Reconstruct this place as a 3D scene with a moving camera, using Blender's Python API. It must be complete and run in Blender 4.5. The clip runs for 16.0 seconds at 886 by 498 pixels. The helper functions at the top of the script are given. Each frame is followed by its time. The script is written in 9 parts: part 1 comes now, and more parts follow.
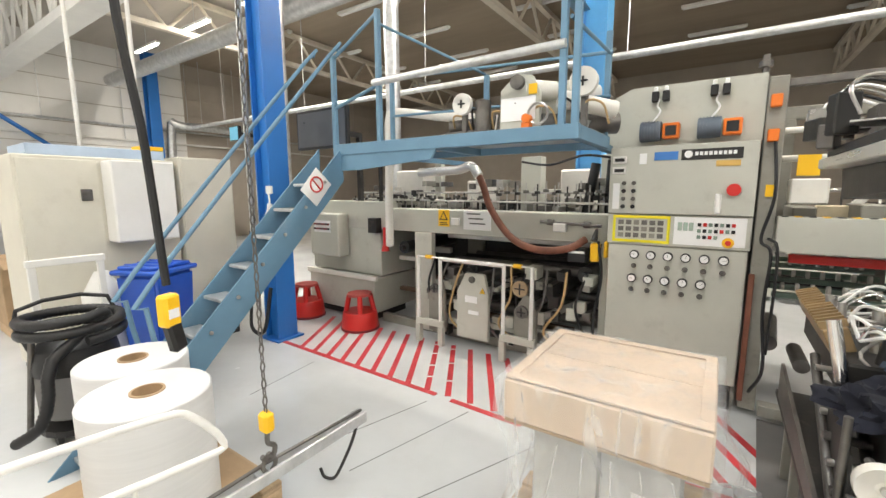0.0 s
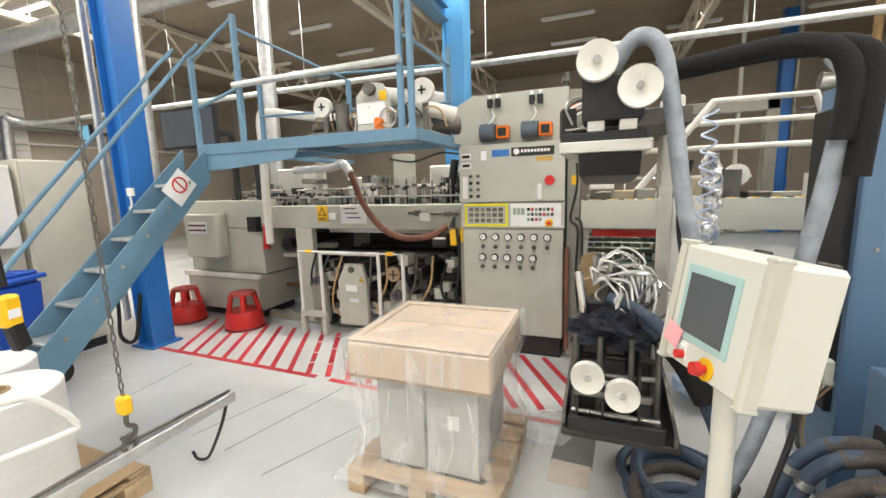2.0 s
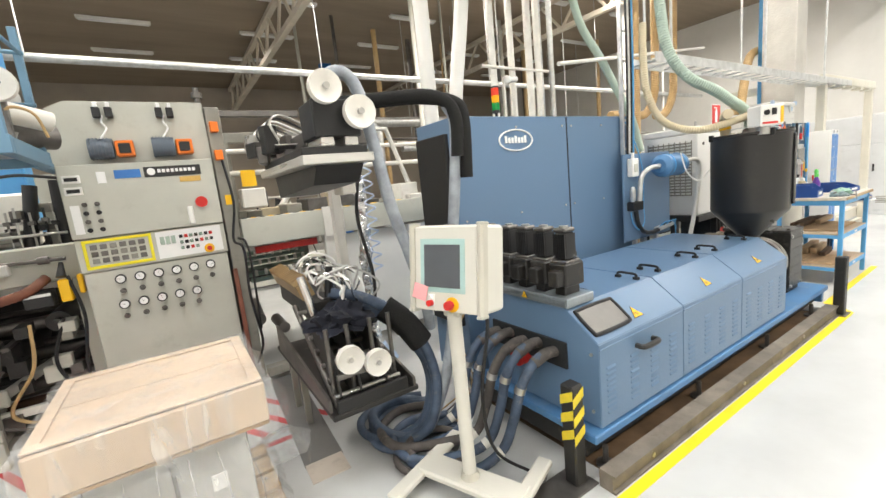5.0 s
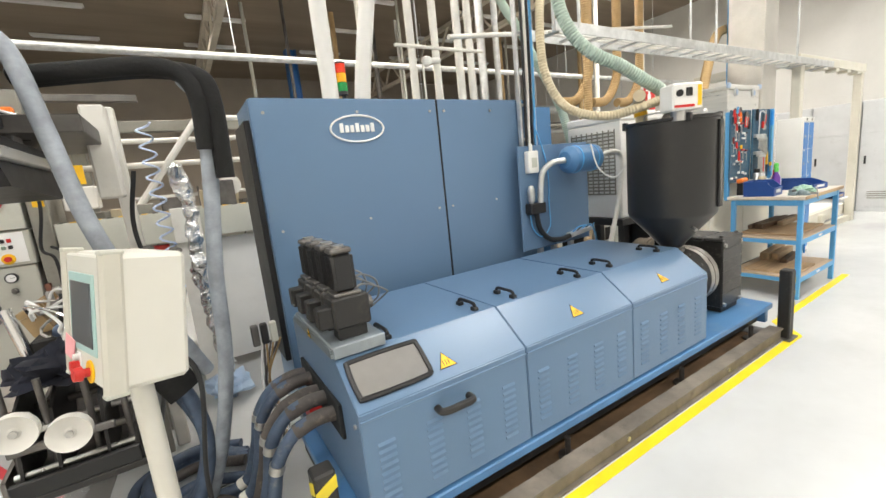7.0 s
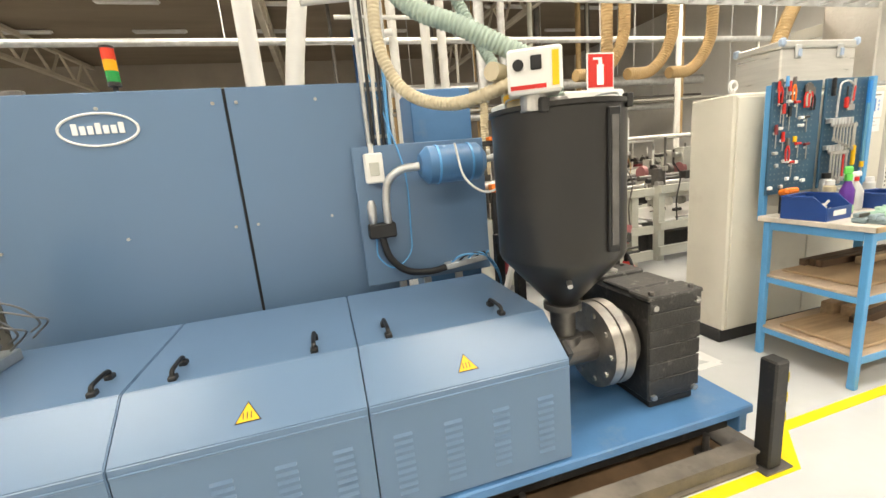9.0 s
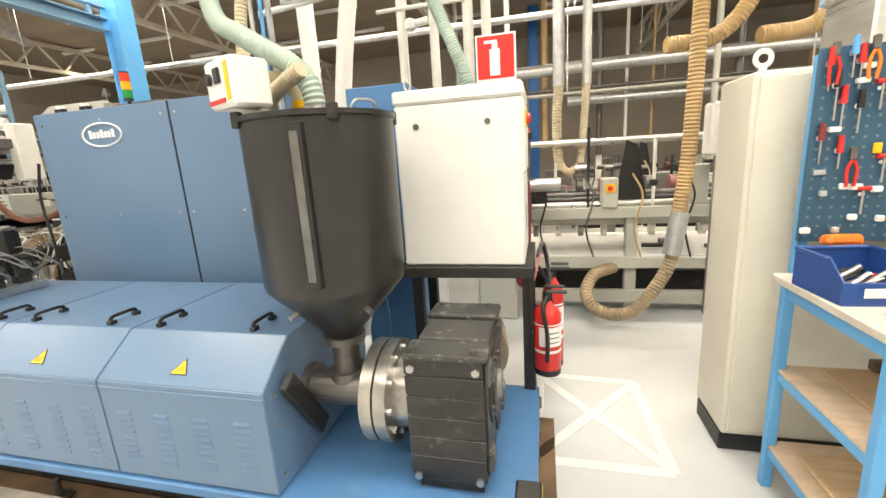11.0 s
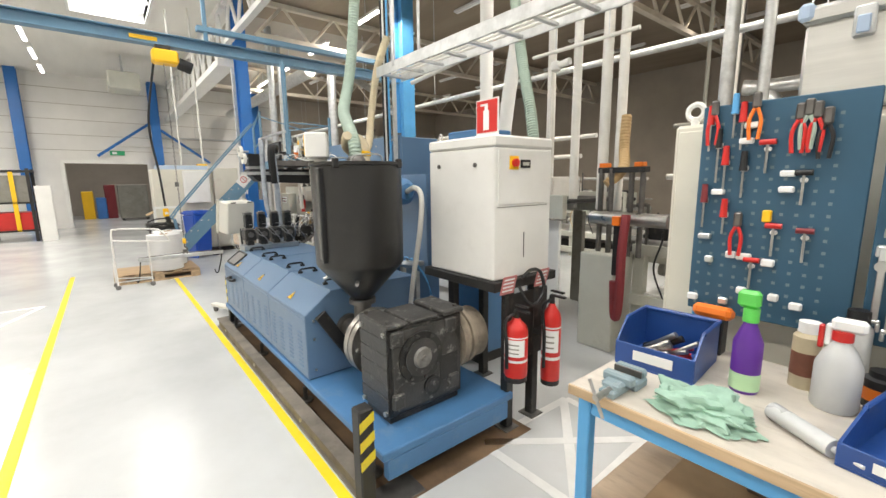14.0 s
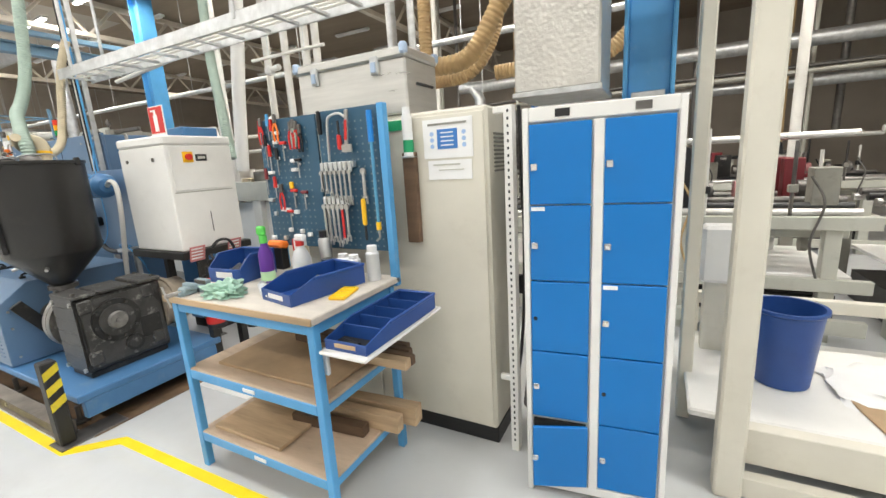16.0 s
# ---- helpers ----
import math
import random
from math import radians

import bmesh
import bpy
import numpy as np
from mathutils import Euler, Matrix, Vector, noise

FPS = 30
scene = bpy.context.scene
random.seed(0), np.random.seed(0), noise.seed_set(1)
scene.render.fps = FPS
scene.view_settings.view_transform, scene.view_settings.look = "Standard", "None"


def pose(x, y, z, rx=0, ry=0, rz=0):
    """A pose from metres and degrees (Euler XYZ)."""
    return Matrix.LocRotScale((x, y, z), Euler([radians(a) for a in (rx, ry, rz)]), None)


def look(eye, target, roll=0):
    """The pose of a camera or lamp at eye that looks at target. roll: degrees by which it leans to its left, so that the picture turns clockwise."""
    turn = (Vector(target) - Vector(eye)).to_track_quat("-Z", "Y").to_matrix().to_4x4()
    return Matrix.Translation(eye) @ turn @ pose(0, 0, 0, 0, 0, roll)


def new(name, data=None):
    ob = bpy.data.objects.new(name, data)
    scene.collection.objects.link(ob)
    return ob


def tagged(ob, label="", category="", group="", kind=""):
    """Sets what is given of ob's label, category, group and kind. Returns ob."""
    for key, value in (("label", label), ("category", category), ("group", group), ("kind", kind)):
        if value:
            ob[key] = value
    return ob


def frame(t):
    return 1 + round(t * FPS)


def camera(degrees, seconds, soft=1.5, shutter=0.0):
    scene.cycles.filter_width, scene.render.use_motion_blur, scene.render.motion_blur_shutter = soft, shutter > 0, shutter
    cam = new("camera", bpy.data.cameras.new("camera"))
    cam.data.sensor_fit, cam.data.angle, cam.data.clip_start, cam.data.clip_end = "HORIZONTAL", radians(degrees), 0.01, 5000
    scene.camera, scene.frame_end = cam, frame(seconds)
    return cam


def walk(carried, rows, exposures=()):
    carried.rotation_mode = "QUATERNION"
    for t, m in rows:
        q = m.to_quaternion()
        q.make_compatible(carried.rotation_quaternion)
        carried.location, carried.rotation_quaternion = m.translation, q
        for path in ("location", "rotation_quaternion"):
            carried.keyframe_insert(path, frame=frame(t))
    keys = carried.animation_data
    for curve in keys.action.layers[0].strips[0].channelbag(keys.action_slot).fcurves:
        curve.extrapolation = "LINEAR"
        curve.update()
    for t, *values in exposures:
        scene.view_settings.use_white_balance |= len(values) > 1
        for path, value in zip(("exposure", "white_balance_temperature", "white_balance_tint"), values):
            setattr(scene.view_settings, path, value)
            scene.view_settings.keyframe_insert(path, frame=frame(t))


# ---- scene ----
cam = camera(94.1, 16.0)

PATH = [
    (0, (0.549, 0.474, 1.632), (-0.559, 2.115, 1.349), -0.2),
    (0.5, (0.723, 0.46, 1.636), (-0.421, 2.079, 1.376), -0.3),
    (1, (0.909, 0.47, 1.633), (-0.249, 2.08, 1.371), -0.6),
    (1.5, (1.061, 0.379, 1.65), (0.002, 2.053, 1.377), -1.1),
    (2, (1.042, 0.301, 1.615), (0.32, 2.141, 1.307), -1.8),
    (2.5, (0.998, 0.206, 1.613), (0.62, 2.146, 1.305), -2.3),
    (3, (0.867, 0.203, 1.603), (0.943, 2.181, 1.316), -2.8),
    (3.5, (0.598, 0.213, 1.624), (1.056, 2.14, 1.341), -3.6),
    (4, (0.368, 0.154, 1.593), (1.134, 1.981, 1.316), -4.4),
    (4.2, (0.282, 0.148, 1.605), (1.153, 1.926, 1.317), -4.7),
    (6.3, (1.058, 0.244, 1.551), (2.178, 1.867, 1.217), -6.2),
    (6.5, (1.215, 0.237, 1.547), (2.319, 1.87, 1.209), -6.2),
    (7, (1.633, 0.096, 1.524), (2.662, 1.773, 1.166), -5.9),
    (7.5, (2.106, 0.096, 1.505), (3.075, 1.802, 1.117), -5.5),
    (8, (2.589, 0.048, 1.517), (3.432, 1.823, 1.147), -5.4),
    (8.5, (3.086, -0.001, 1.541), (3.78, 1.834, 1.151), -5.4),
    (9, (3.564, 0.061, 1.54), (4.085, 1.947, 1.129), -5.2),
    (9.2, (3.752, 0.062, 1.516), (4.189, 1.97, 1.11), -5.1),
    (11.3, (5.677, 0.31, 1.549), (4.98, 2.13, 1.098), -3.7),
    (11.5, (5.808, 0.397, 1.542), (4.955, 2.146, 1.08), -3.8),
    (12, (6.076, 0.535, 1.56), (4.922, 2.114, 1.14), -2.7),
    (12.5, (6.31, 0.591, 1.622), (4.902, 1.965, 1.262), -2.0),
    (13, (6.499, 0.513, 1.616), (5.019, 1.815, 1.278), -1.3),
    (13.5, (6.725, 0.465, 1.617), (5.184, 1.701, 1.309), -0.9),
    (14, (7.061, 0.464, 1.609), (5.527, 1.705, 1.282), -0.7),
    (14.5, (7.418, 0.321, 1.589), (6.0, 1.69, 1.251), -0.7),
    (15, (7.823, 0.235, 1.584), (6.603, 1.783, 1.246), -1.1),
    (15.5, (8.212, 0.269, 1.583), (7.213, 1.962, 1.217), -2.1),
    (16, (8.565, 0.403, 1.566), (7.654, 2.134, 1.15), -3.4),
]
walk(cam, [(t, look(*p)) for t, *p in PATH], exposures=((0, 0.1, 6500, 10), (2.0, 0.1, 6500, 10), (3.0, 0.25, 6500, 10), (4.2, 0.28, 6500, 10), (6.3, 0.06, 6500, 10), (7.2, 0.09, 6500, 10), (8, 0.12, 6700, 10), (9.2, 0.25, 7200, 10), (11.4, 0.46, 7000, 10), (12.5, 0.14, 6600, 10), (13.5, -0.06, 6500, 10), (14.5, -0.06, 6500, 10), (15.2, -0.18, 6350, 10), (16, -0.06, 6300, 10)))

# ---- world, light ----
world = bpy.data.worlds.new("world")
scene.world = world
world.use_nodes = True
_wn = world.node_tree.nodes
_sky = _wn.new("ShaderNodeTexSky")
_sky.sky_type, _sky.sun_disc = "NISHITA", False
_sky.sun_elevation, _sky.sun_rotation = radians(42), radians(200)
world.node_tree.links.new(_sky.outputs["Color"], _wn["Background"].inputs["Color"])
_wn["Background"].inputs["Strength"].default_value = 0.12


def area_light(name, x, y, z, sx, sy, watts, colour=(1, 0.97, 0.93), aim=None):
    lamp = bpy.data.lights.new(name, "AREA")
    lamp.shape, lamp.size, lamp.size_y, lamp.energy, lamp.color = "RECTANGLE", sx, sy, watts, colour
    ob = new(name, lamp)
    ob.matrix_world = look((x, y, z), aim) if aim else pose(x, y, z)
    return ob


# only the first opening is known; three more are added to light the aisle
SKYLIGHTS = [(-6.2, -3.6), (-0.9, 1.7), (4.6, 7.2), (10.0, 12.6)]
SKY_Y = (0.3, 1.7)
for x0, x1 in SKYLIGHTS:
    area_light("skylight_fill", (x0 + x1) / 2, 1.0, 5.72, 2.3, 1.2, 120 if x0 > 4 else 85, (1.0, 0.97, 0.92))
for x0 in (-10.5, -4.5, 1.5, 7.5):
    # the two eastern rows are added to light the machines
    area_light("batten_row_light", x0 + 2.5, 5.35, 5.02, 5.0, 0.14, 330 if x0 < -9 else (225 if x0 < 7 else 260), (1, 0.94, 0.84))
    # unseen fill added behind the aisle; no fixture hangs at this row
    area_light("aisle_fill_light", x0 + 2.5, -2.6, 5.3, 5.0, 0.2, 260 if x0 < -9 else 150, (1, 0.95, 0.87))
for x0 in (-6, 4):
    # fill added deep in the hall, where the battens are unlit
    area_light("far_row_light", x0, 11.0, 5.0, 6.0, 0.14, 40, (1, 0.9, 0.78))
# unseen lamp added to brighten the room past the doorway
area_light("doorway_fill_light", -17.0, 0.6, 4.6, 3.0, 3.0, 130)

# ---- materials ----
MATS = {}


def mat(name, rgb, rough=0.5, metal=0.0, var=0.08, scale=2.5, grain=60.0, bump=0.05, dirt=0.0, dirt_rgb=(0.12, 0.1, 0.08), rand=0.0, trans=0.0, alpha=1.0, stretch=(1, 1, 1), coat=0.0, wear=0.09):
    """Painted, metal, wooden or plastic surface with large and small variation."""
    if name in MATS:
        return MATS[name]
    m = bpy.data.materials.new(name)
    m.use_nodes = True
    nt = m.node_tree
    n, ln = nt.nodes, nt.links
    b = n["Principled BSDF"]
    tc = n.new("ShaderNodeTexCoord")
    mp = n.new("ShaderNodeMapping")
    mp.inputs["Scale"].default_value = stretch
    ln.new(tc.outputs["Object"], mp.inputs["Vector"])
    big = n.new("ShaderNodeTexNoise")
    big.inputs["Scale"].default_value, big.inputs["Detail"].default_value, big.inputs["Roughness"].default_value = scale, 5, 0.6
    fine = n.new("ShaderNodeTexNoise")
    fine.inputs["Scale"].default_value, fine.inputs["Detail"].default_value = grain, 3
    ln.new(mp.outputs["Vector"], big.inputs["Vector"])
    ln.new(mp.outputs["Vector"], fine.inputs["Vector"])
    ramp = n.new("ShaderNodeValToRGB")
    lo = [max(0, c * (1 - var * 1.6)) for c in rgb]
    hi = [min(1, c * (1 + var)) for c in rgb]
    ramp.color_ramp.elements[0].position, ramp.color_ramp.elements[0].color = 0.32, (*lo, 1)
    ramp.color_ramp.elements[1].position, ramp.color_ramp.elements[1].color = 0.68, (*hi, 1)
    ln.new(big.outputs["Fac"], ramp.inputs["Fac"])
    col = ramp.outputs["Color"]
    if dirt > 0:
        spots = n.new("ShaderNodeTexNoise")
        spots.inputs["Scale"].default_value, spots.inputs["Detail"].default_value, spots.inputs["Roughness"].default_value = scale * 2.3, 8, 0.72
        ln.new(mp.outputs["Vector"], spots.inputs["Vector"])
        r2 = n.new("ShaderNodeMapRange")
        r2.inputs["From Min"].default_value, r2.inputs["From Max"].default_value = 0.56, 0.75
        r2.inputs["To Max"].default_value = dirt
        ln.new(spots.outputs["Fac"], r2.inputs["Value"])
        mx = n.new("ShaderNodeMix")
        mx.data_type = "RGBA"
        ln.new(r2.outputs["Result"], mx.inputs["Factor"])
        ln.new(col, mx.inputs["A"])
        mx.inputs["B"].default_value = (*dirt_rgb, 1)
        col = mx.outputs["Result"]
    if rand > 0:
        oi = n.new("ShaderNodeObjectInfo")
        hv = n.new("ShaderNodeHueSaturation")
        r3 = n.new("ShaderNodeMapRange")
        r3.inputs["To Min"].default_value, r3.inputs["To Max"].default_value = 1 - rand, 1 + rand
        ln.new(oi.outputs["Random"], r3.inputs["Value"])
        ln.new(r3.outputs["Result"], hv.inputs["Value"])
        ln.new(col, hv.inputs["Color"])
        col = hv.outputs["Color"]
    ln.new(col, b.inputs["Base Color"])
    rr = n.new("ShaderNodeMapRange")
    rr.inputs["To Min"].default_value, rr.inputs["To Max"].default_value = max(0.02, rough - wear), min(1, rough + wear)
    ln.new(big.outputs["Fac"], rr.inputs["Value"])
    ln.new(rr.outputs["Result"], b.inputs["Roughness"])
    b.inputs["Metallic"].default_value = metal
    b.inputs["Transmission Weight"].default_value = trans
    b.inputs["Coat Weight"].default_value = coat
    b.inputs["Alpha"].default_value = alpha
    if bump > 0:
        bp = n.new("ShaderNodeBump")
        bp.inputs["Strength"].default_value, bp.inputs["Distance"].default_value = bump, 0.01
        ln.new(fine.outputs["Fac"], bp.inputs["Height"])
        ln.new(bp.outputs["Normal"], b.inputs["Normal"])
    MATS[name] = m
    return m


def glow(name, rgb, strength):
    if name in MATS:
        return MATS[name]
    m = bpy.data.materials.new(name)
    m.use_nodes = True
    b = m.node_tree.nodes["Principled BSDF"]
    b.inputs["Base Color"].default_value = (*rgb, 1)
    b.inputs["Emission Color"].default_value = (*rgb, 1)
    b.inputs["Emission Strength"].default_value = strength
    MATS[name] = m
    return m


FLOOR = mat("painted_floor", (0.575, 0.588, 0.59), 0.24, var=0.08, scale=0.7, grain=25, bump=0.03, dirt=0.35, dirt_rgb=(0.47, 0.465, 0.45))
WALLW = mat("white_wall", (0.8, 0.785, 0.75), 0.75, var=0.05, scale=0.6, grain=30, bump=0.08, dirt=0.15, dirt_rgb=(0.45, 0.42, 0.38))
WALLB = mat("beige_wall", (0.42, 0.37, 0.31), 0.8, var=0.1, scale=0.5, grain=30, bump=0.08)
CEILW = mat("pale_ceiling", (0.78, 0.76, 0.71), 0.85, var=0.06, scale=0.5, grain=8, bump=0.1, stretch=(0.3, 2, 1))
# brown ceiling in a lighter tone, lamp light put into the colour
CEILG = mat("lamplit_brown_ceiling", (0.45, 0.41, 0.355), 0.85, var=0.08, scale=0.5, grain=8, bump=0.1, stretch=(0.3, 2, 1))
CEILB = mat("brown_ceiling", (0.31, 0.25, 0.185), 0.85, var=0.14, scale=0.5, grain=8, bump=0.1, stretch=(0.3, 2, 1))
CREAM = mat("cream_steel_paint", (0.66, 0.63, 0.54), 0.5, var=0.05, scale=1.5, dirt=0.25, dirt_rgb=(0.4, 0.34, 0.26))
BLUE = mat("extruder_blue_paint", (0.12, 0.203, 0.325), 0.29, var=0.012, scale=0.6, grain=260, bump=0.05, wear=0.02)
BLUED = mat("base_blue_paint", (0.075, 0.2, 0.4), 0.4, var=0.1, scale=2, dirt=0.4, dirt_rgb=(0.25, 0.3, 0.33))
BLUEC = mat("bright_blue_column", (0.02, 0.16, 0.5), 0.4, var=0.07, scale=1.2, dirt=0.12)
BLUEP = mat("platform_blue_grey", (0.13, 0.25, 0.36), 0.5, var=0.09, scale=2, dirt=0.3, dirt_rgb=(0.3, 0.33, 0.35))
BLUEL = mat("bench_blue_paint", (0.1, 0.36, 0.68), 0.42, var=0.07, scale=3, dirt=0.2, dirt_rgb=(0.4, 0.5, 0.6))
LOCK = mat("locker_blue_paint", (0.0, 0.17, 0.53), 0.4, var=0.04, scale=1.2, grain=150, bump=0.03)
BIN = mat("bin_blue_plastic", (0.02, 0.07, 0.27), 0.35, var=0.06, scale=6)
PEG = mat("pegboard_petrol", (0.03, 0.095, 0.16), 0.45, var=0.07, scale=3)
PEGH = mat("pale_peg_hole", (0.16, 0.22, 0.25), 0.8, bump=0)
HOLE = mat("dark_hole", (0.012, 0.014, 0.016), 0.9, bump=0)
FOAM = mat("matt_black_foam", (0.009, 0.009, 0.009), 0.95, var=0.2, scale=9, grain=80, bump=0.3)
BLACK = mat("black_plastic", (0.012, 0.012, 0.013), 0.45, var=0.15, scale=8)
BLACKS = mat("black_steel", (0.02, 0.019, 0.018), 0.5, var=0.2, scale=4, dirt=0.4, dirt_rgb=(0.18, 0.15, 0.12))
HOPPER = mat("hopper_black_paint", (0.02, 0.019, 0.018), 0.32, var=0.1, scale=2, grain=150, bump=0.03, dirt=0.12)
GEAR = mat("dusty_cast_black", (0.024, 0.023, 0.022), 0.32, var=0.25, scale=7, grain=90, bump=0.2, dirt=0.5, dirt_rgb=(0.2, 0.19, 0.17))
DUST = mat("dust_caked_casting", (0.055, 0.053, 0.05), 0.5, var=0.3, scale=6, grain=70, bump=0.3, dirt=0.9, dirt_rgb=(0.46, 0.45, 0.42))
DUSTT = mat("tan_dust_caked_steel", (0.3, 0.25, 0.19), 0.85, var=0.25, scale=6, grain=70, bump=0.2, dirt=0.6, dirt_rgb=(0.1, 0.08, 0.06))
RAILB = mat("brown_dusty_steel", (0.19, 0.165, 0.135), 0.65, var=0.25, scale=4, dirt=0.7, dirt_rgb=(0.07, 0.06, 0.05))
STEEL = mat("bare_steel", (0.5, 0.49, 0.47), 0.3, 0.9, var=0.12, scale=9, dirt=0.35)
STEELD = mat("dull_steel", (0.17, 0.16, 0.15), 0.45, 0.75, var=0.2, scale=7, dirt=0.5)
GALV = mat("galvanised_steel", (0.6, 0.61, 0.61), 0.38, 0.75, var=0.12, scale=12, grain=40)
ALU = mat("aluminium_sheet", (0.72, 0.71, 0.68), 0.3, 0.75, var=0.06, scale=3, grain=120, bump=0.04, stretch=(1, 1, 12))
MGREY = mat("machine_grey_green", (0.5, 0.5, 0.44), 0.48, var=0.06, scale=1.5, dirt=0.35, dirt_rgb=(0.25, 0.22, 0.18))
# dirty grey, darker than MGREY; also used to shade parts at the back
MGREYD = mat("dark_dirty_machine_grey", (0.27, 0.26, 0.225), 0.55, var=0.12, scale=3, dirt=0.6, dirt_rgb=(0.1, 0.09, 0.075))
WHITEP = mat("white_steel_paint", (0.78, 0.77, 0.74), 0.45, var=0.04, scale=2, dirt=0.15, dirt_rgb=(0.5, 0.47, 0.42))
PIPEW = mat("white_pipe_paint", (0.72, 0.7, 0.65), 0.5, var=0.07, scale=3, dirt=0.3, dirt_rgb=(0.4, 0.36, 0.3))
CABLEG = mat("grey_cable_sheath", (0.2, 0.2, 0.2), 0.45, var=0.08, scale=8)
MARKW = mat("worn_white_floor_paint", (0.7, 0.7, 0.685), 0.45, var=0.06, scale=5, dirt=0.6, dirt_rgb=(0.56, 0.57, 0.57))
PAPER = mat("white_paper", (0.82, 0.82, 0.81), 0.7, var=0.03, scale=4, bump=0.02)
CARD = mat("brown_cardboard", (0.42, 0.29, 0.17), 0.8, var=0.1, scale=5)
WOOD = mat("pale_wood", (0.5, 0.36, 0.22), 0.7, var=0.18, scale=3, grain=40, bump=0.15, stretch=(0.6, 6, 6), rand=0.15)
WOODD = mat("dark_wood", (0.14, 0.085, 0.05), 0.7, var=0.2, scale=3, grain=40, bump=0.15, stretch=(0.6, 6, 6), rand=0.15)
TOPB = mat("worn_pale_worktop", (0.6, 0.55, 0.48), 0.5, var=0.1, scale=4, dirt=0.55, dirt_rgb=(0.36, 0.29, 0.22), stretch=(1, 3, 3))
PLY = mat("bench_plywood", (0.52, 0.4, 0.29), 0.6, var=0.12, scale=3, dirt=0.5, dirt_rgb=(0.22, 0.16, 0.12), stretch=(1, 4, 4))
YELLOW = mat("floor_line_yellow", (0.86, 0.66, 0.01), 0.45, var=0.06, scale=4, dirt=0.2, dirt_rgb=(0.6, 0.5, 0.15))
YSIGN = mat("sign_yellow", (0.9, 0.52, 0.01), 0.45, var=0.03)
RED = mat("signal_red", (0.6, 0.025, 0.02), 0.35, var=0.06, scale=3)
REDT = mat("red_floor_tape", (0.55, 0.04, 0.05), 0.5, var=0.1, scale=5, dirt=0.3, dirt_rgb=(0.6, 0.4, 0.38))
REDD = mat("dark_red_paint", (0.2, 0.022, 0.028), 0.5, var=0.12)
ORANGE = mat("orange_plastic", (0.85, 0.2, 0.02), 0.4)
GREENP = mat("pale_green_hose", (0.36, 0.45, 0.38), 0.5, var=0.08, scale=6)
BEIGE = mat("beige_hose", (0.5, 0.34, 0.16), 0.55, var=0.1, scale=5)
BEIGEL = mat("pale_beige_hose", (0.55, 0.47, 0.32), 0.55, var=0.1, scale=5)
HOSE = mat("blue_grey_hose", (0.06, 0.09, 0.145), 0.6, var=0.25, scale=8, dirt=0.5, dirt_rgb=(0.28, 0.27, 0.26))
CHROME = mat("chrome", (0.75, 0.75, 0.75), 0.15, 1.0, var=0.04, bump=0)
RUBBER = mat("grey_rubber", (0.16, 0.155, 0.15), 0.75)
SCREEN = mat("dark_screen", (0.1, 0.108, 0.12), 0.3, var=0.1, bump=0)
TEAL = mat("teal_bezel", (0.4, 0.58, 0.56), 0.5)
PINK = mat("pink_note", (0.85, 0.4, 0.42), 0.7)
BROWNR = mat("rust_brown_hose", (0.2, 0.075, 0.045), 0.6, var=0.2, scale=8)
ROLLER = mat("black_roller", (0.03, 0.03, 0.03), 0.35, var=0.2, scale=5, dirt=0.3)
BROWNF = mat("worn_shaded_brown_floor", (0.16, 0.1, 0.055), 0.7, var=0.3, scale=3, dirt=0.5)
GREENM = mat("dull_green_machine", (0.2, 0.27, 0.22), 0.5, var=0.15, dirt=0.5)
CLOTH = mat("dark_cloth", (0.012, 0.014, 0.025), 0.9, var=0.3, scale=9)
RAG = mat("pale_green_rag", (0.33, 0.5, 0.4), 0.9, var=0.12, scale=9)
PURPLE = mat("purple_label", (0.12, 0.03, 0.3), 0.35)
LIME = mat("lime_plastic", (0.12, 0.62, 0.1), 0.4)
CLEAR = mat("milky_plastic", (0.75, 0.76, 0.76), 0.3, trans=0.25)
SIGNB = mat("sign_blue", (0.05, 0.2, 0.55), 0.5)
GREENS = mat("sign_green", (0.02, 0.35, 0.14), 0.5)
LAMPON = glow("lit_lamp_tube", (1.0, 0.96, 0.9), 9.0)

# ---- mesh helpers ----
BASE = {}


def thing(name, base=(0, 0, 0), label="", category="", group="", kind="", rz=0.0, local=False):
    """An Empty at the thing's base; its parts are given in world metres, or in its own metres where local."""
    e = new(name)
    e.matrix_basis = pose(*base, 0, 0, rz)
    e.empty_display_size = 0.1
    BASE[e.name] = Vector((0, 0, 0)) if local else Vector(base)
    return tagged(e, label, category, group, kind)


def part(name, bm, material, parent, label="", smooth=False):
    """One mesh object under a thing or a part."""
    off = BASE[parent.name]
    if off.length > 0:
        bmesh.ops.translate(bm, verts=bm.verts, vec=-off)
    me = bpy.data.meshes.new(name)
    bm.to_mesh(me)
    bm.free()
    me.materials.append(material)
    if smooth:
        for p in me.polygons:
            p.use_smooth = True
        me.set_sharp_from_angle(angle=radians(38))
    ob = new(name, me)
    ob.parent = parent
    BASE[ob.name] = off
    if label:
        ob["label"] = label
    return ob


def solo(name, bm, material, label="", category="", group="", kind="", smooth=False):
    """A thing of one mesh, in world metres."""
    me = bpy.data.meshes.new(name)
    bm.to_mesh(me)
    bm.free()
    me.materials.append(material)
    if smooth:
        for p in me.polygons:
            p.use_smooth = True
        me.set_sharp_from_angle(angle=radians(38))
    ob = new(name, me)
    BASE[ob.name] = Vector((0, 0, 0))
    return tagged(ob, label, category, group, kind)


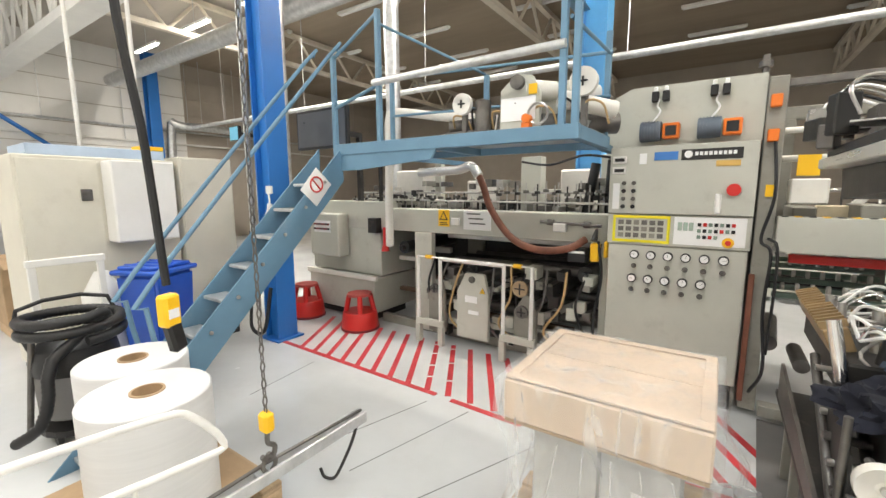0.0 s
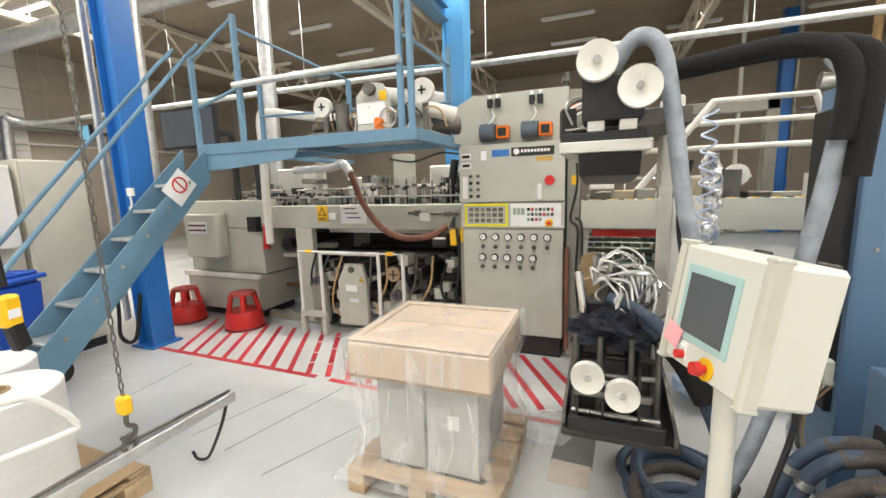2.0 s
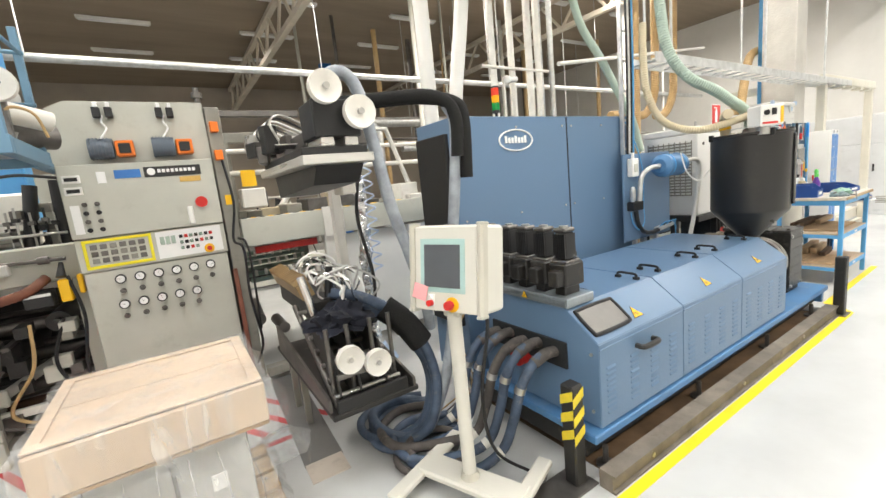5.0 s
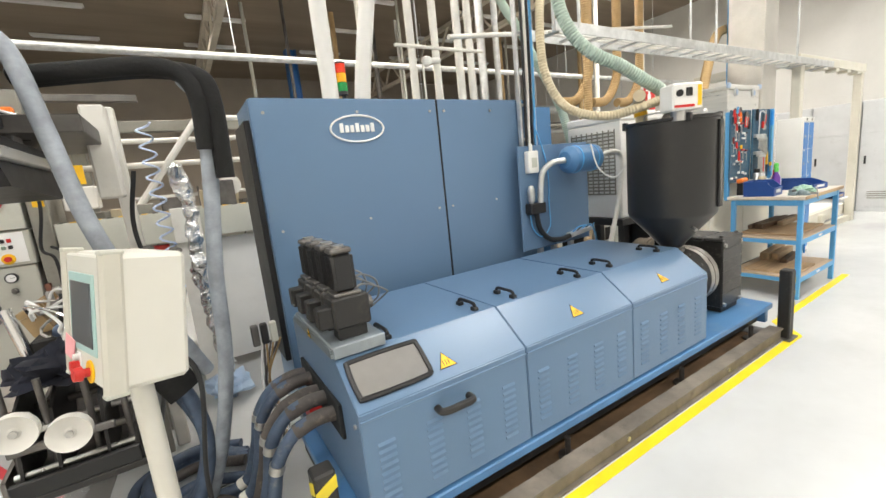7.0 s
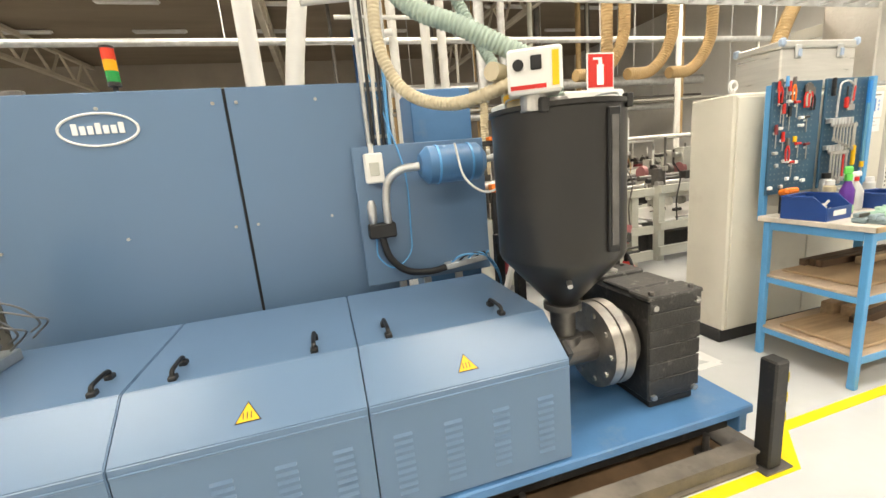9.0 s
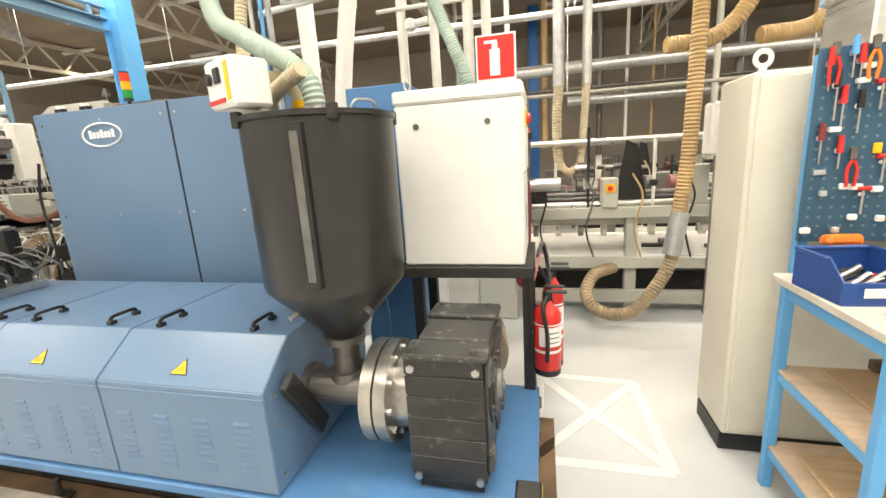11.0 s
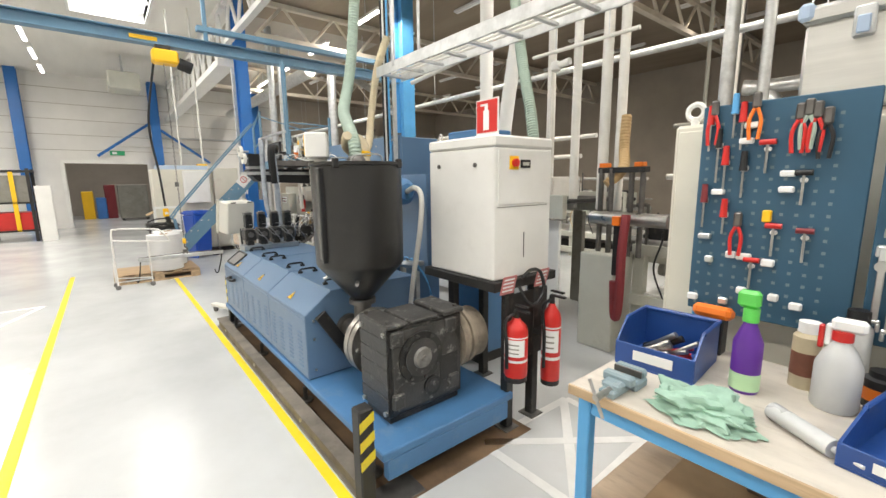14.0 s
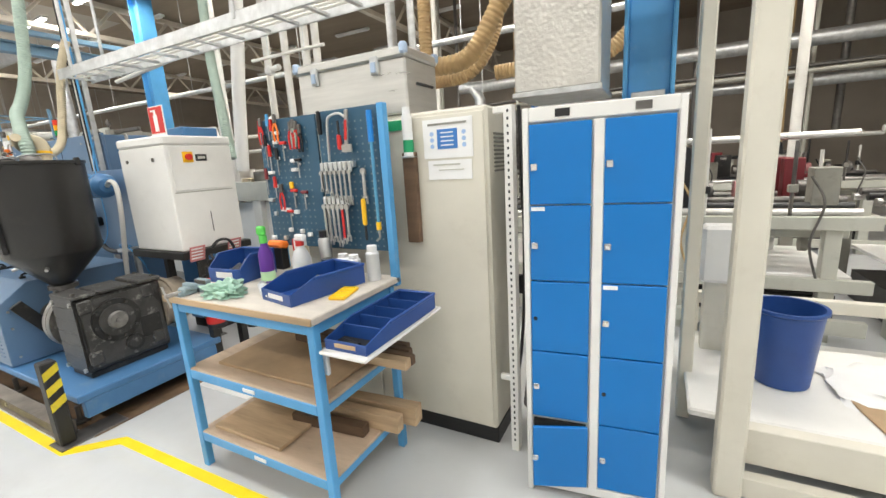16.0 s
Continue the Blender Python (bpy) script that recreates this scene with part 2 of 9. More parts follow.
def B(*boxes, bev=0.004, m=None):
    """Bevelled boxes from x0, x1, y0, y1, z0, z1."""
    bm = bmesh.new()
    for x0, x1, y0, y1, z0, z1 in boxes:
        add_box(bm, x0, x1, y0, y1, z0, z1, bev, m)
    return bm


def add_box(bm, x0, x1, y0, y1, z0, z1, bev=0.0, m=None):
    mm = Matrix.Translation(((x0 + x1) / 2, (y0 + y1) / 2, (z0 + z1) / 2)) @ Matrix.Diagonal((abs(x1 - x0), abs(y1 - y0), abs(z1 - z0), 1))
    if m:
        mm = m @ mm
    r = bmesh.ops.create_cube(bm, size=1, matrix=mm)
    if bev > 0:
        bev = min(bev, 0.3 * min(abs(x1 - x0), abs(y1 - y0), abs(z1 - z0)))
        es = list({e for v in r["verts"] for e in v.link_edges})
        bmesh.ops.bevel(bm, geom=es, offset=bev, segments=1, affect="EDGES", profile=0.5)
    return bm


def add_cyl(bm, p0, p1, r0, r1=None, seg=20, caps=True):
    p0, p1 = Vector(p0), Vector(p1)
    d = p1 - p0
    m = Matrix.Translation((p0 + p1) / 2) @ d.to_track_quat("Z", "Y").to_matrix().to_4x4()
    bmesh.ops.create_cone(bm, cap_ends=caps, segments=seg, radius1=r0, radius2=r0 if r1 is None else r1, depth=d.length, matrix=m)
    return bm


def C(*cyls, seg=20):
    """Cylinders from (p0, p1, radius[, end radius])."""
    bm = bmesh.new()
    for c in cyls:
        add_cyl(bm, *c, seg=seg)
    return bm


def add_tube(bm, pts, r, seg=10, smooth=8, ribs=0.0, closed=False):
    """A tube swept along a smooth curve through pts."""
    P = [Vector(p) for p in pts]
    if smooth > 1 and len(P) > 2:
        Q = [P[0] * 2 - P[1], *P, P[-1] * 2 - P[-2]]
        out = []
        for i in range(1, len(Q) - 2):
            a, b, c, d = Q[i - 1:i + 3]
            for k in range(smooth):
                u = k / smooth
                out.append(0.5 * ((2 * b) + (c - a) * u + (2 * a - 5 * b + 4 * c - d) * u * u + (3 * b - a - 3 * c + d) * u ** 3))
        out.append(P[-1])
        P = out
    if ribs > 0:
        L = sum((P[i + 1] - P[i]).length for i in range(len(P) - 1))
        n = max(8, int(L / ribs) * 2)
        R, acc, i, step = [P[0]], 0.0, 0, L / n
        for k in range(1, n):
            want = k * step
            while i < len(P) - 2 and acc + (P[i + 1] - P[i]).length < want:
                acc += (P[i + 1] - P[i]).length
                i += 1
            sl = (P[i + 1] - P[i]).length
            R.append(P[i].lerp(P[i + 1], (want - acc) / sl if sl else 0))
        P = [*R, P[-1]]
    rings = []
    up = Vector((0, 0, 1))
    side = None
    for i, p in enumerate(P):
        t = (P[min(i + 1, len(P) - 1)] - P[max(i - 1, 0)]).normalized()
        if side is None:
            side = t.cross(up if abs(t.z) < 0.9 else Vector((1, 0, 0))).normalized()
        side = (side - t * side.dot(t)).normalized()
        w = t.cross(side)
        rr = r * (1.0 if not ribs or i % 2 else 0.88)
        rings.append([bm.verts.new(p + (side * math.cos(2 * math.pi * k / seg) + w * math.sin(2 * math.pi * k / seg)) * rr) for k in range(seg)])
    for a, b in zip(rings, rings[1:]):
        for k in range(seg):
            bm.faces.new((a[k], a[(k + 1) % seg], b[(k + 1) % seg], b[k]))
    bm.faces.new(rings[0][::-1])
    bm.faces.new(rings[-1])
    return bm


def TUBE(*paths, r=0.01, seg=10, smooth=8, ribs=0.0):
    bm = bmesh.new()
    for p in paths:
        add_tube(bm, p, r, seg, smooth, ribs)
    return bm


def PRISM(profile, axis, a0, a1, bev=0.0):
    """A profile of two coordinates drawn out along an axis from a0 to a1."""
    bm = bmesh.new()
    put = {"x": lambda u, v, a: (a, u, v), "y": lambda u, v, a: (u, a, v), "z": lambda u, v, a: (u, v, a)}[axis]
    A = [bm.verts.new(put(u, v, a0)) for u, v in profile]
    Z = [bm.verts.new(put(u, v, a1)) for u, v in profile]
    n = len(profile)
    bm.faces.new(A)
    bm.faces.new(Z[::-1])
    for i in range(n):
        bm.faces.new((A[i], Z[i], Z[(i + 1) % n], A[(i + 1) % n]))
    bmesh.ops.recalc_face_normals(bm, faces=bm.faces)
    if bev:
        bmesh.ops.bevel(bm, geom=bm.edges[:], offset=bev, segments=2, affect="EDGES")
    return bm


def LATHE(profile, centre, seg=32):
    """A round shell from (radius, height) pairs about the vertical through centre."""
    bm = bmesh.new()
    cx, cy, cz = centre
    rings = [[bm.verts.new((cx + r * math.cos(2 * math.pi * k / seg), cy + r * math.sin(2 * math.pi * k / seg), cz + h)) for k in range(seg)] for r, h in profile]
    for a, b in zip(rings, rings[1:]):
        for k in range(seg):
            bm.faces.new((a[k], a[(k + 1) % seg], b[(k + 1) % seg], b[k]))
    bm.faces.new(rings[0][::-1])
    bm.faces.new(rings[-1])
    bmesh.ops.recalc_face_normals(bm, faces=bm.faces)
    return bm


def WHEEL(x, y, z, r):
    """A dished round wheel that faces -y."""
    b = LATHE([(r, -0.02), (r * 1.03, 0), (r, 0.02), (r * 0.8, 0.014), (r * 0.3, 0.004), (0.01, 0.01)], (0, 0, 0), 28)
    bmesh.ops.transform(b, matrix=pose(x, y, z, 90, 0, 0), verts=b.verts)
    return b


def JOIN(*bms):
    out = bmesh.new()
    for b in bms:
        me = bpy.data.meshes.new("tmp")
        b.to_mesh(me)
        b.free()
        out.from_mesh(me)
        bpy.data.meshes.remove(me)
    return out


def ROT(bm, rz, about, rx=0.0, ry=0.0):
    """Turns a bmesh about a point by degrees."""
    a = Vector(about)
    bmesh.ops.transform(bm, matrix=Matrix.Translation(a) @ pose(0, 0, 0, rx, ry, rz) @ Matrix.Translation(-a), verts=bm.verts)
    return bm


def LETTER(text, size, m, depth=0.0008):
    """Lettering as a mesh in the plane of m."""
    cu = bpy.data.curves.new("lettering", "FONT")
    cu.body, cu.size, cu.align_x, cu.align_y, cu.extrude = text, size, "CENTER", "CENTER", depth
    ob = bpy.data.objects.new("lettering", cu)
    me = bpy.data.meshes.new_from_object(ob)
    bm = bmesh.new()
    bm.from_mesh(me)
    bmesh.ops.transform(bm, matrix=m, verts=bm.verts)
    bpy.data.objects.remove(ob)
    bpy.data.curves.remove(cu)
    bpy.data.meshes.remove(me)
    return bm


# ---- the building ----
CEIL = 5.6
solo("floor", B((-22, 15, -6, 17, -0.2, 0), bev=0), FLOOR, "pale grey painted concrete factory floor", "floor", kind="structure")
wl = thing("wall_west", (-14, 0, 0), "white painted wall with a wide doorway", "wall", kind="structure")
part("wall_panel", B((-14.3, -14, -6, -0.6, 0, CEIL), (-14.3, -14, 1.95, 7.2, 0, CEIL), (-14.3, -14, -0.6, 1.95, 2.42, CEIL), bev=0), WALLW, wl)
# rear stretch of the white wall: the hall's dimness is put into its colour
part("rear_panel", B((-14.3, -14, 7.2, 17, 0, CEIL), bev=0), WALLB, wl, "rear stretch coloured darker for the dim hall")
part("doorway_frame", B((-13.99, -13.9, -0.72, -0.6, 0, 2.54), (-13.99, -13.9, 1.95, 2.07, 0, 2.54), (-13.99, -13.9, -0.6, 1.95, 2.42, 2.54)), WHITEP, wl)
for k in range(5):
    part("panel_seam", B((-13.998, -13.985, -6, 17, 2.9 + 0.55 * k, 2.915 + 0.55 * k), bev=0), WALLB, wl)
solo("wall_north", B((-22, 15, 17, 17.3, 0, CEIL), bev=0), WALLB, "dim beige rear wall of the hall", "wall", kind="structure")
solo("wall_east", B((15, 15.3, -6, 17, 0, CEIL), bev=0), WALLW, "plain white painted end wall", "wall", kind="structure")
# unseen wall, added to close the hall against the sky
solo("wall_south", B((-22, 15, -6.3, -6, 0, CEIL), bev=0), WALLW, "plain white wall, unseen, closing the hall behind the aisle", "wall", kind="structure")
# darker beige puts the far room's dimness into the wall colour
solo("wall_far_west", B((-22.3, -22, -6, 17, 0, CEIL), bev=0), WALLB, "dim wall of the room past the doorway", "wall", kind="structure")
bm = bmesh.new()
xs = [-22.0]
for x0, x1 in SKYLIGHTS:
    add_box(bm, xs[-1], x0, SKY_Y[0], SKY_Y[1], CEIL, CEIL + 0.3)
    xs.append(x1)
add_box(bm, xs[-1], 15, SKY_Y[0], SKY_Y[1], CEIL, CEIL + 0.3)
add_box(bm, -22, 15, -6, SKY_Y[0], CEIL, CEIL + 0.3)
add_box(bm, -22, 15, SKY_Y[1], 3.3, CEIL, CEIL + 0.3)
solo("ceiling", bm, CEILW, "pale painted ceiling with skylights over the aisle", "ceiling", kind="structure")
solo("ceiling_west", B((-22, -4.2, 3.3, 7.2, CEIL, CEIL + 0.3), bev=0), CEILG, "brown board ceiling coloured lighter for the lit lamps", "ceiling", kind="structure")
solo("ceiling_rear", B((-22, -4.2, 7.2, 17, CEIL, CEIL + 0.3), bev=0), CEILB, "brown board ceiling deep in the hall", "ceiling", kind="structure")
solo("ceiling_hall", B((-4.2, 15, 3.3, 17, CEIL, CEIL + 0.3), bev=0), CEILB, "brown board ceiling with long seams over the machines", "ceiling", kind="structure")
for x0, x1 in SKYLIGHTS:
    sk = thing("window_skylight", (x0, 1, CEIL), "white framed roof skylight, one of a partly added row", "skylight", "skylights", "structure")
    part("frame", B((x0 - 0.06, x0, 0.24, 1.76, CEIL - 0.05, CEIL + 0.32), (x1, x1 + 0.06, 0.24, 1.76, CEIL - 0.05, CEIL + 0.32), (x0, x1, 0.24, 0.3, CEIL - 0.05, CEIL + 0.32), (x0, x1, 1.7, 1.76, CEIL - 0.05, CEIL + 0.32), ((x0 + x1) / 2 - 0.03, (x0 + x1) / 2 + 0.03, 0.3, 1.7, CEIL - 0.02, CEIL + 0.05)), WHITEP, sk)
    # opaque pane glows in place of the sky outside
    p = part("pane", B((x0, x1, 0.3, 1.7, CEIL + 0.2, CEIL + 0.21), bev=0), glow("bright_sky_pane", (0.93, 0.97, 1.0), 3.0), sk)

# floor markings
bm = B((-1.35, 5.51, 1.222, 1.28, -0.05, 0.003), bev=0)
solo("yellow_line", bm, YELLOW, "yellow walkway line painted on the floor", "floor line", "walkway lines", "structure")
solo("yellow_line", B((-2.6, 9, -0.18, -0.115, -0.05, 0.003), bev=0), YELLOW, "yellow walkway line painted on the floor", "floor line", "walkway lines", "structure")
solo("yellow_line", PRISM([(5.47, 1.28), (5.51, 1.222), (5.73, 1.43), (5.69, 1.488)], "z", -0.05, 0.0034), YELLOW, "yellow walkway line painted on the floor", "floor line", "walkway lines", "structure")
solo("yellow_line", PRISM([(5.69, 1.488), (5.73, 1.43), (7.6, 1.46), (7.6, 1.52)], "z", -0.05, 0.0026), YELLOW, "yellow walkway line painted on the floor", "floor line", "walkway lines", "structure")
wm = thing("white_floor_marking", (5.7, 2.6, 0), "white crossed keep-clear box painted on the floor", "floor marking", kind="structure")


def floor_strip(ax, ay, bx, by, w, z=0.003):
    d = Vector((bx - ax, by - ay, 0)).normalized()
    s = Vector((-d.y, d.x, 0)) * w / 2
    return PRISM([(ax + s.x, ay + s.y), (bx + s.x, by + s.y), (bx - s.x, by - s.y), (ax - s.x, ay - s.y)], "z", -0.03, z)


for i, q in enumerate(((5.4, 2.1, 5.42, 2.95), (5.42, 2.95, 6.02, 2.92), (6.02, 2.92, 6.05, 2.1), (6.05, 2.1, 5.4, 2.1), (5.42, 2.92, 6.05, 2.12), (5.4, 2.12, 6.02, 2.9))):
    part("stripe", floor_strip(*q, 0.06, 0.002 + 0.0004 * i), MARKW, wm)
wm2 = thing("white_floor_marking", (2, -1, 0), "worn white crossed box painted on the floor", "floor marking", kind="structure")
for i, q in enumerate(((-0.5, -0.35, -0.5, -1.6), (2.6, -0.35, 2.6, -1.6), (-0.5, -0.35, 2.6, -1.6), (-0.5, -1.6, 2.6, -0.35), (-0.5, -1.6, 2.6, -1.6))):
    part("stripe", floor_strip(*q, 0.06, 0.002 + 0.0004 * i), PAPER, wm2)
rz = thing("red_hatched_zone", (-1.3, 3.6, 0), "red tape hatching on the white floor before the machine", "floor marking", kind="structure")
part("border", JOIN(floor_strip(-3.4, 3.08, -1.25, 3.03, 0.05, 0.0034), floor_strip(-1.1, 3.02, -0.5, 3.0, 0.05, 0.0034), floor_strip(0.3, 2.96, 0.82, 2.96, 0.05, 0.0034)), REDT, rz)
rnd = random.Random(4)
for k in range(21):
    x = -3.0 + 0.205 * k
    y0 = 3.06
    while y0 < 3.98:
        y1 = y0 + (0.94 if k not in (8, 9) else rnd.uniform(0.16, 0.3))
        y1 = min(y1, 4.0)
        part("stripe", floor_strip(x - (y0 - 3.06) * 0.58, y0, x - (y1 - 3.06) * 0.58, y1, 0.05, 0.003), REDT, rz)
        y0 = y1 + 0.03
for q in ((-1.25, 2.9, -1.5, 2.05), (-0.9, 2.95, -1.15, 2.0), (-0.3, 2.9, -0.75, 1.9), (-2.6, 2.9, -2.5, 2.2)):
    solo("floor_joint", floor_strip(*q, 0.006, 0.001), RUBBER, "thin dark saw-cut joint in the floor", "floor joint", "floor joints", "structure")
solo("black_floor_tape", floor_strip(0.905, 2.55, 0.98, 4.0, 0.23, 0.004), RUBBER, "worn black tape strip stuck on the floor", "floor tape", kind="structure")
solo("brown_floor_tape", floor_strip(0.898, 2.38, 0.905, 2.57, 0.22, 0.005), mat("pale_buff_tape", (0.52, 0.46, 0.4), 0.6, dirt=0.3), "buff tape end stuck on the floor", "floor tape", kind="structure")
# worn brown patch, toned darker for the shade under the extruder
solo("stained_floor_patch", B((2.05, 5.5, 1.4, 2.45, -0.05, 0.004), bev=0), BROWNF, "worn brown floor under the extruder, darkened for the gap's shade", "floor patch", kind="structure")

# ---- extruder line ----
ex = thing("extruder", (3.2, 1.85, 0), "blue sheet-metal extruder with hinged barrel covers", "extruder")
PROFILE = [(1.405, 0.27), (1.405, 0.722), (1.6, 0.87), (2.3, 0.87), (2.3, 0.27)]


def warning_triangle(parent, cx, cy, cz, s, tilt, yaw=0.0):
    """A yellow triangle plate with black border, on a face tilted back by tilt degrees."""
    m = pose(cx, cy, cz, tilt, 0, yaw)
    out = bmesh.new()
    pts = [(-s / 2, -s * 0.29), (s / 2, -s * 0.29), (0, s * 0.58)]
    for k, (f, dz) in enumerate(((1.0, 0.0015), (0.86, 0.0025))):
        b = PRISM([(x * f, y * f) for x, y in pts], "z", 0, dz)
        bmesh.ops.transform(b, matrix=m, verts=b.verts)
        if k == 0:
            outer = part("warning_triangle", b, BLACK if s < 0.2 else YSIGN, parent, "yellow hot-surface warning triangle")
        else:
            part("face", b, YSIGN, outer)
    bars = B(*[(-s * 0.2 + s * 0.15 * k, -s * 0.2 + s * 0.15 * k + s * 0.04, -s * 0.15, s * 0.12, 0, 0.0032) for k in range(3)], bev=0)
    bmesh.ops.transform(bars, matrix=m, verts=bars.verts)
    part("symbol", bars, BLACK, outer)


segs = [(2.02, 2.815), (2.819, 3.609), (3.613, 4.42)]
for i, (x0, x1) in enumerate(segs):
    cv = part("cover", PRISM(PROFILE, "x", x0, x1, 0.004), BLUE, ex, "blue hinged cover with slanted front")
    # louvres pressed out of the front
    for lx in [x for x in (2.11, 2.315, 2.505, 2.7, 2.915, 3.115, 3.315, 3.505, 3.72, 3.913, 4.108, 4.303) if x0 < x < x1]:
        bm = bmesh.new()
        for k in range(9):
            z = 0.335 + 0.03 * k
            b = PRISM([(1.406, z), (1.398, z + 0.003), (1.406, z + 0.015)], "x", lx - 0.035, lx + 0.035)
            bm2 = JOIN(bm, b)
            bm = bm2
        part("louvre", bm, BLUE, cv)
    part("lip", B((x0 + 0.003, x1 - 0.003, 1.4, 1.406, 0.688, 0.697), bev=0.002), BLUE, cv)
for hx in (2.262, 2.72, 2.964, 3.449, 3.739, 4.236):
    h = part("handle", TUBE([(hx, 1.637, 0.87), (hx, 1.641, 0.9), (hx, 1.7, 0.904), (hx, 1.759, 0.9), (hx, 1.763, 0.87)], r=0.0085, seg=8, smooth=5), BLACK, ex, "black plastic bow handle")
    for q in (-0.062, 0.062):
        part("foot", B((hx - 0.014, hx + 0.014, 1.7 + q - 0.018, 1.7 + q + 0.018, 0.867, 0.888)), BLACK, h)
part("handle", TUBE([(2.335, 1.405, 0.625), (2.34, 1.365, 0.625), (2.41, 1.358, 0.624), (2.48, 1.365, 0.622), (2.485, 1.405, 0.622)], r=0.015, seg=8, smooth=5), BLACKS, ex, "black bow handle on the front")
wtilt = math.degrees(math.atan2(0.148, 0.195))
for tx in (2.43, 3.22, 4.003):
    warning_triangle(ex, tx, 1.462, 0.7668, 0.085, wtilt)
# slanted inspection window
wm_ = pose(2.2, 1.506, 0.8, wtilt, 0, 0)
bm = bmesh.new()
add_tube(bm, [(0.15, -0.06, 0.004), (0.15, 0.06, 0.004), (0.12, 0.08, 0.004), (-0.12, 0.08, 0.004), (-0.15, 0.06, 0.004), (-0.15, -0.06, 0.004), (-0.12, -0.08, 0.004), (0.12, -0.08, 0.004), (0.15, -0.06, 0.004)], 0.011, 8, 4)
bmesh.ops.transform(bm, matrix=wm_, verts=bm.verts)
win = part("inspection_window", bm, BLACK, ex, "rounded window with black rubber seal")
b = B((-0.145, 0.145, -0.075, 0.075, 0, 0.006), bev=0.002, m=wm_)
part("pane", b, mat("smoky_pane", (0.2, 0.19, 0.18), 0.42, var=0.1, scale=4, grain=300, bump=0.1), win)
# end bolts
for z in (0.33, 0.55, 0.68):
    part("bolt", C(((4.42, 1.46, z), (4.428, 1.46, z), 0.009), seg=8), STEEL, ex)
for z in (0.35, 0.66):
    part("bolt", C(((2.012, 1.45, z), (2.02, 1.45, z), 0.009), seg=8), STEEL, ex)
part("base_frame", JOIN(B((1.95, 5.42, 1.39, 2.36, 0.215, 0.262), bev=0.006), B((5.37, 5.42, 1.42, 2.31, 0.1, 0.215))), BLUED, ex, "blue welded base frame")
# sills are black instead of blue: the recess's shade is in their colour
part("front_sill", B((1.97, 5.36, 1.47, 1.51, 0.1, 0.215)), BLACKS, ex, "recessed sill blackened for the dark gap")
part("back_sill", B((1.97, 5.36, 2.27, 2.31, 0.1, 0.215)), BLACKS, ex)
part("base_end", B((1.97, 2.02, 1.51, 2.27, 0.1, 0.215)), BLACKS, ex)
for x in (2.1, 3.1, 4.2, 5.2):
    part("foot", C(((x, 1.45, 0), (x, 1.45, 0.02), 0.05), ((x, 1.45, 0.02), (x, 1.45, 0.12), 0.015)), STEELD, ex)
    part("foot", C(((x, 2.28, 0), (x, 2.28, 0.02), 0.05), ((x, 2.28, 0.02), (x, 2.28, 0.12), 0.015)), STEELD, ex)
part("port_shadow", C(((4.42, 1.72, 0.58), (4.45, 1.72, 0.58), 0.1)), STEELD, ex, "bare steel barrel end")
part("barrel", C(((4.44, 1.72, 0.58), (4.78, 1.72, 0.58), 0.075)), STEELD, ex, "bare steel screw barrel")
part("end_flap", ROT(B((4.45, 4.48, 1.56, 1.64, 0.36, 0.76)), 0, (4.465, 1.6, 0.56), 32), BLACKS, ex, "black slanted guard strip")
fl = part("flange", C(((4.74, 1.74, 0.58), (4.79, 1.74, 0.58), 0.215), ((4.8, 1.74, 0.58), (4.85, 1.74, 0.58), 0.215), ((4.79, 1.74, 0.58), (4.93, 1.74, 0.58), 0.15), seg=48), mat("worn_turned_steel", (0.42, 0.4, 0.37), 0.32, 0.85, var=0.2, scale=8, dirt=0.5), ex, "round steel coupling flange", True)
for k in range(10):
    a = k * math.pi / 5
    part("bolt", C(((4.73, 1.74 + 0.175 * math.cos(a), 0.58 + 0.175 * math.sin(a)), (4.865, 1.74 + 0.175 * math.cos(a), 0.58 + 0.175 * math.sin(a)), 0.014), seg=6), STEEL, fl)
part("red_valve", C(((1.95, 1.93, 0.52), (2.02, 1.93, 0.52), 0.055)), RED, ex, "red round valve cap")
# near-black plate stands for the shade in the hose opening
part("hose_port", JOIN(B((2.005, 2.022, 1.6, 2.2, 0.53, 0.68))), HOLE, ex, "dark hose opening in the end plate")

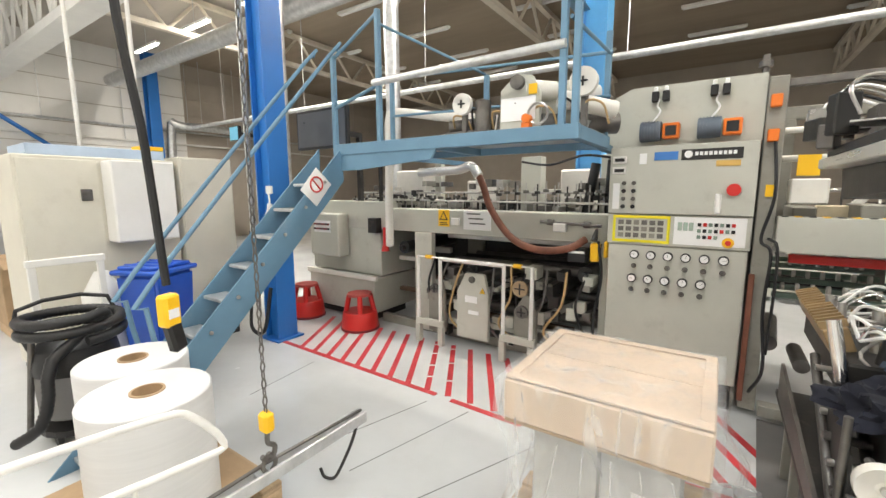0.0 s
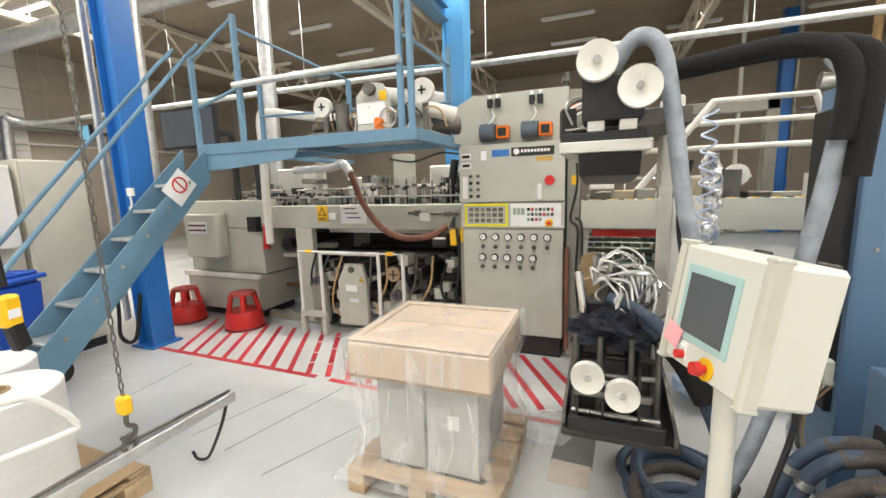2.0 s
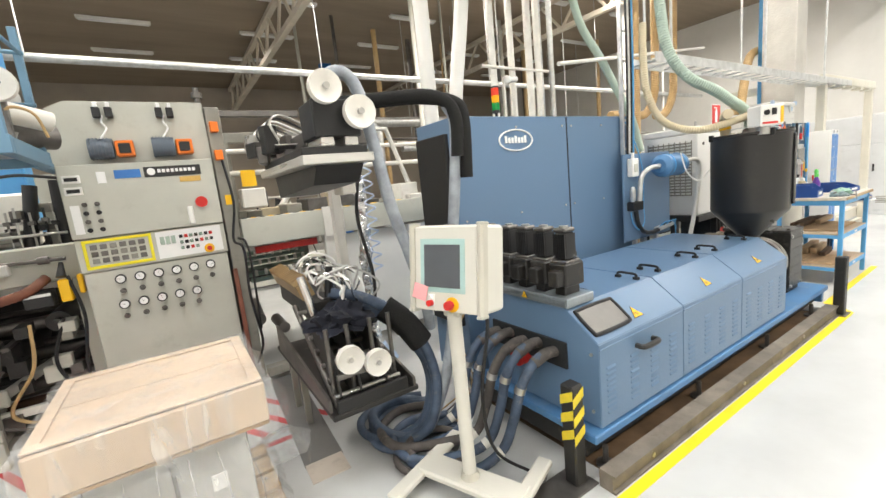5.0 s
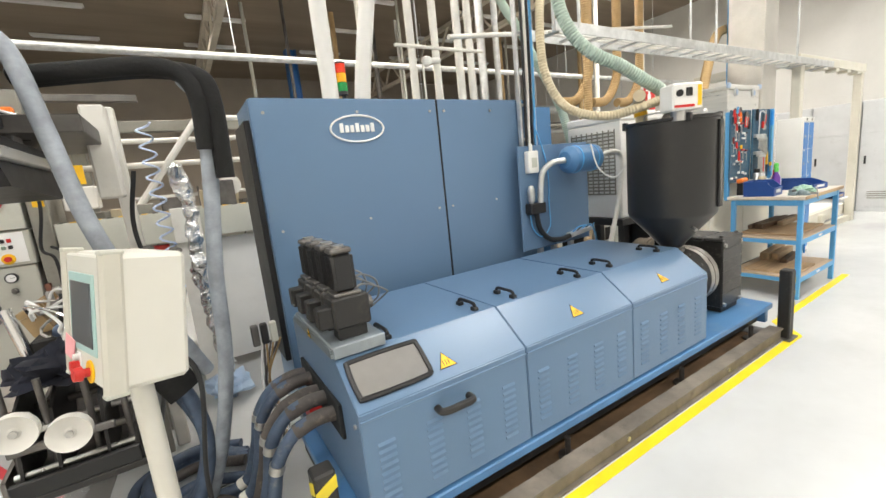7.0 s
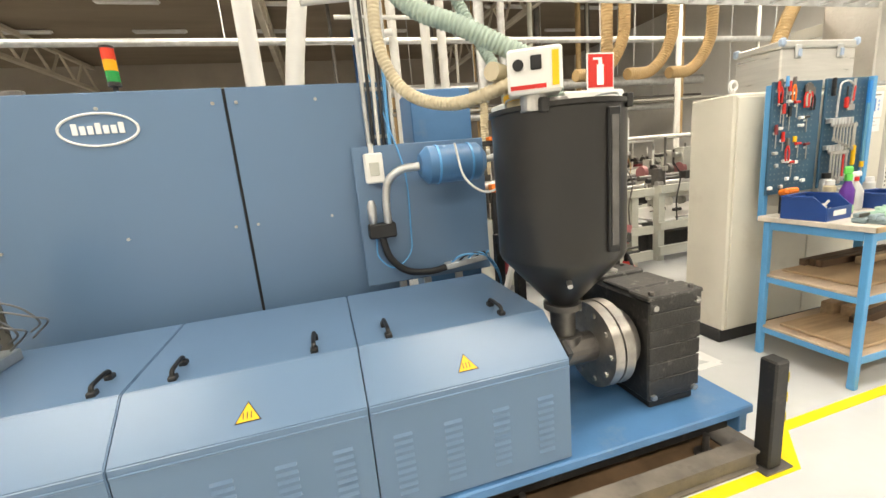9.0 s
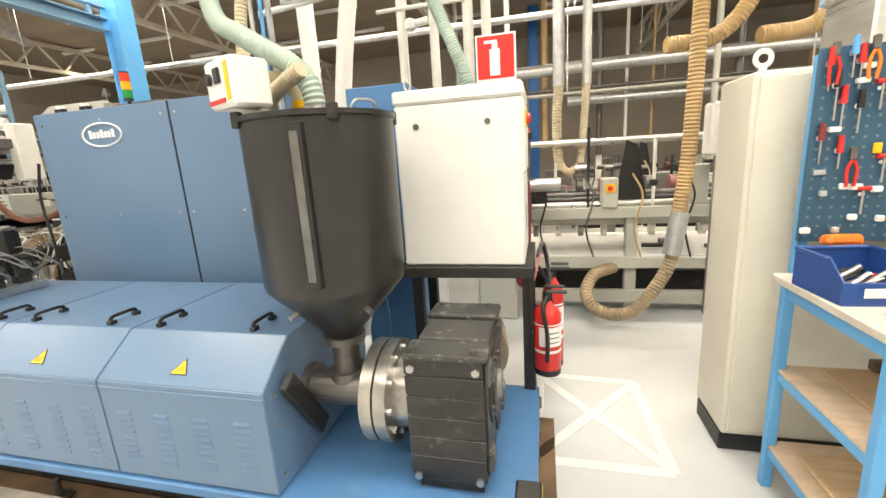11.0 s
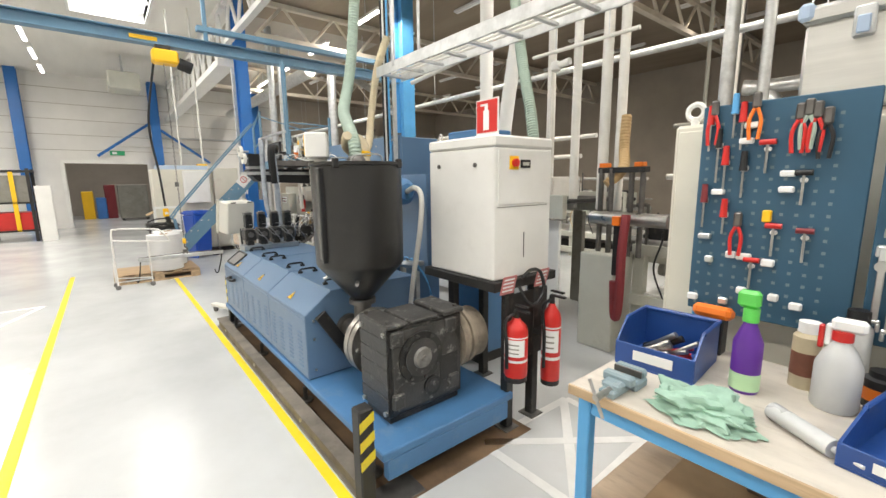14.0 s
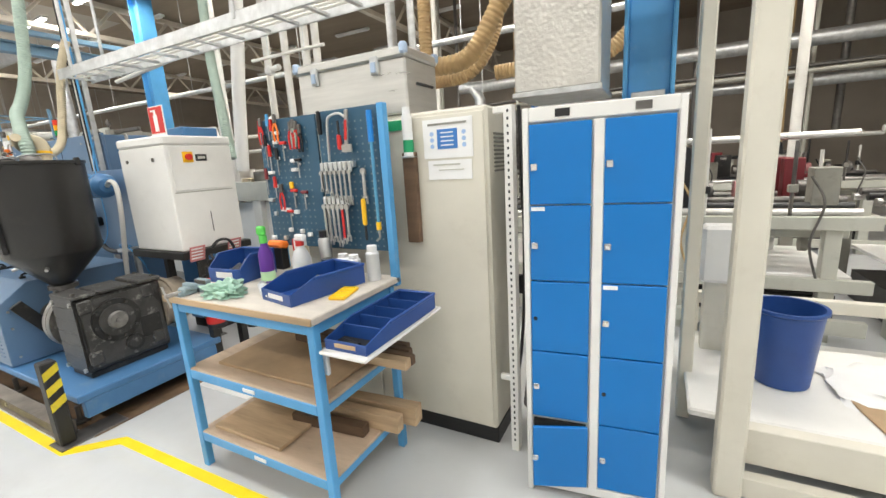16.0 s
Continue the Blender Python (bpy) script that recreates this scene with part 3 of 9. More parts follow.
# motor manifold on the cover
mf = thing("motor_manifold", (2.1, 1.85, 0.848), "black servo motor bank on a ventilated manifold", "motor bank")
part("vent_box", JOIN(B((1.985, 2.2, 1.55, 2.15, 0.85, 0.9)), *[B((1.975, 1.99, 1.56, 2.14, 0.855 + 0.011 * k, 0.86 + 0.011 * k), bev=0) for k in range(4)]), mat("blue_grey_vent_sheet", (0.3, 0.34, 0.37), 0.4, 0.5, var=0.12, dirt=0.3), mf, "blue-grey ventilated manifold box")
for k in range(4):
    y = 1.635 + 0.143 * k
    mo = part("motor", B((2.045, 2.125, y - 0.038, y + 0.038, 1.09, 1.24), bev=0.01), BLACK, mf, "black square servo motor")
    for q in range(6):
        part("fin", B((2.041, 2.129, y - 0.036 + 0.014 * q, y - 0.031 + 0.014 * q, 1.1, 1.23), bev=0), BLACK, mo)
    part("cap", B((2.042, 2.128, y - 0.041, y + 0.041, 1.24, 1.262), bev=0.008), STEELD, mo)
    part("cap_disc", C(((2.085, y, 1.262), (2.085, y, 1.272), 0.025), seg=14), STEEL, mo)
    part("flange", B((2.03, 2.14, y - 0.052, y + 0.052, 1.075, 1.09)), STEELD, mo)
    part("gear_head", JOIN(B((2.015, 2.165, y - 0.058, y + 0.058, 0.95, 1.075), bev=0.008), B((2.03, 2.15, y - 0.035, y + 0.035, 0.9, 0.95))), BLACKS, mf, "dark square gear head")
    part("connector", B((1.96, 2.02, y - 0.045, y + 0.02, 0.96, 1.045), bev=0.006), BLACKS, mf)
    part("port", C(((2.165, y, 1.02), (2.19, y, 1.02), 0.028), seg=14), STEELD, mf)
    for q in range(2):
        part("cable", TUBE([(2.12, y, 1.13 - 0.05 * q), (2.18, y + 0.02, 1.13 - 0.04 * q), (2.25 + 0.04 * q, y + 0.06, 1.08 - 0.05 * q), (2.27 + 0.03 * q, y + 0.12, 0.99), (2.2, y + 0.17, 0.94 - 0.03 * q)], r=0.0045, seg=6), CABLEG, mf, "thin grey cable loop", True)
warning_triangle(mf, 1.972, 1.85, 0.878, 0.05, 90, -90)
mf.location = (2.13, 1.88, 0.87)

# gearbox
gb = thing("gearbox", (5.09, 1.8, 0.262), "black ribbed cast gearbox thick with dust", "gearbox")
body = B((4.94, 5.235, 1.545, 2.08, 0.3, 0.82), bev=0.012)
part("housing", body, GEAR, gb)
for k in range(6):
    z = 0.34 + 0.085 * k
    part("rib", B((4.938, 5.237, 1.541, 1.548, z, z + 0.078), bev=0.003), GEAR, gb)
for q in ((4.93, 5.25, 1.54, 1.68, 0.82, 0.845), (4.95, 5.24, 1.7, 1.9, 0.82, 0.842), (4.93, 5.25, 1.93, 2.09, 0.82, 0.85)):
    part("top_plate", B(q, bev=0.008), DUST, gb, "dusty stepped top plate")
part("end_plate", PRISM([(1.57, 0.33), (2.06, 0.33), (2.06, 0.62), (1.98, 0.8), (1.57, 0.8)], "x", 5.233, 5.243, 0.004), DUST, gb, "dust-caked cast end plate")
part("side_disc", C(((5.243, 1.76, 0.62), (5.254, 1.76, 0.62), 0.15), seg=40), GEAR, gb, smooth=True)
part("ring", C(((5.254, 1.76, 0.62), (5.264, 1.76, 0.62), 0.11), seg=36), DUST, gb, smooth=True)
for k in range(8):
    a = k * math.pi / 4 + 0.2
    part("bolt", C(((5.254, 1.76 + 0.13 * math.cos(a), 0.62 + 0.13 * math.sin(a)), (5.264, 1.76 + 0.13 * math.cos(a), 0.62 + 0.13 * math.sin(a)), 0.011), seg=6), DUST, gb)
part("hub", C(((5.26, 1.76, 0.62), (5.28, 1.76, 0.62), 0.065, 0.055), ((5.28, 1.76, 0.62), (5.29, 1.76, 0.62), 0.02)), mat("dusty_hub_steel", (0.24, 0.23, 0.215), 0.5, 0.4, var=0.2, scale=20, dirt=0.5), gb, "worn steel shaft cover", True)
part("side_disc", C(((5.243, 1.84, 0.42), (5.253, 1.84, 0.42), 0.06), seg=24), GEAR, gb, smooth=True)
part("side_disc", C(((5.253, 1.84, 0.42), (5.257, 1.84, 0.42), 0.04), seg=20), DUST, gb, smooth=True)
part("recess", B((5.24, 5.246, 1.9, 2.04, 0.42, 0.58), bev=0.002), GEAR, gb)
for y, z in ((1.6, 0.76), (1.6, 0.4), (1.98, 0.76), (2.0, 0.4)):
    part("lug", B((5.232, 5.262, y - 0.04, y + 0.04, z - 0.045, z + 0.045), bev=0.01), DUST, gb)
part("mount", B((4.96, 5.22, 1.56, 2.06, 0.262, 0.3)), BLACKS, gb)
for x in (4.965, 5.21):
    for z in (0.33, 0.79):
        part("bolt", C(((x, 1.545, z), (x, 1.53, z), 0.016), seg=6), STEEL, gb, "bright corner bolt")
for y in (1.57, 2.05):
    for x in (4.97, 5.2):
        part("bolt", C(((x, y, 0.845), (x, y, 0.862), 0.014), seg=6), STEELD, gb)
part("motor", C(((5.08, 2.1, 0.6), (5.08, 2.3, 0.6), 0.17), ((5.08, 2.08, 0.6), (5.08, 2.12, 0.6), 0.2), ((5.08, 2.16, 0.6), (5.08, 2.19, 0.6), 0.19), seg=32), DUSTT, gb, "dusty round drive motor", True)

# hopper
hp = thing("hopper", (4.64, 1.74, 0.65), "black painted round material hopper with cone bottom", "hopper")
part("drum", LATHE([(0.065, 0.18), (0.278, 0.42), (0.286, 0.44), (0.288, 1.055), (0.297, 1.06), (0.297, 1.078), (0.279, 1.078), (0.272, 0.9), (0.06, 0.86)], (4.603, 1.742, 0.65), 64), HOPPER, hp, smooth=True)
part("outlet", C(((4.603, 1.742, 0.62), (4.603, 1.742, 0.85), 0.06), ((4.603, 1.742, 0.8), (4.603, 1.742, 0.83), 0.09), ((4.603, 1.742, 0.62), (4.603, 1.742, 0.665), 0.085)), STEELD, hp, "steel outlet neck", True)
part("sight_glass", B((4.645, 4.7, 1.446, 1.475, 1.12, 1.69)), BLACK, hp, "slim vertical sight glass strip")
part("sight_pane", B((4.657, 4.688, 1.443, 1.447, 1.15, 1.66), bev=0), mat("dusty_sight_glass", (0.13, 0.125, 0.12), 0.15, var=0.2, scale=6), hp)
for a in (-0.9, 0.6, 2.3, 4.0):
    part("clamp", B((4.603 + 0.293 * math.cos(a) - 0.016, 4.603 + 0.293 * math.cos(a) + 0.016, 1.742 + 0.293 * math.sin(a) - 0.016, 1.742 + 0.293 * math.sin(a) + 0.016, 1.69, 1.745)), BLACKS, hp)
for a in (-0.6, 4.3):
    part("bolt", C(((4.603 + 0.19 * math.cos(a), 1.742 + 0.19 * math.sin(a), 1.0), (4.603 + 0.245 * math.cos(a), 1.742 + 0.245 * math.sin(a), 0.98), 0.012), seg=8), STEEL, hp)
fb = thing("feeder_control_box", (4.37, 1.585, 1.722), "white feeder control box with red stripe and knobs", "control box")
part("case", ROT(B((4.3, 4.5, 1.5, 1.64, 1.76, 1.92), bev=0.01), -27, (4.4, 1.56, 1.8)), WHITEP, fb)
part("stripe", ROT(B((4.31, 4.44, 1.497, 1.503, 1.775, 1.79), bev=0), -27, (4.4, 1.56, 1.8)), RED, fb)
part("knob", ROT(C(((4.34, 1.5, 1.86), (4.34, 1.485, 1.86), 0.02)), -27, (4.4, 1.56, 1.8)), BLACK, fb)
part("switch", ROT(B((4.385, 4.425, 1.49, 1.502, 1.84, 1.89)), -27, (4.4, 1.56, 1.8)), BLACK, fb)
part("yellow_label", ROT(B((4.462, 4.486, 1.496, 1.503, 1.78, 1.9), bev=0), -27, (4.4, 1.56, 1.8)), YSIGN, fb)
part("bracket", C(((4.4, 1.58, 1.7), (4.4, 1.58, 1.77), 0.05)), STEEL, fb)
lid = thing("loader_lid", (4.66, 1.8, 1.735), "grey loader head on the hopper rim", "hopper loader")
part("dome", LATHE([(0.06, 0), (0.06, 0.03), (0.05, 0.045), (0.045, 0.05)], (4.603, 1.742, 1.722), 24), STEELD, lid, smooth=True)
part("cover", C(((4.603, 1.742, 1.7), (4.603, 1.742, 1.722), 0.278), seg=48), HOPPER, lid, "flat black hopper cover", True)
part("elbow", TUBE([(4.47, 1.87, 1.72), (4.46, 1.88, 1.83), (4.42, 1.86, 1.89), (4.33, 1.8, 1.9)], r=0.04, seg=12), BEIGEL, lid, "beige hose elbow", True)
part("elbow_band", C(((4.465, 1.876, 1.78), (4.462, 1.879, 1.81), 0.045), seg=16), YSIGN, lid)
for q in (-0.2, 0.2):
    part("wire_handle", TUBE([(4.603 + q, 1.6, 1.72), (4.603 + q * 1.1, 1.62, 1.76), (4.603 + q * 1.1, 1.78, 1.77), (4.603 + q, 1.82, 1.72)], r=0.005, seg=6), GALV, lid)

# blue control cabinet
nc = thing("control_cabinet", (3.0, 2.7, 0), "tall blue steel control cabinet with two doors", "cabinet")
part("body", B((2.05, 3.99, 2.5, 2.9, 0.12, 1.99), bev=0.006), BLUE, nc)
d1 = part("door", B((2.02, 3.153, 2.478, 2.502, 0.15, 2.005), bev=0.005), BLUE, nc, "blue flat cabinet door")
d2 = part("door", B((3.163, 4.0, 2.478, 2.502, 0.15, 2.005), bev=0.005), BLUE, nc, "blue flat cabinet door")
for d, xs_ in ((d1, (2.08, 2.6, 3.1)), (d2, (3.21, 3.6, 3.95))):
    for x in xs_:
        part("bolt", C(((x, 2.478, 1.93), (x, 2.472, 1.93), 0.009), seg=8), STEEL, d)
        part("bolt", C(((x, 2.478, 1.3), (x, 2.472, 1.3), 0.008), seg=8), STEEL, d)
bm = bmesh.new()
add_tube(bm, [(2.592 + 0.165 * math.cos(a), 2.474, 1.835 + 0.075 * math.sin(a)) for a in [k * math.pi / 16 for k in range(33)]], 0.006, 6, 1)
# near-black strip added in the door gap in place of its shade
part("door_gasket", B((3.151, 3.165, 2.4795, 2.5, 0.16, 2.0), bev=0), HOLE, nc, "black strip for the dark gap between doors")
lg = part("badge", bm, PAPER, d1, "white oval badge outline")
for k in range(7):
    part("bar", B((2.482 + 0.032 * k, 2.505 + 0.032 * k, 2.472, 2.4785, 1.814, 1.854 if k % 3 else 1.866), bev=0.004), PAPER, d1)
part("black_strip", B((1.985, 2.02, 2.52, 2.9, 0.55, 1.9), bev=0.005), BLACK, nc, "black foam edge strip")
part("side_flange", B((2.015, 2.06, 2.48, 2.92, 0.15, 2.0)), BLUE, nc)
for x in (2.2, 3.0, 3.85):
    part("foot", B((x - 0.05, x + 0.05, 2.55, 2.85, 0, 0.12)), BLACKS, nc)
rb = thing("narrow_cabinet", (4.45, 3.0, 0), "narrow tall blue steel cabinet", "cabinet")
part("body", B((4.2, 4.62, 2.85, 3.2, 0.1, 2.02), bev=0.008), BLUED, rb)
part("plinth", B((4.22, 4.6, 2.87, 3.18, 0, 0.1)), BLACKS, rb)
part("grip", C(((4.3, 2.85, 1.6), (4.3, 2.83, 1.6), 0.012)), STEEL, rb)

# air service panel
ap = thing("air_service_panel", (4.12, 2.4, 0), "blue panel with air tank and valves", "air panel")
part("plate", B((3.745, 4.5, 2.375, 2.39, 0.88, 1.66)), BLUE, ap)
for x in (3.95, 4.1, 4.3):
    part("leg", B((x - 0.02, x + 0.02, 2.39, 2.43, 0, 1.2)), GALV, ap)
tk = part("tank", C(((4.12, 2.24, 1.53), (4.4, 2.24, 1.53), 0.1), ((4.08, 2.24, 1.53), (4.12, 2.24, 1.53), 0.06, 0.1), ((4.4, 2.24, 1.53), (4.44, 2.24, 1.53), 0.1, 0.06), seg=28), BLUED, ap, "blue round air tank", True)
for x in (4.17, 4.35):
    part("strap", C(((x - 0.006, 2.24, 1.53), (x + 0.006, 2.24, 1.53), 0.104), seg=28), BLUEL, tk)
part("switch_box", B((3.8, 3.9, 2.32, 2.375, 1.46, 1.62), bev=0.008), WHITEP, ap, "white switch box")
part("switch_window", B((3.825, 3.875, 2.315, 2.322, 1.5, 1.57), bev=0.003), MGREY, ap)
part("gland", C(((3.845, 2.345, 1.62), (3.845, 2.345, 1.67), 0.013)), WHITEP, ap)
part("filter_bowl", LATHE([(0.015, 0), (0.024, 0.02), (0.026, 0.1), (0.015, 0.13)], (3.81, 2.33, 1.24), 16), GALV, ap, "grey filter bowl", True)
part("regulator", B((3.78, 3.93, 2.3, 2.375, 1.16, 1.24), bev=0.008), BLACK, ap, "black air regulator block")
part("pipe", TUBE([(4.08, 2.24, 1.53), (3.98, 2.27, 1.52), (3.91, 2.3, 1.46), (3.89, 2.31, 1.35), (3.89, 2.32, 1.24)], r=0.022, seg=12), GALV, ap, "grey bent air pipe", True)
part("pipe", TUBE([(3.85, 2.33, 1.16), (3.88, 2.33, 1.04), (3.97, 2.33, 0.95), (4.1, 2.33, 0.925), (4.2, 2.33, 0.935)], r=0.02, seg=12), BLACK, ap, "black bent air hose", True)
part("manifold", ROT(B((4.2, 4.47, 2.31, 2.37, 0.92, 0.955)), 0, (4.2, 2.34, 0.93), 0, -6), GALV, ap)
for k in range(5):
    part("cable", TUBE([(4.23 + 0.045 * k, 2.34, 0.95), (4.3 + 0.04 * k, 2.3, 1.0), (4.45, 2.3, 0.97), (4.55, 2.35, 0.8), (4.55, 2.4, 0.5)], r=0.006, seg=6), BLACK if k % 2 else BLUEL, ap)
part("air_line", TUBE([(3.82, 2.36, 1.15), (3.82, 2.34, 1.05), (3.9, 2.33, 0.98), (4.0, 2.34, 1.05), (4.02, 2.36, 1.2), (4.02, 2.36, 1.5), (3.95, 2.4, 1.8), (3.9, 2.5, 2.05)], r=0.005, seg=6), BLUEL, ap, "thin light blue air line")
part("hose", TUBE([(4.44, 2.24, 1.53), (4.6, 2.2, 1.56), (4.69, 2.19, 1.5), (4.67, 2.19, 1.27), (4.56, 2.2, 0.9), (4.47, 2.22, 0.6)], r=0.019, seg=10), PIPEW, ap, "pale hose from the tank")
part("cable", TUBE([(4.25, 2.14, 1.63), (4.28, 2.1, 1.45), (4.38, 2.05, 1.37), (4.47, 2.0, 1.45), (4.5, 1.8, 1.75)], r=0.006, seg=6), WHITEP, ap)

# signal tower
st = thing("signal_tower", (2.62, 2.65, 2.0), "red amber green signal tower on a pole", "signal lamp")
part("pole", C(((2.62, 2.7, 1.99), (2.62, 2.7, 2.07), 0.012), ((2.62, 2.7, 2.07), (2.62, 2.7, 2.09), 0.03)), BLACK, st)
for k, m_ in enumerate((mat("green_lens", (0.01, 0.3, 0.06), 0.25), mat("amber_lens", (0.9, 0.4, 0.01), 0.25), mat("red_lens", (0.75, 0.05, 0.02), 0.25))):
    part("lens", C(((2.62, 2.7, 2.09 + 0.055 * k), (2.62, 2.7, 2.143 + 0.055 * k), 0.03)), m_, st, smooth=True)
part("cap", C(((2.62, 2.7, 2.255), (2.62, 2.7, 2.265), 0.03)), BLACK, st)

# white cooling unit on its stand
cu = thing("cooling_unit", (5.05, 2.5, 1.0), "white sheet-metal cooling cabinet on a black stand", "cooling unit")
part("body", B((4.74, 5.36, 2.23, 2.77, 1.0, 1.8), bev=0.008), WHITEP, cu)
part("lid", B((4.735, 5.365, 2.225, 2.775, 1.803, 1.87), bev=0.012), WHITEP, cu)
part("control_flap", B((5.358, 5.368, 2.26, 2.72, 1.46, 1.79)), WHITEP, cu, "white hinged control flap")
part("door_seam", B((5.3595, 5.3615, 2.255, 2.73, 1.444, 1.449), bev=0), MGREYD, cu)
part("slot", B((5.359, 5.362, 2.5, 2.506, 1.12, 1.28), bev=0), BLACK, cu)
for x in (4.85, 5.2):
    part("knob", C(((x, 2.23, 1.7), (x, 2.222, 1.7), 0.014), seg=14), STEELD, cu)
sw = part("main_switch", B((5.366, 5.374, 2.35, 2.43, 1.67, 1.75), bev=0.006), YSIGN, cu, "yellow main switch plate")
part("rotary_knob", C(((5.374, 2.39, 1.71), (5.395, 2.39, 1.71), 0.024)), RED, sw)
dp = part("display", B((5.366, 5.374, 2.45, 2.54, 1.68, 1.73), bev=0.004), BLACK, cu)
part("digits", B((5.374, 5.3755, 2.465, 2.525, 1.695, 1.715), bev=0), MGREY, dp)
part("grille", JOIN(*[B((4.728, 4.742, 2.28, 2.72, 1.2 + 0.03 * k, 1.212 + 0.03 * k), bev=0) for k in range(18)], *[B((4.73, 4.741, 2.28 + 0.055 * k, 2.286 + 0.055 * k, 1.2, 1.74), bev=0) for k in range(9)]), MGREYD, cu, "wire grille on the side")
part("lifting_eye", TUBE([(4.8, 2.28, 1.87), (4.79, 2.28, 1.9), (4.8, 2.28, 1.92), (4.82, 2.28, 1.9), (4.81, 2.28, 1.87)], r=0.006, seg=6), STEEL, cu)
sd = thing("cooling_unit_stand", (5.05, 2.5, 0), "black welded steel stand with four legs", "stand")
part("top_frame", B((4.7, 5.4, 2.2, 2.26, 0.94, 0.998), (4.7, 5.4, 2.74, 2.8, 0.94, 0.998), (4.7, 4.76, 2.26, 2.74, 0.94, 0.998), (5.34, 5.4, 2.26, 2.74, 0.94, 0.998)), BLACKS, sd)
part("top_sheet", B((4.71, 5.39, 2.21, 2.79, 0.982, 0.9995), bev=0), BLACKS, sd)
for x, y in ((4.73, 2.77), (5.37, 2.35), (5.37, 2.6), (4.73, 2.45)):
    lgp = part("leg", B((x - 0.03, x + 0.03, y - 0.03, y + 0.03, 0.012, 0.94)), BLACKS, sd)
    part("foot_plate", B((x - 0.06, x + 0.06, y - 0.06, y + 0.06, 0, 0.012)), STEELD, lgp)
part("board", B((5.375, 5.395, 2.3, 2.72, 0.45, 0.9)), BLACKS, sd)
for y in (2.3, 2.62):
    cd = thing("extinguisher_card", (5.42, y, 0.94), "red and white instruction card on the stand", "sign", "extinguisher cards")
    part("card", ROT(B((5.405, 5.41, y - 0.06, y + 0.06, 0.92, 1.04), bev=0), 0, (5.405, y, 0.93), 0, 14), mat("faded_red_card", (0.55, 0.2, 0.2), 0.5), cd)
    part("text_bar", ROT(B(*[(5.41, 5.412, y - 0.05, y + 0.04, 0.94 + 0.025 * k, 0.95 + 0.025 * k) for k in range(4)], bev=0), 0, (5.405, y, 0.93), 0, 14), PAPER, cd)
fs = thing("extinguisher_sign", (5.24, 2.29, 1.87), "red fire extinguisher sign standing on the unit", "sign")
part("plate", B((5.15, 5.335, 2.286, 2.292, 1.87, 2.085), bev=0), PAPER, fs)
part("red_field", B((5.158, 5.327, 2.283, 2.2865, 1.892, 2.077), bev=0), RED, fs)
part("symbol", JOIN(B((5.215, 5.262, 2.281, 2.2835, 1.905, 2.02), bev=0.006), B((5.226, 5.252, 2.281, 2.2835, 2.02, 2.045), (5.19, 5.25, 2.281, 2.2835, 2.045, 2.058), bev=0.003)), PAPER, fs)


def extinguisher(x, y, z0, r, h, label):
    e = thing("fire_extinguisher", (x, y, z0), label, "fire extinguisher", "fire extinguishers", local=True)
    e.matrix_basis = pose(x, y, z0)
    part("cylinder", LATHE([(r * 0.9, 0), (r, 0.02), (r, h * 0.8), (r * 0.85, h * 0.88), (r * 0.45, h * 0.95), (r * 0.3, h)], (0, 0, 0), 28), RED, e, smooth=True)
    part("base_ring", C(((0, 0, -0.02), (0, 0, 0.025), r * 0.97)), BLACK, e)
    arc = [math.radians(-125 + 10 * k) for k in range(13)]
    part("label_panel", PRISM([(r * 1.015 * math.cos(a), r * 1.015 * math.sin(a)) for a in arc] + [(r * 0.98 * math.cos(a), r * 0.98 * math.sin(a)) for a in reversed(arc)], "z", h * 0.4, h * 0.68), PAPER, e, "white curved label")
    for q in range(3):
        part("text_bar", PRISM([(r * 1.02 * math.cos(a), r * 1.02 * math.sin(a)) for a in arc[3:10]] + [(r * 1.0 * math.cos(a), r * 1.0 * math.sin(a)) for a in reversed(arc[3:10])], "z", h * (0.45 + 0.07 * q), h * (0.47 + 0.07 * q)), MGREYD, e)
    part("label_text", C(((0, 0, h * 0.3), (0, 0, h * 0.34), r * 1.012), seg=28), WHITEP, e, smooth=True)
    part("label_rim", C(((0, 0, h * 0.7), (0, 0, h * 0.72), r * 1.015), seg=28), WHITEP, e, smooth=True)
    part("valve", JOIN(C(((0, 0, h), (0, 0, h + 0.05), 0.018)), B((-0.01, 0.1, -0.014, 0.014, h + 0.045, h + 0.06), (-0.01, 0.09, -0.012, 0.012, h + 0.075, h + 0.088))), BLACK, e)
    part("hose", TUBE([(0, -0.02, h + 0.03), (-0.02, -r * 1.05, h * 0.95), (0.0, -r * 1.2, h * 0.6), (0.0, -r * 1.15, h * 0.2)], r=0.011, seg=8), BLACK, e)
    return e


extinguisher(5.465, 2.325, 0.4, 0.072, 0.38, "red fire extinguisher hung on the black stand")
extinguisher(5.5, 2.63, 0.29, 0.062, 0.53, "taller red fire extinguisher hung on the stand")
part("hook_strap", B((5.39, 5.4, 2.28, 2.38, 0.6, 0.63)), BLACKS, sd)
part("hook_strap", B((5.39, 5.46, 2.57, 2.67, 0.6, 0.63)), BLACKS, sd)
part("cable_loop", TUBE([(5.42, 2.4, 0.95), (5.47, 2.42, 0.86), (5.48, 2.5, 0.84), (5.47, 2.58, 0.92), (5.45, 2.56, 1.03), (5.44, 2.48, 1.05), (5.42, 2.42, 1.0)], r=0.011, seg=8), BLACK, sd)

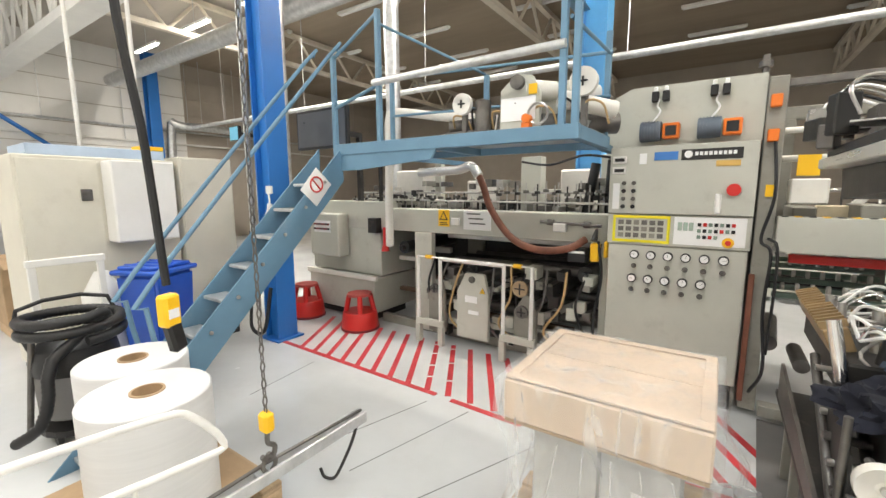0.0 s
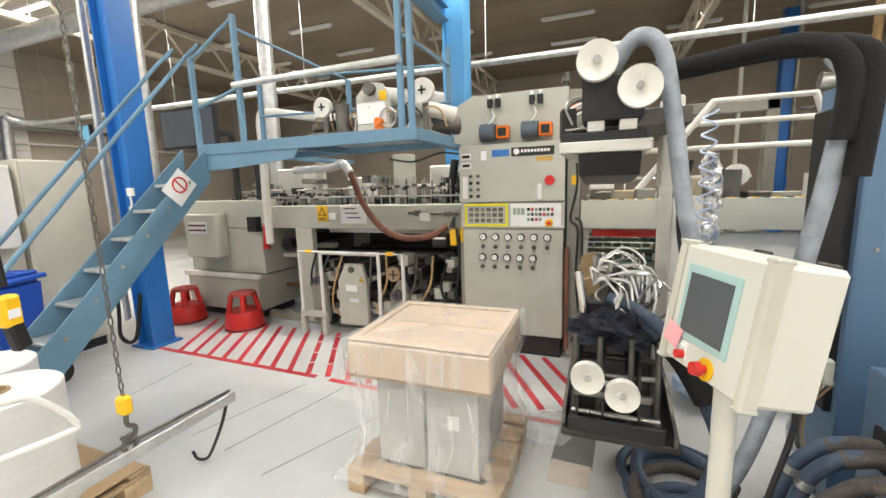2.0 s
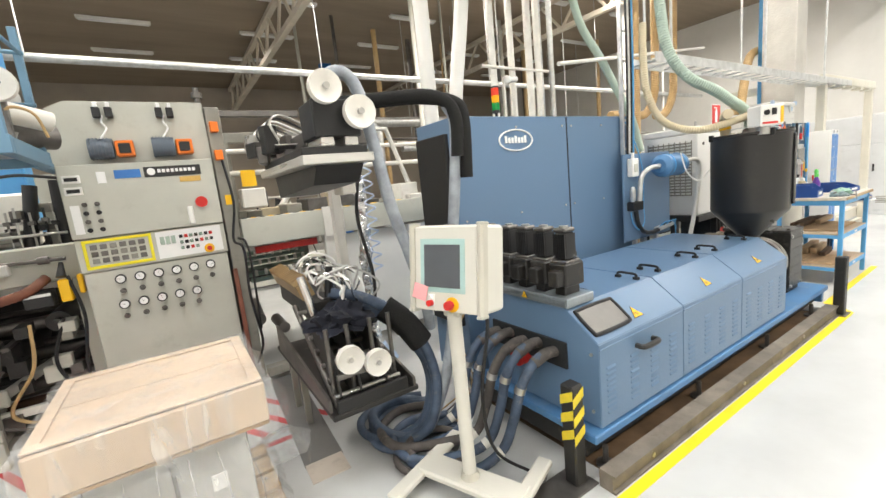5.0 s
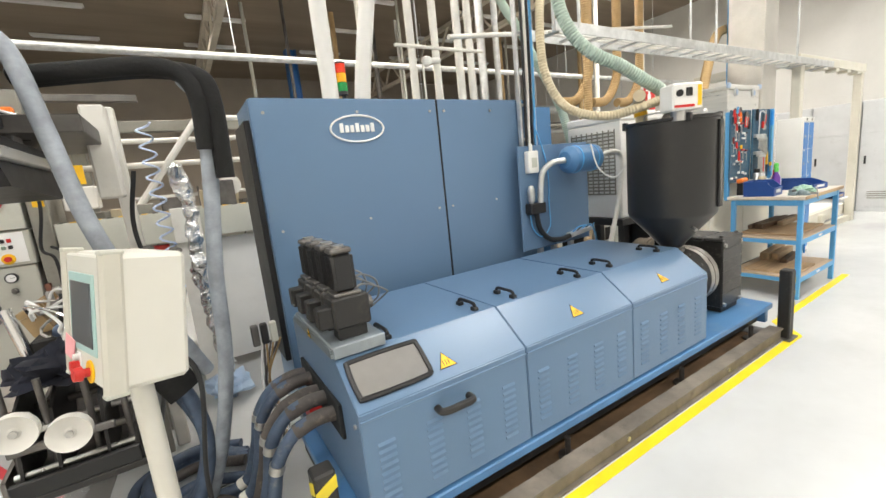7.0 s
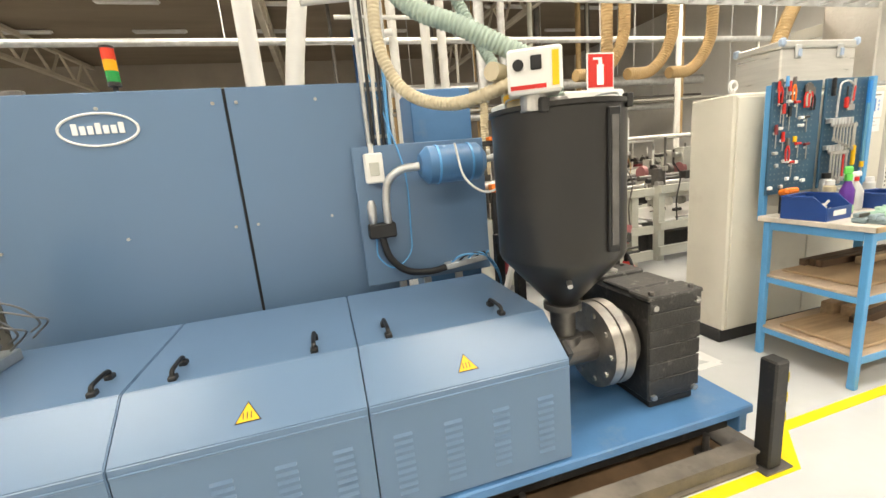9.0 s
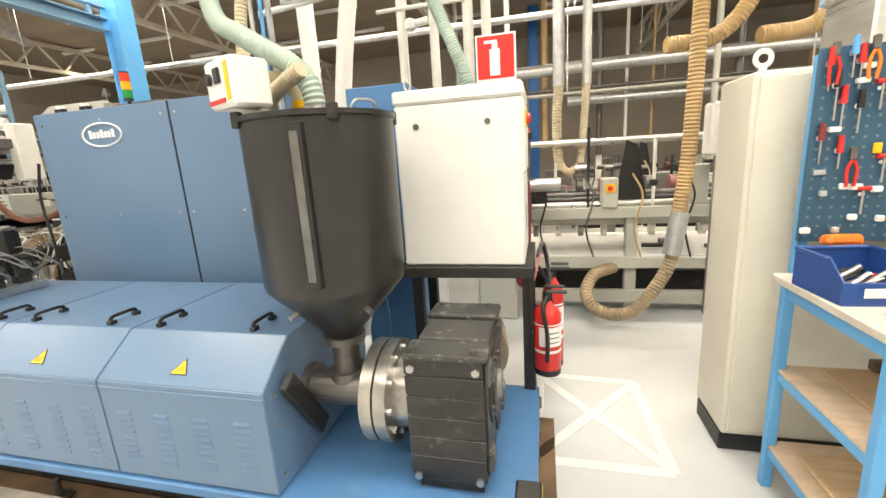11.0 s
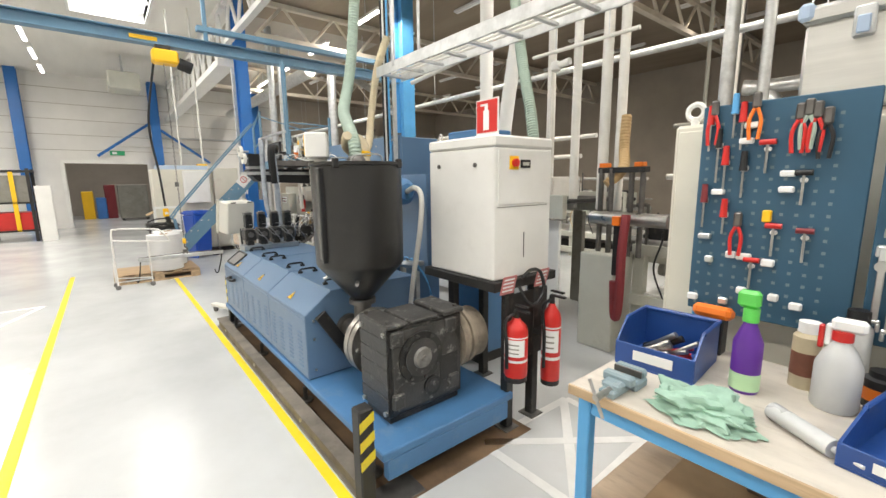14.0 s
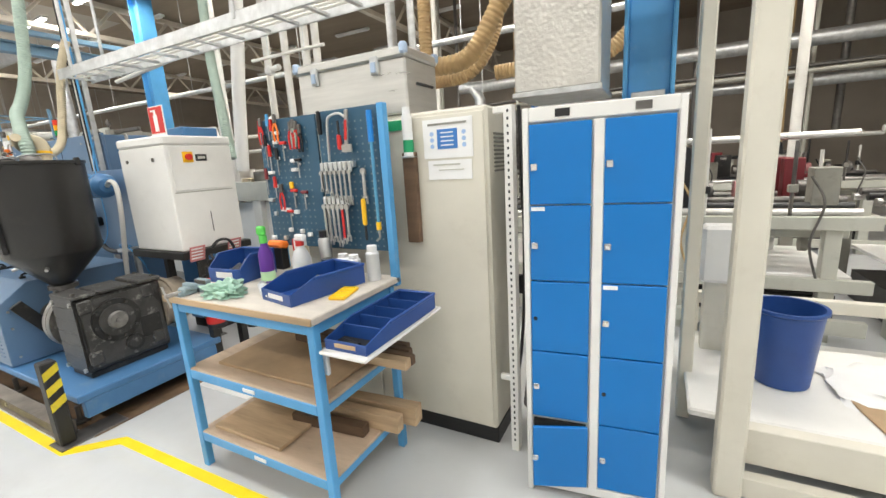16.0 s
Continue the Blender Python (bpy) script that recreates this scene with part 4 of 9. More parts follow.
# crash rail and bollards
cr = thing("crash_rail", (3.7, 1.32, 0), "worn steel floor rail along the extruder", "guard rail")
part("rail", PRISM([(1.29, 0), (1.38, 0), (1.38, 0.1), (1.29, 0.1), (1.29, 0.088), (1.305, 0.084), (1.305, 0.016), (1.29, 0.012)], "x", 1.95, 5.34), RAILB, cr, "brown dusty steel channel")
for x in (2.3, 3.4, 4.5):
    part("bolt", C(((x, 1.305, 0.05), (x, 1.297, 0.05), 0.014), seg=6), STEEL, cr)


def bollard(x, y, label, plate, faces):
    b = thing("bollard", (x, y, 0), label, "bollard", "striped bollards", local=True)
    part("post", B((-0.04, 0.04, -0.04, 0.04, 0.01, 0.55), bev=0.008), BLACKS, b)
    part("foot_plate", B(plate, bev=0.004), STEELD, b)
    for face in faces:
        for k in range(3):
            z = 0.24 + 0.1 * k
            q = PRISM([(-0.039, z), (0.039, z + 0.045), (0.039, z + 0.095), (-0.039, z + 0.05)], "y", -0.0415, -0.0402)
            part("stripe", ROT(q, 90 * face, (0, 0, 0)), mat("stripe_yellow", (0.75, 0.6, 0.03), 0.5, var=0.1, scale=9, dirt=0.3), b)
    return b


bollard(5.4, 1.3, "black and yellow striped steel bollard on a foot plate", (-0.08, 0.09, -0.06, 0.3, 0, 0.01), (1,))
bollard(1.88, 1.47, "black and yellow striped steel bollard beside the extruder", (-0.25, 0.08, -0.08, 0.1, 0, 0.01), (0, 3))

# ---- work bench and tool wall ----
bn = thing("work_bench", (6.9, 1.83, 0), "light blue steel work bench with two wooden shelves", "work bench")
for x, y in ((6.42, 1.55), (7.34, 1.55), (6.42, 2.1), (7.34, 2.1)):
    part("leg", B((x - 0.02, x + 0.02, y - 0.02, y + 0.02, 0, 0.95)), BLUEL, bn)
part("top_rail", B((6.44, 7.32, 1.535, 1.565, 0.9, 0.955), (6.44, 7.32, 2.085, 2.115, 0.9, 0.955), (6.405, 6.435, 1.57, 2.08, 0.9, 0.955), (7.325, 7.355, 1.57, 2.08, 0.9, 0.955)), BLUEL, bn)
part("worktop", B((6.38, 7.38, 1.51, 2.15, 0.956, 0.99), bev=0.005), TOPB, bn, "worn pale plywood worktop")
part("worktop_edge", B((6.38, 7.38, 1.503, 1.511, 0.958, 0.989), bev=0.002), WOOD, bn, "pale worn front edge")
for z in (0.57, 0.2):
    sh = part("shelf", B((6.41, 7.35, 1.535, 2.12, z, z + 0.018)), PLY, bn, "wooden shelf board")
    part("shelf_rail", B((6.44, 7.32, 1.532, 1.556, z - 0.04, z + 0.012), (6.44, 7.32, 2.1, 2.12, z - 0.04, z), (7.328, 7.35, 1.56, 2.08, z - 0.04, z), (6.41, 6.432, 1.56, 2.08, z - 0.04, z)), BLUEL, sh)
    part("label_tag", B((6.85, 6.93, 1.528, 1.533, z - 0.022, z - 0.004), bev=0), PAPER, sh)
part("side_tray", B((7.385, 7.62, 1.52, 2.14, 0.835, 0.85)), WHITEP, bn, "white side shelf on brackets")
part("bracket", B((7.36, 7.385, 1.56, 1.58, 0.72, 0.84), (7.385, 7.5, 1.56, 1.58, 0.82, 0.836)), GALV, bn)
for x, z in ((7.36, 0.95),):
    part("upright", B((x - 0.02, x + 0.02, 2.12, 2.16, 0.94, 1.86)), BLUEL, bn, "light blue upright for the tool boards")
part("upright", B((6.47, 6.51, 2.18, 2.22, 0.94, 1.84)), BLUEL, bn, "light blue upright behind the tool board")

# boards and timber on the shelves
for i, (x0, x1, y0, y1, z0, h, m_) in enumerate(((6.55, 7.3, 1.62, 2.08, 0.589, 0.016, CARD), (6.75, 7.55, 1.95, 1.99, 0.606, 0.05, WOODD), (6.75, 7.5, 2.0, 2.04, 0.606, 0.05, WOODD), (6.72, 7.45, 2.05, 2.09, 0.606, 0.045, WOODD), (7.0, 7.55, 1.88, 1.93, 0.606, 0.05, WOOD), (6.48, 6.98, 1.58, 2.02, 0.219, 0.02, WOOD), (6.95, 7.45, 1.9, 1.96, 0.219, 0.09, WOOD), (6.9, 7.5, 1.98, 2.06, 0.219, 0.1, WOOD), (6.85, 7.3, 1.8, 1.86, 0.219, 0.06, WOODD))):
    solo("timber_board", ROT(B((x0, x1, y0, y1, z0, z0 + h)), (-3 + i * 1.1) if h > 0.03 else 0, ((x0 + x1) / 2, (y0 + y1) / 2, z0)), m_, "dark stained timber offcut lying on the shelf" if m_ is WOODD else ("brown fibreboard sheet lying on the shelf" if m_ is CARD else "pale timber offcut lying on the shelf"), "timber", "timber offcuts")


def storage_bin(x, y, z, w, d, h, rz, label, dividers=0):
    """Open-fronted plastic bin; its low front looks along local -y."""
    e = thing("storage_bin", (x, y, z), label, "storage bin", "blue storage bins", rz=rz, local=True)
    t = 0.006
    part("floor", B((-w / 2, w / 2, -d / 2, d / 2, 0, t), bev=0.002), BIN, e)
    part("back_wall", B((-w / 2, w / 2, d / 2 - t, d / 2, t, h), bev=0.002), BIN, e)
    part("front_wall", B((-w / 2, w / 2, -d / 2, -d / 2 + t, t, h * 0.55), bev=0.002), BIN, e)
    for s in (-1, 1):
        x0 = s * w / 2 - (t if s > 0 else 0)
        part("side_wall", PRISM([(-d / 2 + t, t), (d / 2 - t, t), (d / 2 - t, h), (-d / 2 + 0.3 * d, h), (-d / 2 + t, h * 0.55)], "x", x0, x0 + t), BIN, e)
    part("rim", B((-w / 2 - 0.004, w / 2 + 0.004, d / 2 - 0.012, d / 2 + 0.004, h - 0.012, h + 0.003), (-w / 2 - 0.004, -w / 2 + 0.008, -d / 2 + 0.3 * d, d / 2 - 0.012, h - 0.012, h + 0.003), (w / 2 - 0.008, w / 2 + 0.004, -d / 2 + 0.3 * d, d / 2 - 0.012, h - 0.012, h + 0.003)), BIN, e)
    part("label_strip", B((-w * 0.25, w * 0.25, -d / 2 - 0.002, -d / 2, h * 0.2, h * 0.42), bev=0), PAPER if not dividers else WOOD, e)
    if dividers:
        # added black sheet puts the shade between the dividers into colour
        part("insert", B((-w / 2 + t, w / 2 - t, -d / 2 + t, d / 2 - t, t, t + 0.004), bev=0), BLACK, e, "black sheet for the shade in the tray")
        for k in range(5):
            yy = -d / 2 + d * (k + 0.5) / 5
            part("small_part", C(((-w * 0.25, yy, 0.022), (w * 0.2, yy + 0.02 * (k % 3 - 1), 0.022), 0.011), seg=10), (BLACK, STEELD, BLACKS)[k % 3], e)
    for k in range(dividers):
        yy = -d / 2 + d * (k + 1) / (dividers + 1)
        part("divider", B((-w / 2 + t, w / 2 - t, yy, yy + 0.005, t, h * 0.85)), BIN, e)
    return e


storage_bin(7.12, 1.81, 0.99, 0.235, 0.42, 0.1, -11, "blue plastic bin with grimy rags and parts")
storage_bin(6.505, 1.885, 0.99, 0.24, 0.25, 0.145, 4, "blue plastic bin holding steel tools")
storage_bin(7.5, 1.83, 0.85, 0.21, 0.56, 0.08, 0, "long blue divided tray with compartments", 4)
rnd = random.Random(8)


def clump(cx, cy, cz, sx, sy, sz, seed, amp=0.35, sub=4):
    """A crumpled soft lump."""
    bm = bmesh.new()
    bmesh.ops.create_icosphere(bm, subdivisions=sub, radius=1)
    for v in bm.verts:
        n = noise.noise(v.co * 1.6 + Vector((seed, 0, 0))) * amp + noise.noise(v.co * 4.5 + Vector((0, seed, 0))) * amp * 0.5
        n += abs(noise.noise(v.co * 3.0 + Vector((0, 0, seed)))) * amp * 0.7
        v.co = Vector((v.co.x * sx, v.co.y * sy, max(-0.15, v.co.z) * sz)) * (1 + n)
        v.co += Vector((cx, cy, cz))
    return bm


solo("rag", clump(6.7, 1.62, 1.005, 0.115, 0.07, 0.045, 3, 0.6, 5), RAG, "crumpled pale green cloth on the worktop", "rag", smooth=True)
gp = thing("grimy_parts", (7.14, 1.82, 0.99), "grimy grey fittings lying in the bin", "machine parts")
for k in range(14):
    a, r = rnd.uniform(0, 6.3), rnd.uniform(0, 0.09)
    x, y = 7.14 + r * 0.8 * math.cos(a), 1.82 + r * math.sin(a)
    part("fitting", C(((x - 0.025, y, 1.01 + 0.02 * rnd.random()), (x + 0.025 * rnd.uniform(-1, 1), y + 0.03, 1.02 + 0.025 * rnd.random()), rnd.uniform(0.008, 0.018)), seg=10), STEELD if k % 3 else RUBBER, gp)
tp = thing("loose_tools", (6.505, 1.885, 0.99), "loose steel bits and sockets in the bin", "tools")
for k in range(14):
    x, y = 6.505 + rnd.uniform(-0.05, 0.05), 1.885 + rnd.uniform(-0.06, 0.06)
    part("tool", C(((x - 0.05, y - 0.02, 1.01), (x + 0.05, y + 0.03 * rnd.uniform(-1, 1), 1.03 + 0.06 * rnd.random()), rnd.uniform(0.005, 0.012)), seg=10), (STEEL, STEEL, BLACK, STEEL, RED)[k % 5], tp)
sp = thing("spray_bottle", (6.92, 1.93, 0.99), "white spray bottle with a red trigger", "spray bottle")
part("bottle", LATHE([(0.045, 0), (0.05, 0.01), (0.05, 0.12), (0.035, 0.16), (0.016, 0.19), (0.016, 0.21)], (6.92, 1.93, 0.99), 24), CLEAR, sp, smooth=True)
part("collar", C(((6.92, 1.93, 1.18), (6.92, 1.93, 1.205), 0.022)), RED, sp)
part("trigger_head", JOIN(B((6.895, 6.965, 1.915, 1.945, 1.205, 1.24), bev=0.008), B((6.885, 6.9, 1.92, 1.94, 1.16, 1.22))), PAPER, sp)
part("trigger", B((6.872, 6.884, 1.922, 1.938, 1.15, 1.215)), RED, sp)
pb = thing("purple_spray_bottle", (6.78, 1.9, 0.99), "purple cleaning bottle with a green spray head", "spray bottle")
part("bottle", LATHE([(0.034, 0), (0.037, 0.01), (0.037, 0.15), (0.018, 0.2), (0.016, 0.23)], (6.78, 1.9, 0.99), 20), PURPLE, pb, smooth=True)
part("label_band", C(((6.78, 1.9, 1.0), (6.78, 1.9, 1.05), 0.0378)), mat("pale_lime_label", (0.5, 0.75, 0.45), 0.5), pb, smooth=True)
part("spray_head", JOIN(C(((6.78, 1.9, 1.2), (6.78, 1.9, 1.24), 0.02)), B((6.745, 6.8, 1.885, 1.915, 1.24, 1.29), bev=0.01)), LIME, pb)
pb.location = (6.735, 1.86, 0.99)


def can(x, y, r, h, m_, cap, label, band=None):
    e = thing("can", (x, y, 0.99), label, "can", "cans and jars on the bench", local=True)
    part("body", LATHE([(r, 0), (r, h * 0.78), (r * 0.7, h * 0.84), (r * 0.7, h * 0.85)], (0, 0, 0), 20), m_, e, smooth=True)
    part("cap", C(((0, 0, h * 0.84), (0, 0, h), r * 0.74)), cap, e, smooth=True)
    if band:
        part("label_band", C(((0, 0, h * 0.2), (0, 0, h * 0.55), r * 1.015)), band, e, smooth=True)


can(6.84, 2.02, 0.035, 0.2, BEIGEL, PAPER, "tan aerosol can with a white cap", BROWNR)
can(6.93, 2.1, 0.035, 0.24, GALV, BLACK, "grey aerosol can with a black cap")
can(7.0, 2.03, 0.04, 0.1, BLACK, BLACK, "dark jar with an orange label", ORANGE)
can(7.07, 2.08, 0.035, 0.12, PAPER, PAPER, "small white plastic bottle", STEELD)
can(7.15, 2.07, 0.035, 0.12, PAPER, PAPER, "small white plastic bottle", STEELD)
can(7.29, 2.05, 0.034, 0.18, CLEAR, PAPER, "tall milky plastic tube with a lid")
solo("caulk_tube", C(((6.83, 1.74, 1.013), (6.96, 1.65, 1.013), 0.022), ((6.96, 1.65, 1.013), (7.01, 1.615, 1.013), 0.008, 0.004)), CLEAR, "white sealant cartridge lying on the bench", "cartridge", smooth=True)
yb = thing("yellow_case", (7.3, 1.82, 0.99), "flat yellow plastic case on the bench", "case")
part("case", ROT(B((7.26, 7.34, 1.72, 1.88, 0.99, 1.005)), 15, (7.3, 1.8, 0.99)), YSIGN, yb)
part("ridge", ROT(B(*[(7.27, 7.33, 1.74 + 0.04 * k, 1.75 + 0.04 * k, 1.005, 1.008) for k in range(4)], bev=0), 15, (7.3, 1.8, 0.99)), YELLOW, yb)
ot = thing("orange_tray", (6.57, 2.12, 0.99), "orange plastic scoop lying against the board", "scoop")
part("tray", ROT(B((6.51, 6.63, 2.055, 2.125, 1.115, 1.16), bev=0.014), 0, (6.57, 2.1, 1.13), -15), ORANGE, ot)
part("prop", B((6.53, 6.61, 2.07, 2.125, 0.99, 1.12), bev=0.004), BLACK, ot)
vz = thing("bench_vice", (6.5, 1.6, 0.99), "grey-blue bench vice bolted to the corner", "vice")
VICE = mat("vice_paint", (0.25, 0.33, 0.36), 0.5, dirt=0.5)
part("body", JOIN(B((6.455, 6.545, 1.6, 1.67, 0.99, 1.02), (6.455, 6.545, 1.635, 1.665, 1.02, 1.046), bev=0.006), B((6.475, 6.525, 1.51, 1.6, 0.99, 1.012), bev=0.005)), VICE, vz)
part("jaw_face", B((6.458, 6.542, 1.629, 1.635, 1.024, 1.044), bev=0.001), STEELD, vz)
part("moving_jaw", JOIN(B((6.455, 6.545, 1.565, 1.595, 1.012, 1.044), bev=0.006), B((6.47, 6.53, 1.53, 1.57, 1.005, 1.03), bev=0.008)), VICE, vz)
part("screw", C(((6.5, 1.455, 1.008), (6.5, 1.6, 1.008), 0.01), seg=14), STEEL, vz)
part("tommy_bar", C(((6.475, 1.462, 1.055), (6.52, 1.462, 0.955), 0.005), seg=8), STEEL, vz)


# pegboards
def pegboard(x0, x1, y, z0, z1, label):
    e = thing("pegboard", ((x0 + x1) / 2, y, z0), label, "tool board", "petrol tool boards")
    part("sheet", B((x0, x1, y, y + 0.016, z0, z1), bev=0.003), PEG, e)
    bm = bmesh.new()
    nx, nz = int((x1 - x0 - 0.03) / 0.038), int((z1 - z0 - 0.03) / 0.038)
    for i in range(nx):
        for k in range(nz):
            x, z = x0 + 0.025 + 0.038 * i, z0 + 0.025 + 0.038 * k
            add_box(bm, x - 0.005, x + 0.005, y - 0.0012, y + 0.002, z - 0.005, z + 0.005)
    h = part("perforation", bm, PEGH, e, "rows of pale square punched holes")
    h["kind"] = "stuff"
    return e


pegboard(6.46, 6.905, 2.16, 1.12, 1.855, "petrol blue perforated tool board with hung hand tools")
pegboard(6.93, 7.34, 2.15, 1.12, 1.86, "petrol blue perforated tool board with spanner racks")


def spanner(x, z, ln, y=2.13, m_=STEEL, w=0.014):
    e = thing("spanner", (x, y, z), "steel combination spanner hung on the board", "spanner", "spanners", local=True)
    part("shaft", B((-w / 2, w / 2, -0.004, 0.004, -ln, 0)), m_, e)
    part("ring", C(((0, -0.005, 0.0), (0, 0.005, 0.0), w * 0.95), seg=14), STEEL, e)
    part("jaw", JOIN(B((-w * 0.9, -w * 0.3, -0.005, 0.005, -ln - w * 1.6, -ln), (w * 0.3, w * 0.9, -0.005, 0.005, -ln - w * 1.6, -ln), (-w * 0.9, w * 0.9, -0.005, 0.005, -ln - 0.002, -ln + w * 0.6))), STEEL, e)


for nm, x0, x1, z in (("a", 6.945, 7.17, 1.575), ("b", 6.94, 7.13, 1.395)):
    rk = thing("spanner_rack", (x0, 2.13, z), "galvanised hook rail for spanners on the board", "tool rack", "spanner racks")
    part("rail", B((x0, x1, 2.118, 2.148, z - 0.012, z + 0.02), bev=0.003), GALV, rk)
    n = 7 if nm == "a" else 6
    for k in range(n):
        x = x0 + 0.018 + (x1 - x0 - 0.036) * k / (n - 1)
        part("hook", B((x - 0.01, x + 0.01, 2.108, 2.12, z - 0.035, z + 0.018), bev=0.002), GALV, rk)
        ln = (0.08 + 0.012 * k) if nm == "a" else 0.16 + 0.008 * ((k * 3) % 5)
        spanner(x, z - 0.035, ln, 2.1, RED if nm == "b" and k == 4 else STEEL, 0.012 if nm == "a" else 0.016)
spanner(7.22, 1.54, 0.14, 2.13, STEEL, 0.018)
hs = thing("hacksaw", (7.03, 2.13, 1.6), "steel hacksaw frame hung on the board", "saw")
part("frame", TUBE([(7.01, 2.125, 1.6), (7.02, 2.125, 1.78), (7.04, 2.125, 1.825), (7.1, 2.125, 1.835), (7.14, 2.125, 1.815)], r=0.007, seg=8), GALV, hs)
part("grip", B((6.955, 6.975, 2.115, 2.14, 1.74, 1.86), bev=0.006), BLACK, hs)
aw = thing("adjustable_wrench", (7.14, 2.12, 1.7), "adjustable wrench with a red handle on the board", "wrench")
part("handle", ROT(B((7.13, 7.152, 2.115, 2.128, 1.66, 1.85)), 0, (7.14, 2.12, 1.7), 0, 6), STEEL, aw)
part("grip", ROT(B((7.133, 7.149, 2.112, 2.118, 1.7, 1.8)), 0, (7.14, 2.12, 1.7), 0, 6), RED, aw)
part("head", B((7.105, 7.17, 2.115, 2.13, 1.64, 1.68), bev=0.008), STEEL, aw)
sc = thing("scraper", (7.1, 2.12, 1.66), "red handled scraper hung on the board", "scraper")
part("grip", B((7.08, 7.105, 2.11, 2.135, 1.655, 1.73), bev=0.008), RED, sc)
part("blade", B((7.086, 7.1, 2.12, 2.126, 1.73, 1.8)), BLACK, sc)
yl = thing("yellow_knife", (7.21, 2.12, 1.27), "yellow handled tool hung on the board", "hand tool")
part("grip", B((7.198, 7.222, 2.108, 2.132, 1.26, 1.4), bev=0.008), YSIGN, yl)
part("tip", B((7.203, 7.217, 2.115, 2.126, 1.18, 1.26)), BLACK, yl)
bl = thing("blue_lance", (7.3, 2.12, 1.2), "long blue handled lance hung on the board", "hand tool")
part("grip", C(((7.3, 2.115, 1.68), (7.3, 2.115, 1.83), 0.014)), mat("bright_blue_grip", (0.02, 0.25, 0.7), 0.4), bl)
part("shaft", C(((7.3, 2.115, 1.28), (7.3, 2.115, 1.68), 0.008)), mat("blue_shaft", (0.1, 0.32, 0.5), 0.4), bl)
part("collar", C(((7.3, 2.115, 1.24), (7.3, 2.115, 1.28), 0.013)), YSIGN, bl)
part("tip", TUBE([(7.3, 2.115, 1.24), (7.3, 2.115, 1.2), (7.28, 2.115, 1.18)], r=0.006, seg=6), STEEL, bl)
for i, (x, z, ln, gm) in enumerate(((6.49, 1.8, 0.1, RED), (6.52, 1.72, 0.13, BLACK), (6.56, 1.83, 0.09, BLUEL), (6.585, 1.8, 0.1, RED), (6.545, 1.66, 0.1, RED), (6.6, 1.64, 0.1, BLACK), (6.49, 1.53, 0.1, REDD), (6.555, 1.48, 0.07, RED))):
    e = thing("screwdriver", (x, 2.145, z), "screwdriver with a %s handle hung on the board" % {RED.name: "red", BLACK.name: "black", BLUEL.name: "blue", REDD.name: "dark red"}[gm.name], "screwdriver", "screwdrivers", local=True)
    part("grip", C(((0, 0, -0.01), (0, 0, 0.055), 0.012, 0.009), seg=10), gm, e, smooth=True)
    part("blade", C(((0, 0, -ln), (0, 0, -0.01), 0.0035), seg=6), STEEL, e)
    part("clip", B((-0.012, 0.012, 0.002, 0.016, -0.012, 0.008)), PAPER if i % 2 else GALV, e)
for i, (x, z, gm) in enumerate(((6.735, 1.8, RED), (6.755, 1.81, GREENP), (6.775, 1.8, RED), (6.80, 1.78, BLACK), (6.5, 1.84, RED), (6.62, 1.85, ORANGE), (6.6, 1.46, RED))):
    e = thing("pliers", (x, 2.14, z), "pliers with %s grips hung on the board" % {RED.name: "red", GREENP.name: "green", BLACK.name: "black", ORANGE.name: "orange"}[gm.name], "pliers", "pliers", rz=0, local=True)
    part("head", B((-0.012, 0.012, -0.006, 0.012, -0.02, 0.03), bev=0.005), STEELD, e)
    for s in (-1, 1):
        part("grip", TUBE([(s * 0.004, 0, -0.02), (s * 0.016, 0, -0.06), (s * 0.012, 0, -0.12)], r=0.006, seg=6), gm, e)
for x, z in ((6.6, 1.73), (6.61, 1.78), (6.72, 1.62), (6.53, 1.56), (6.5, 1.4), (6.72, 1.57)):
    solo("tool_clip", B((x - 0.02, x + 0.02, 2.14, 2.165, z - 0.012, z + 0.008)), PAPER if z > 1.5 else GALV, "small white and steel clip on the tool board", "clip", "tool clips")
rnd = random.Random(31)
for k in range(9):
    x, z = 6.5 + 0.07 * (k % 5) + rnd.uniform(-0.02, 0.02), 1.2 + 0.15 * (k // 5) + rnd.uniform(-0.04, 0.04)
    solo("tool_clip", B((x - rnd.uniform(0.012, 0.03), x + 0.014, 2.142, 2.161, z - 0.014, z + 0.01)), (PAPER, GALV, PAPER, WHITEP)[k % 4], "small white and steel clip on the tool board", "clip", "tool clips")
for k, (x, z, gm) in enumerate(((6.66, 1.72, RED), (6.7, 1.45, RED), (6.76, 1.62, BLACK), (6.65, 1.33, RED), (6.78, 1.44, REDD))):
    e = thing("hex_driver", (x, 2.145, z), "T-handled hex driver hung on the board", "hex driver", "hex drivers", local=True)
    part("grip", C(((-0.022, 0, 0), (0.022, 0, 0), 0.009), seg=10), gm, e, smooth=True)
    part("blade", C(((0, 0, -0.1), (0, 0, 0), 0.004), seg=6), STEEL, e)
    part("clip", B((-0.01, 0.01, 0.002, 0.016, -0.03, -0.015)), PAPER, e)
solo("yellow_square", B((6.665, 6.69, 2.145, 2.162, 1.46, 1.5)), YSIGN, "yellow plastic set square on the board", "hand tool")
solo("wooden_batten", B((7.385, 7.46, 2.25, 2.285, 1.15, 1.62)), WOODD, "dark wooden batten fixed to the cabinet", "batten")

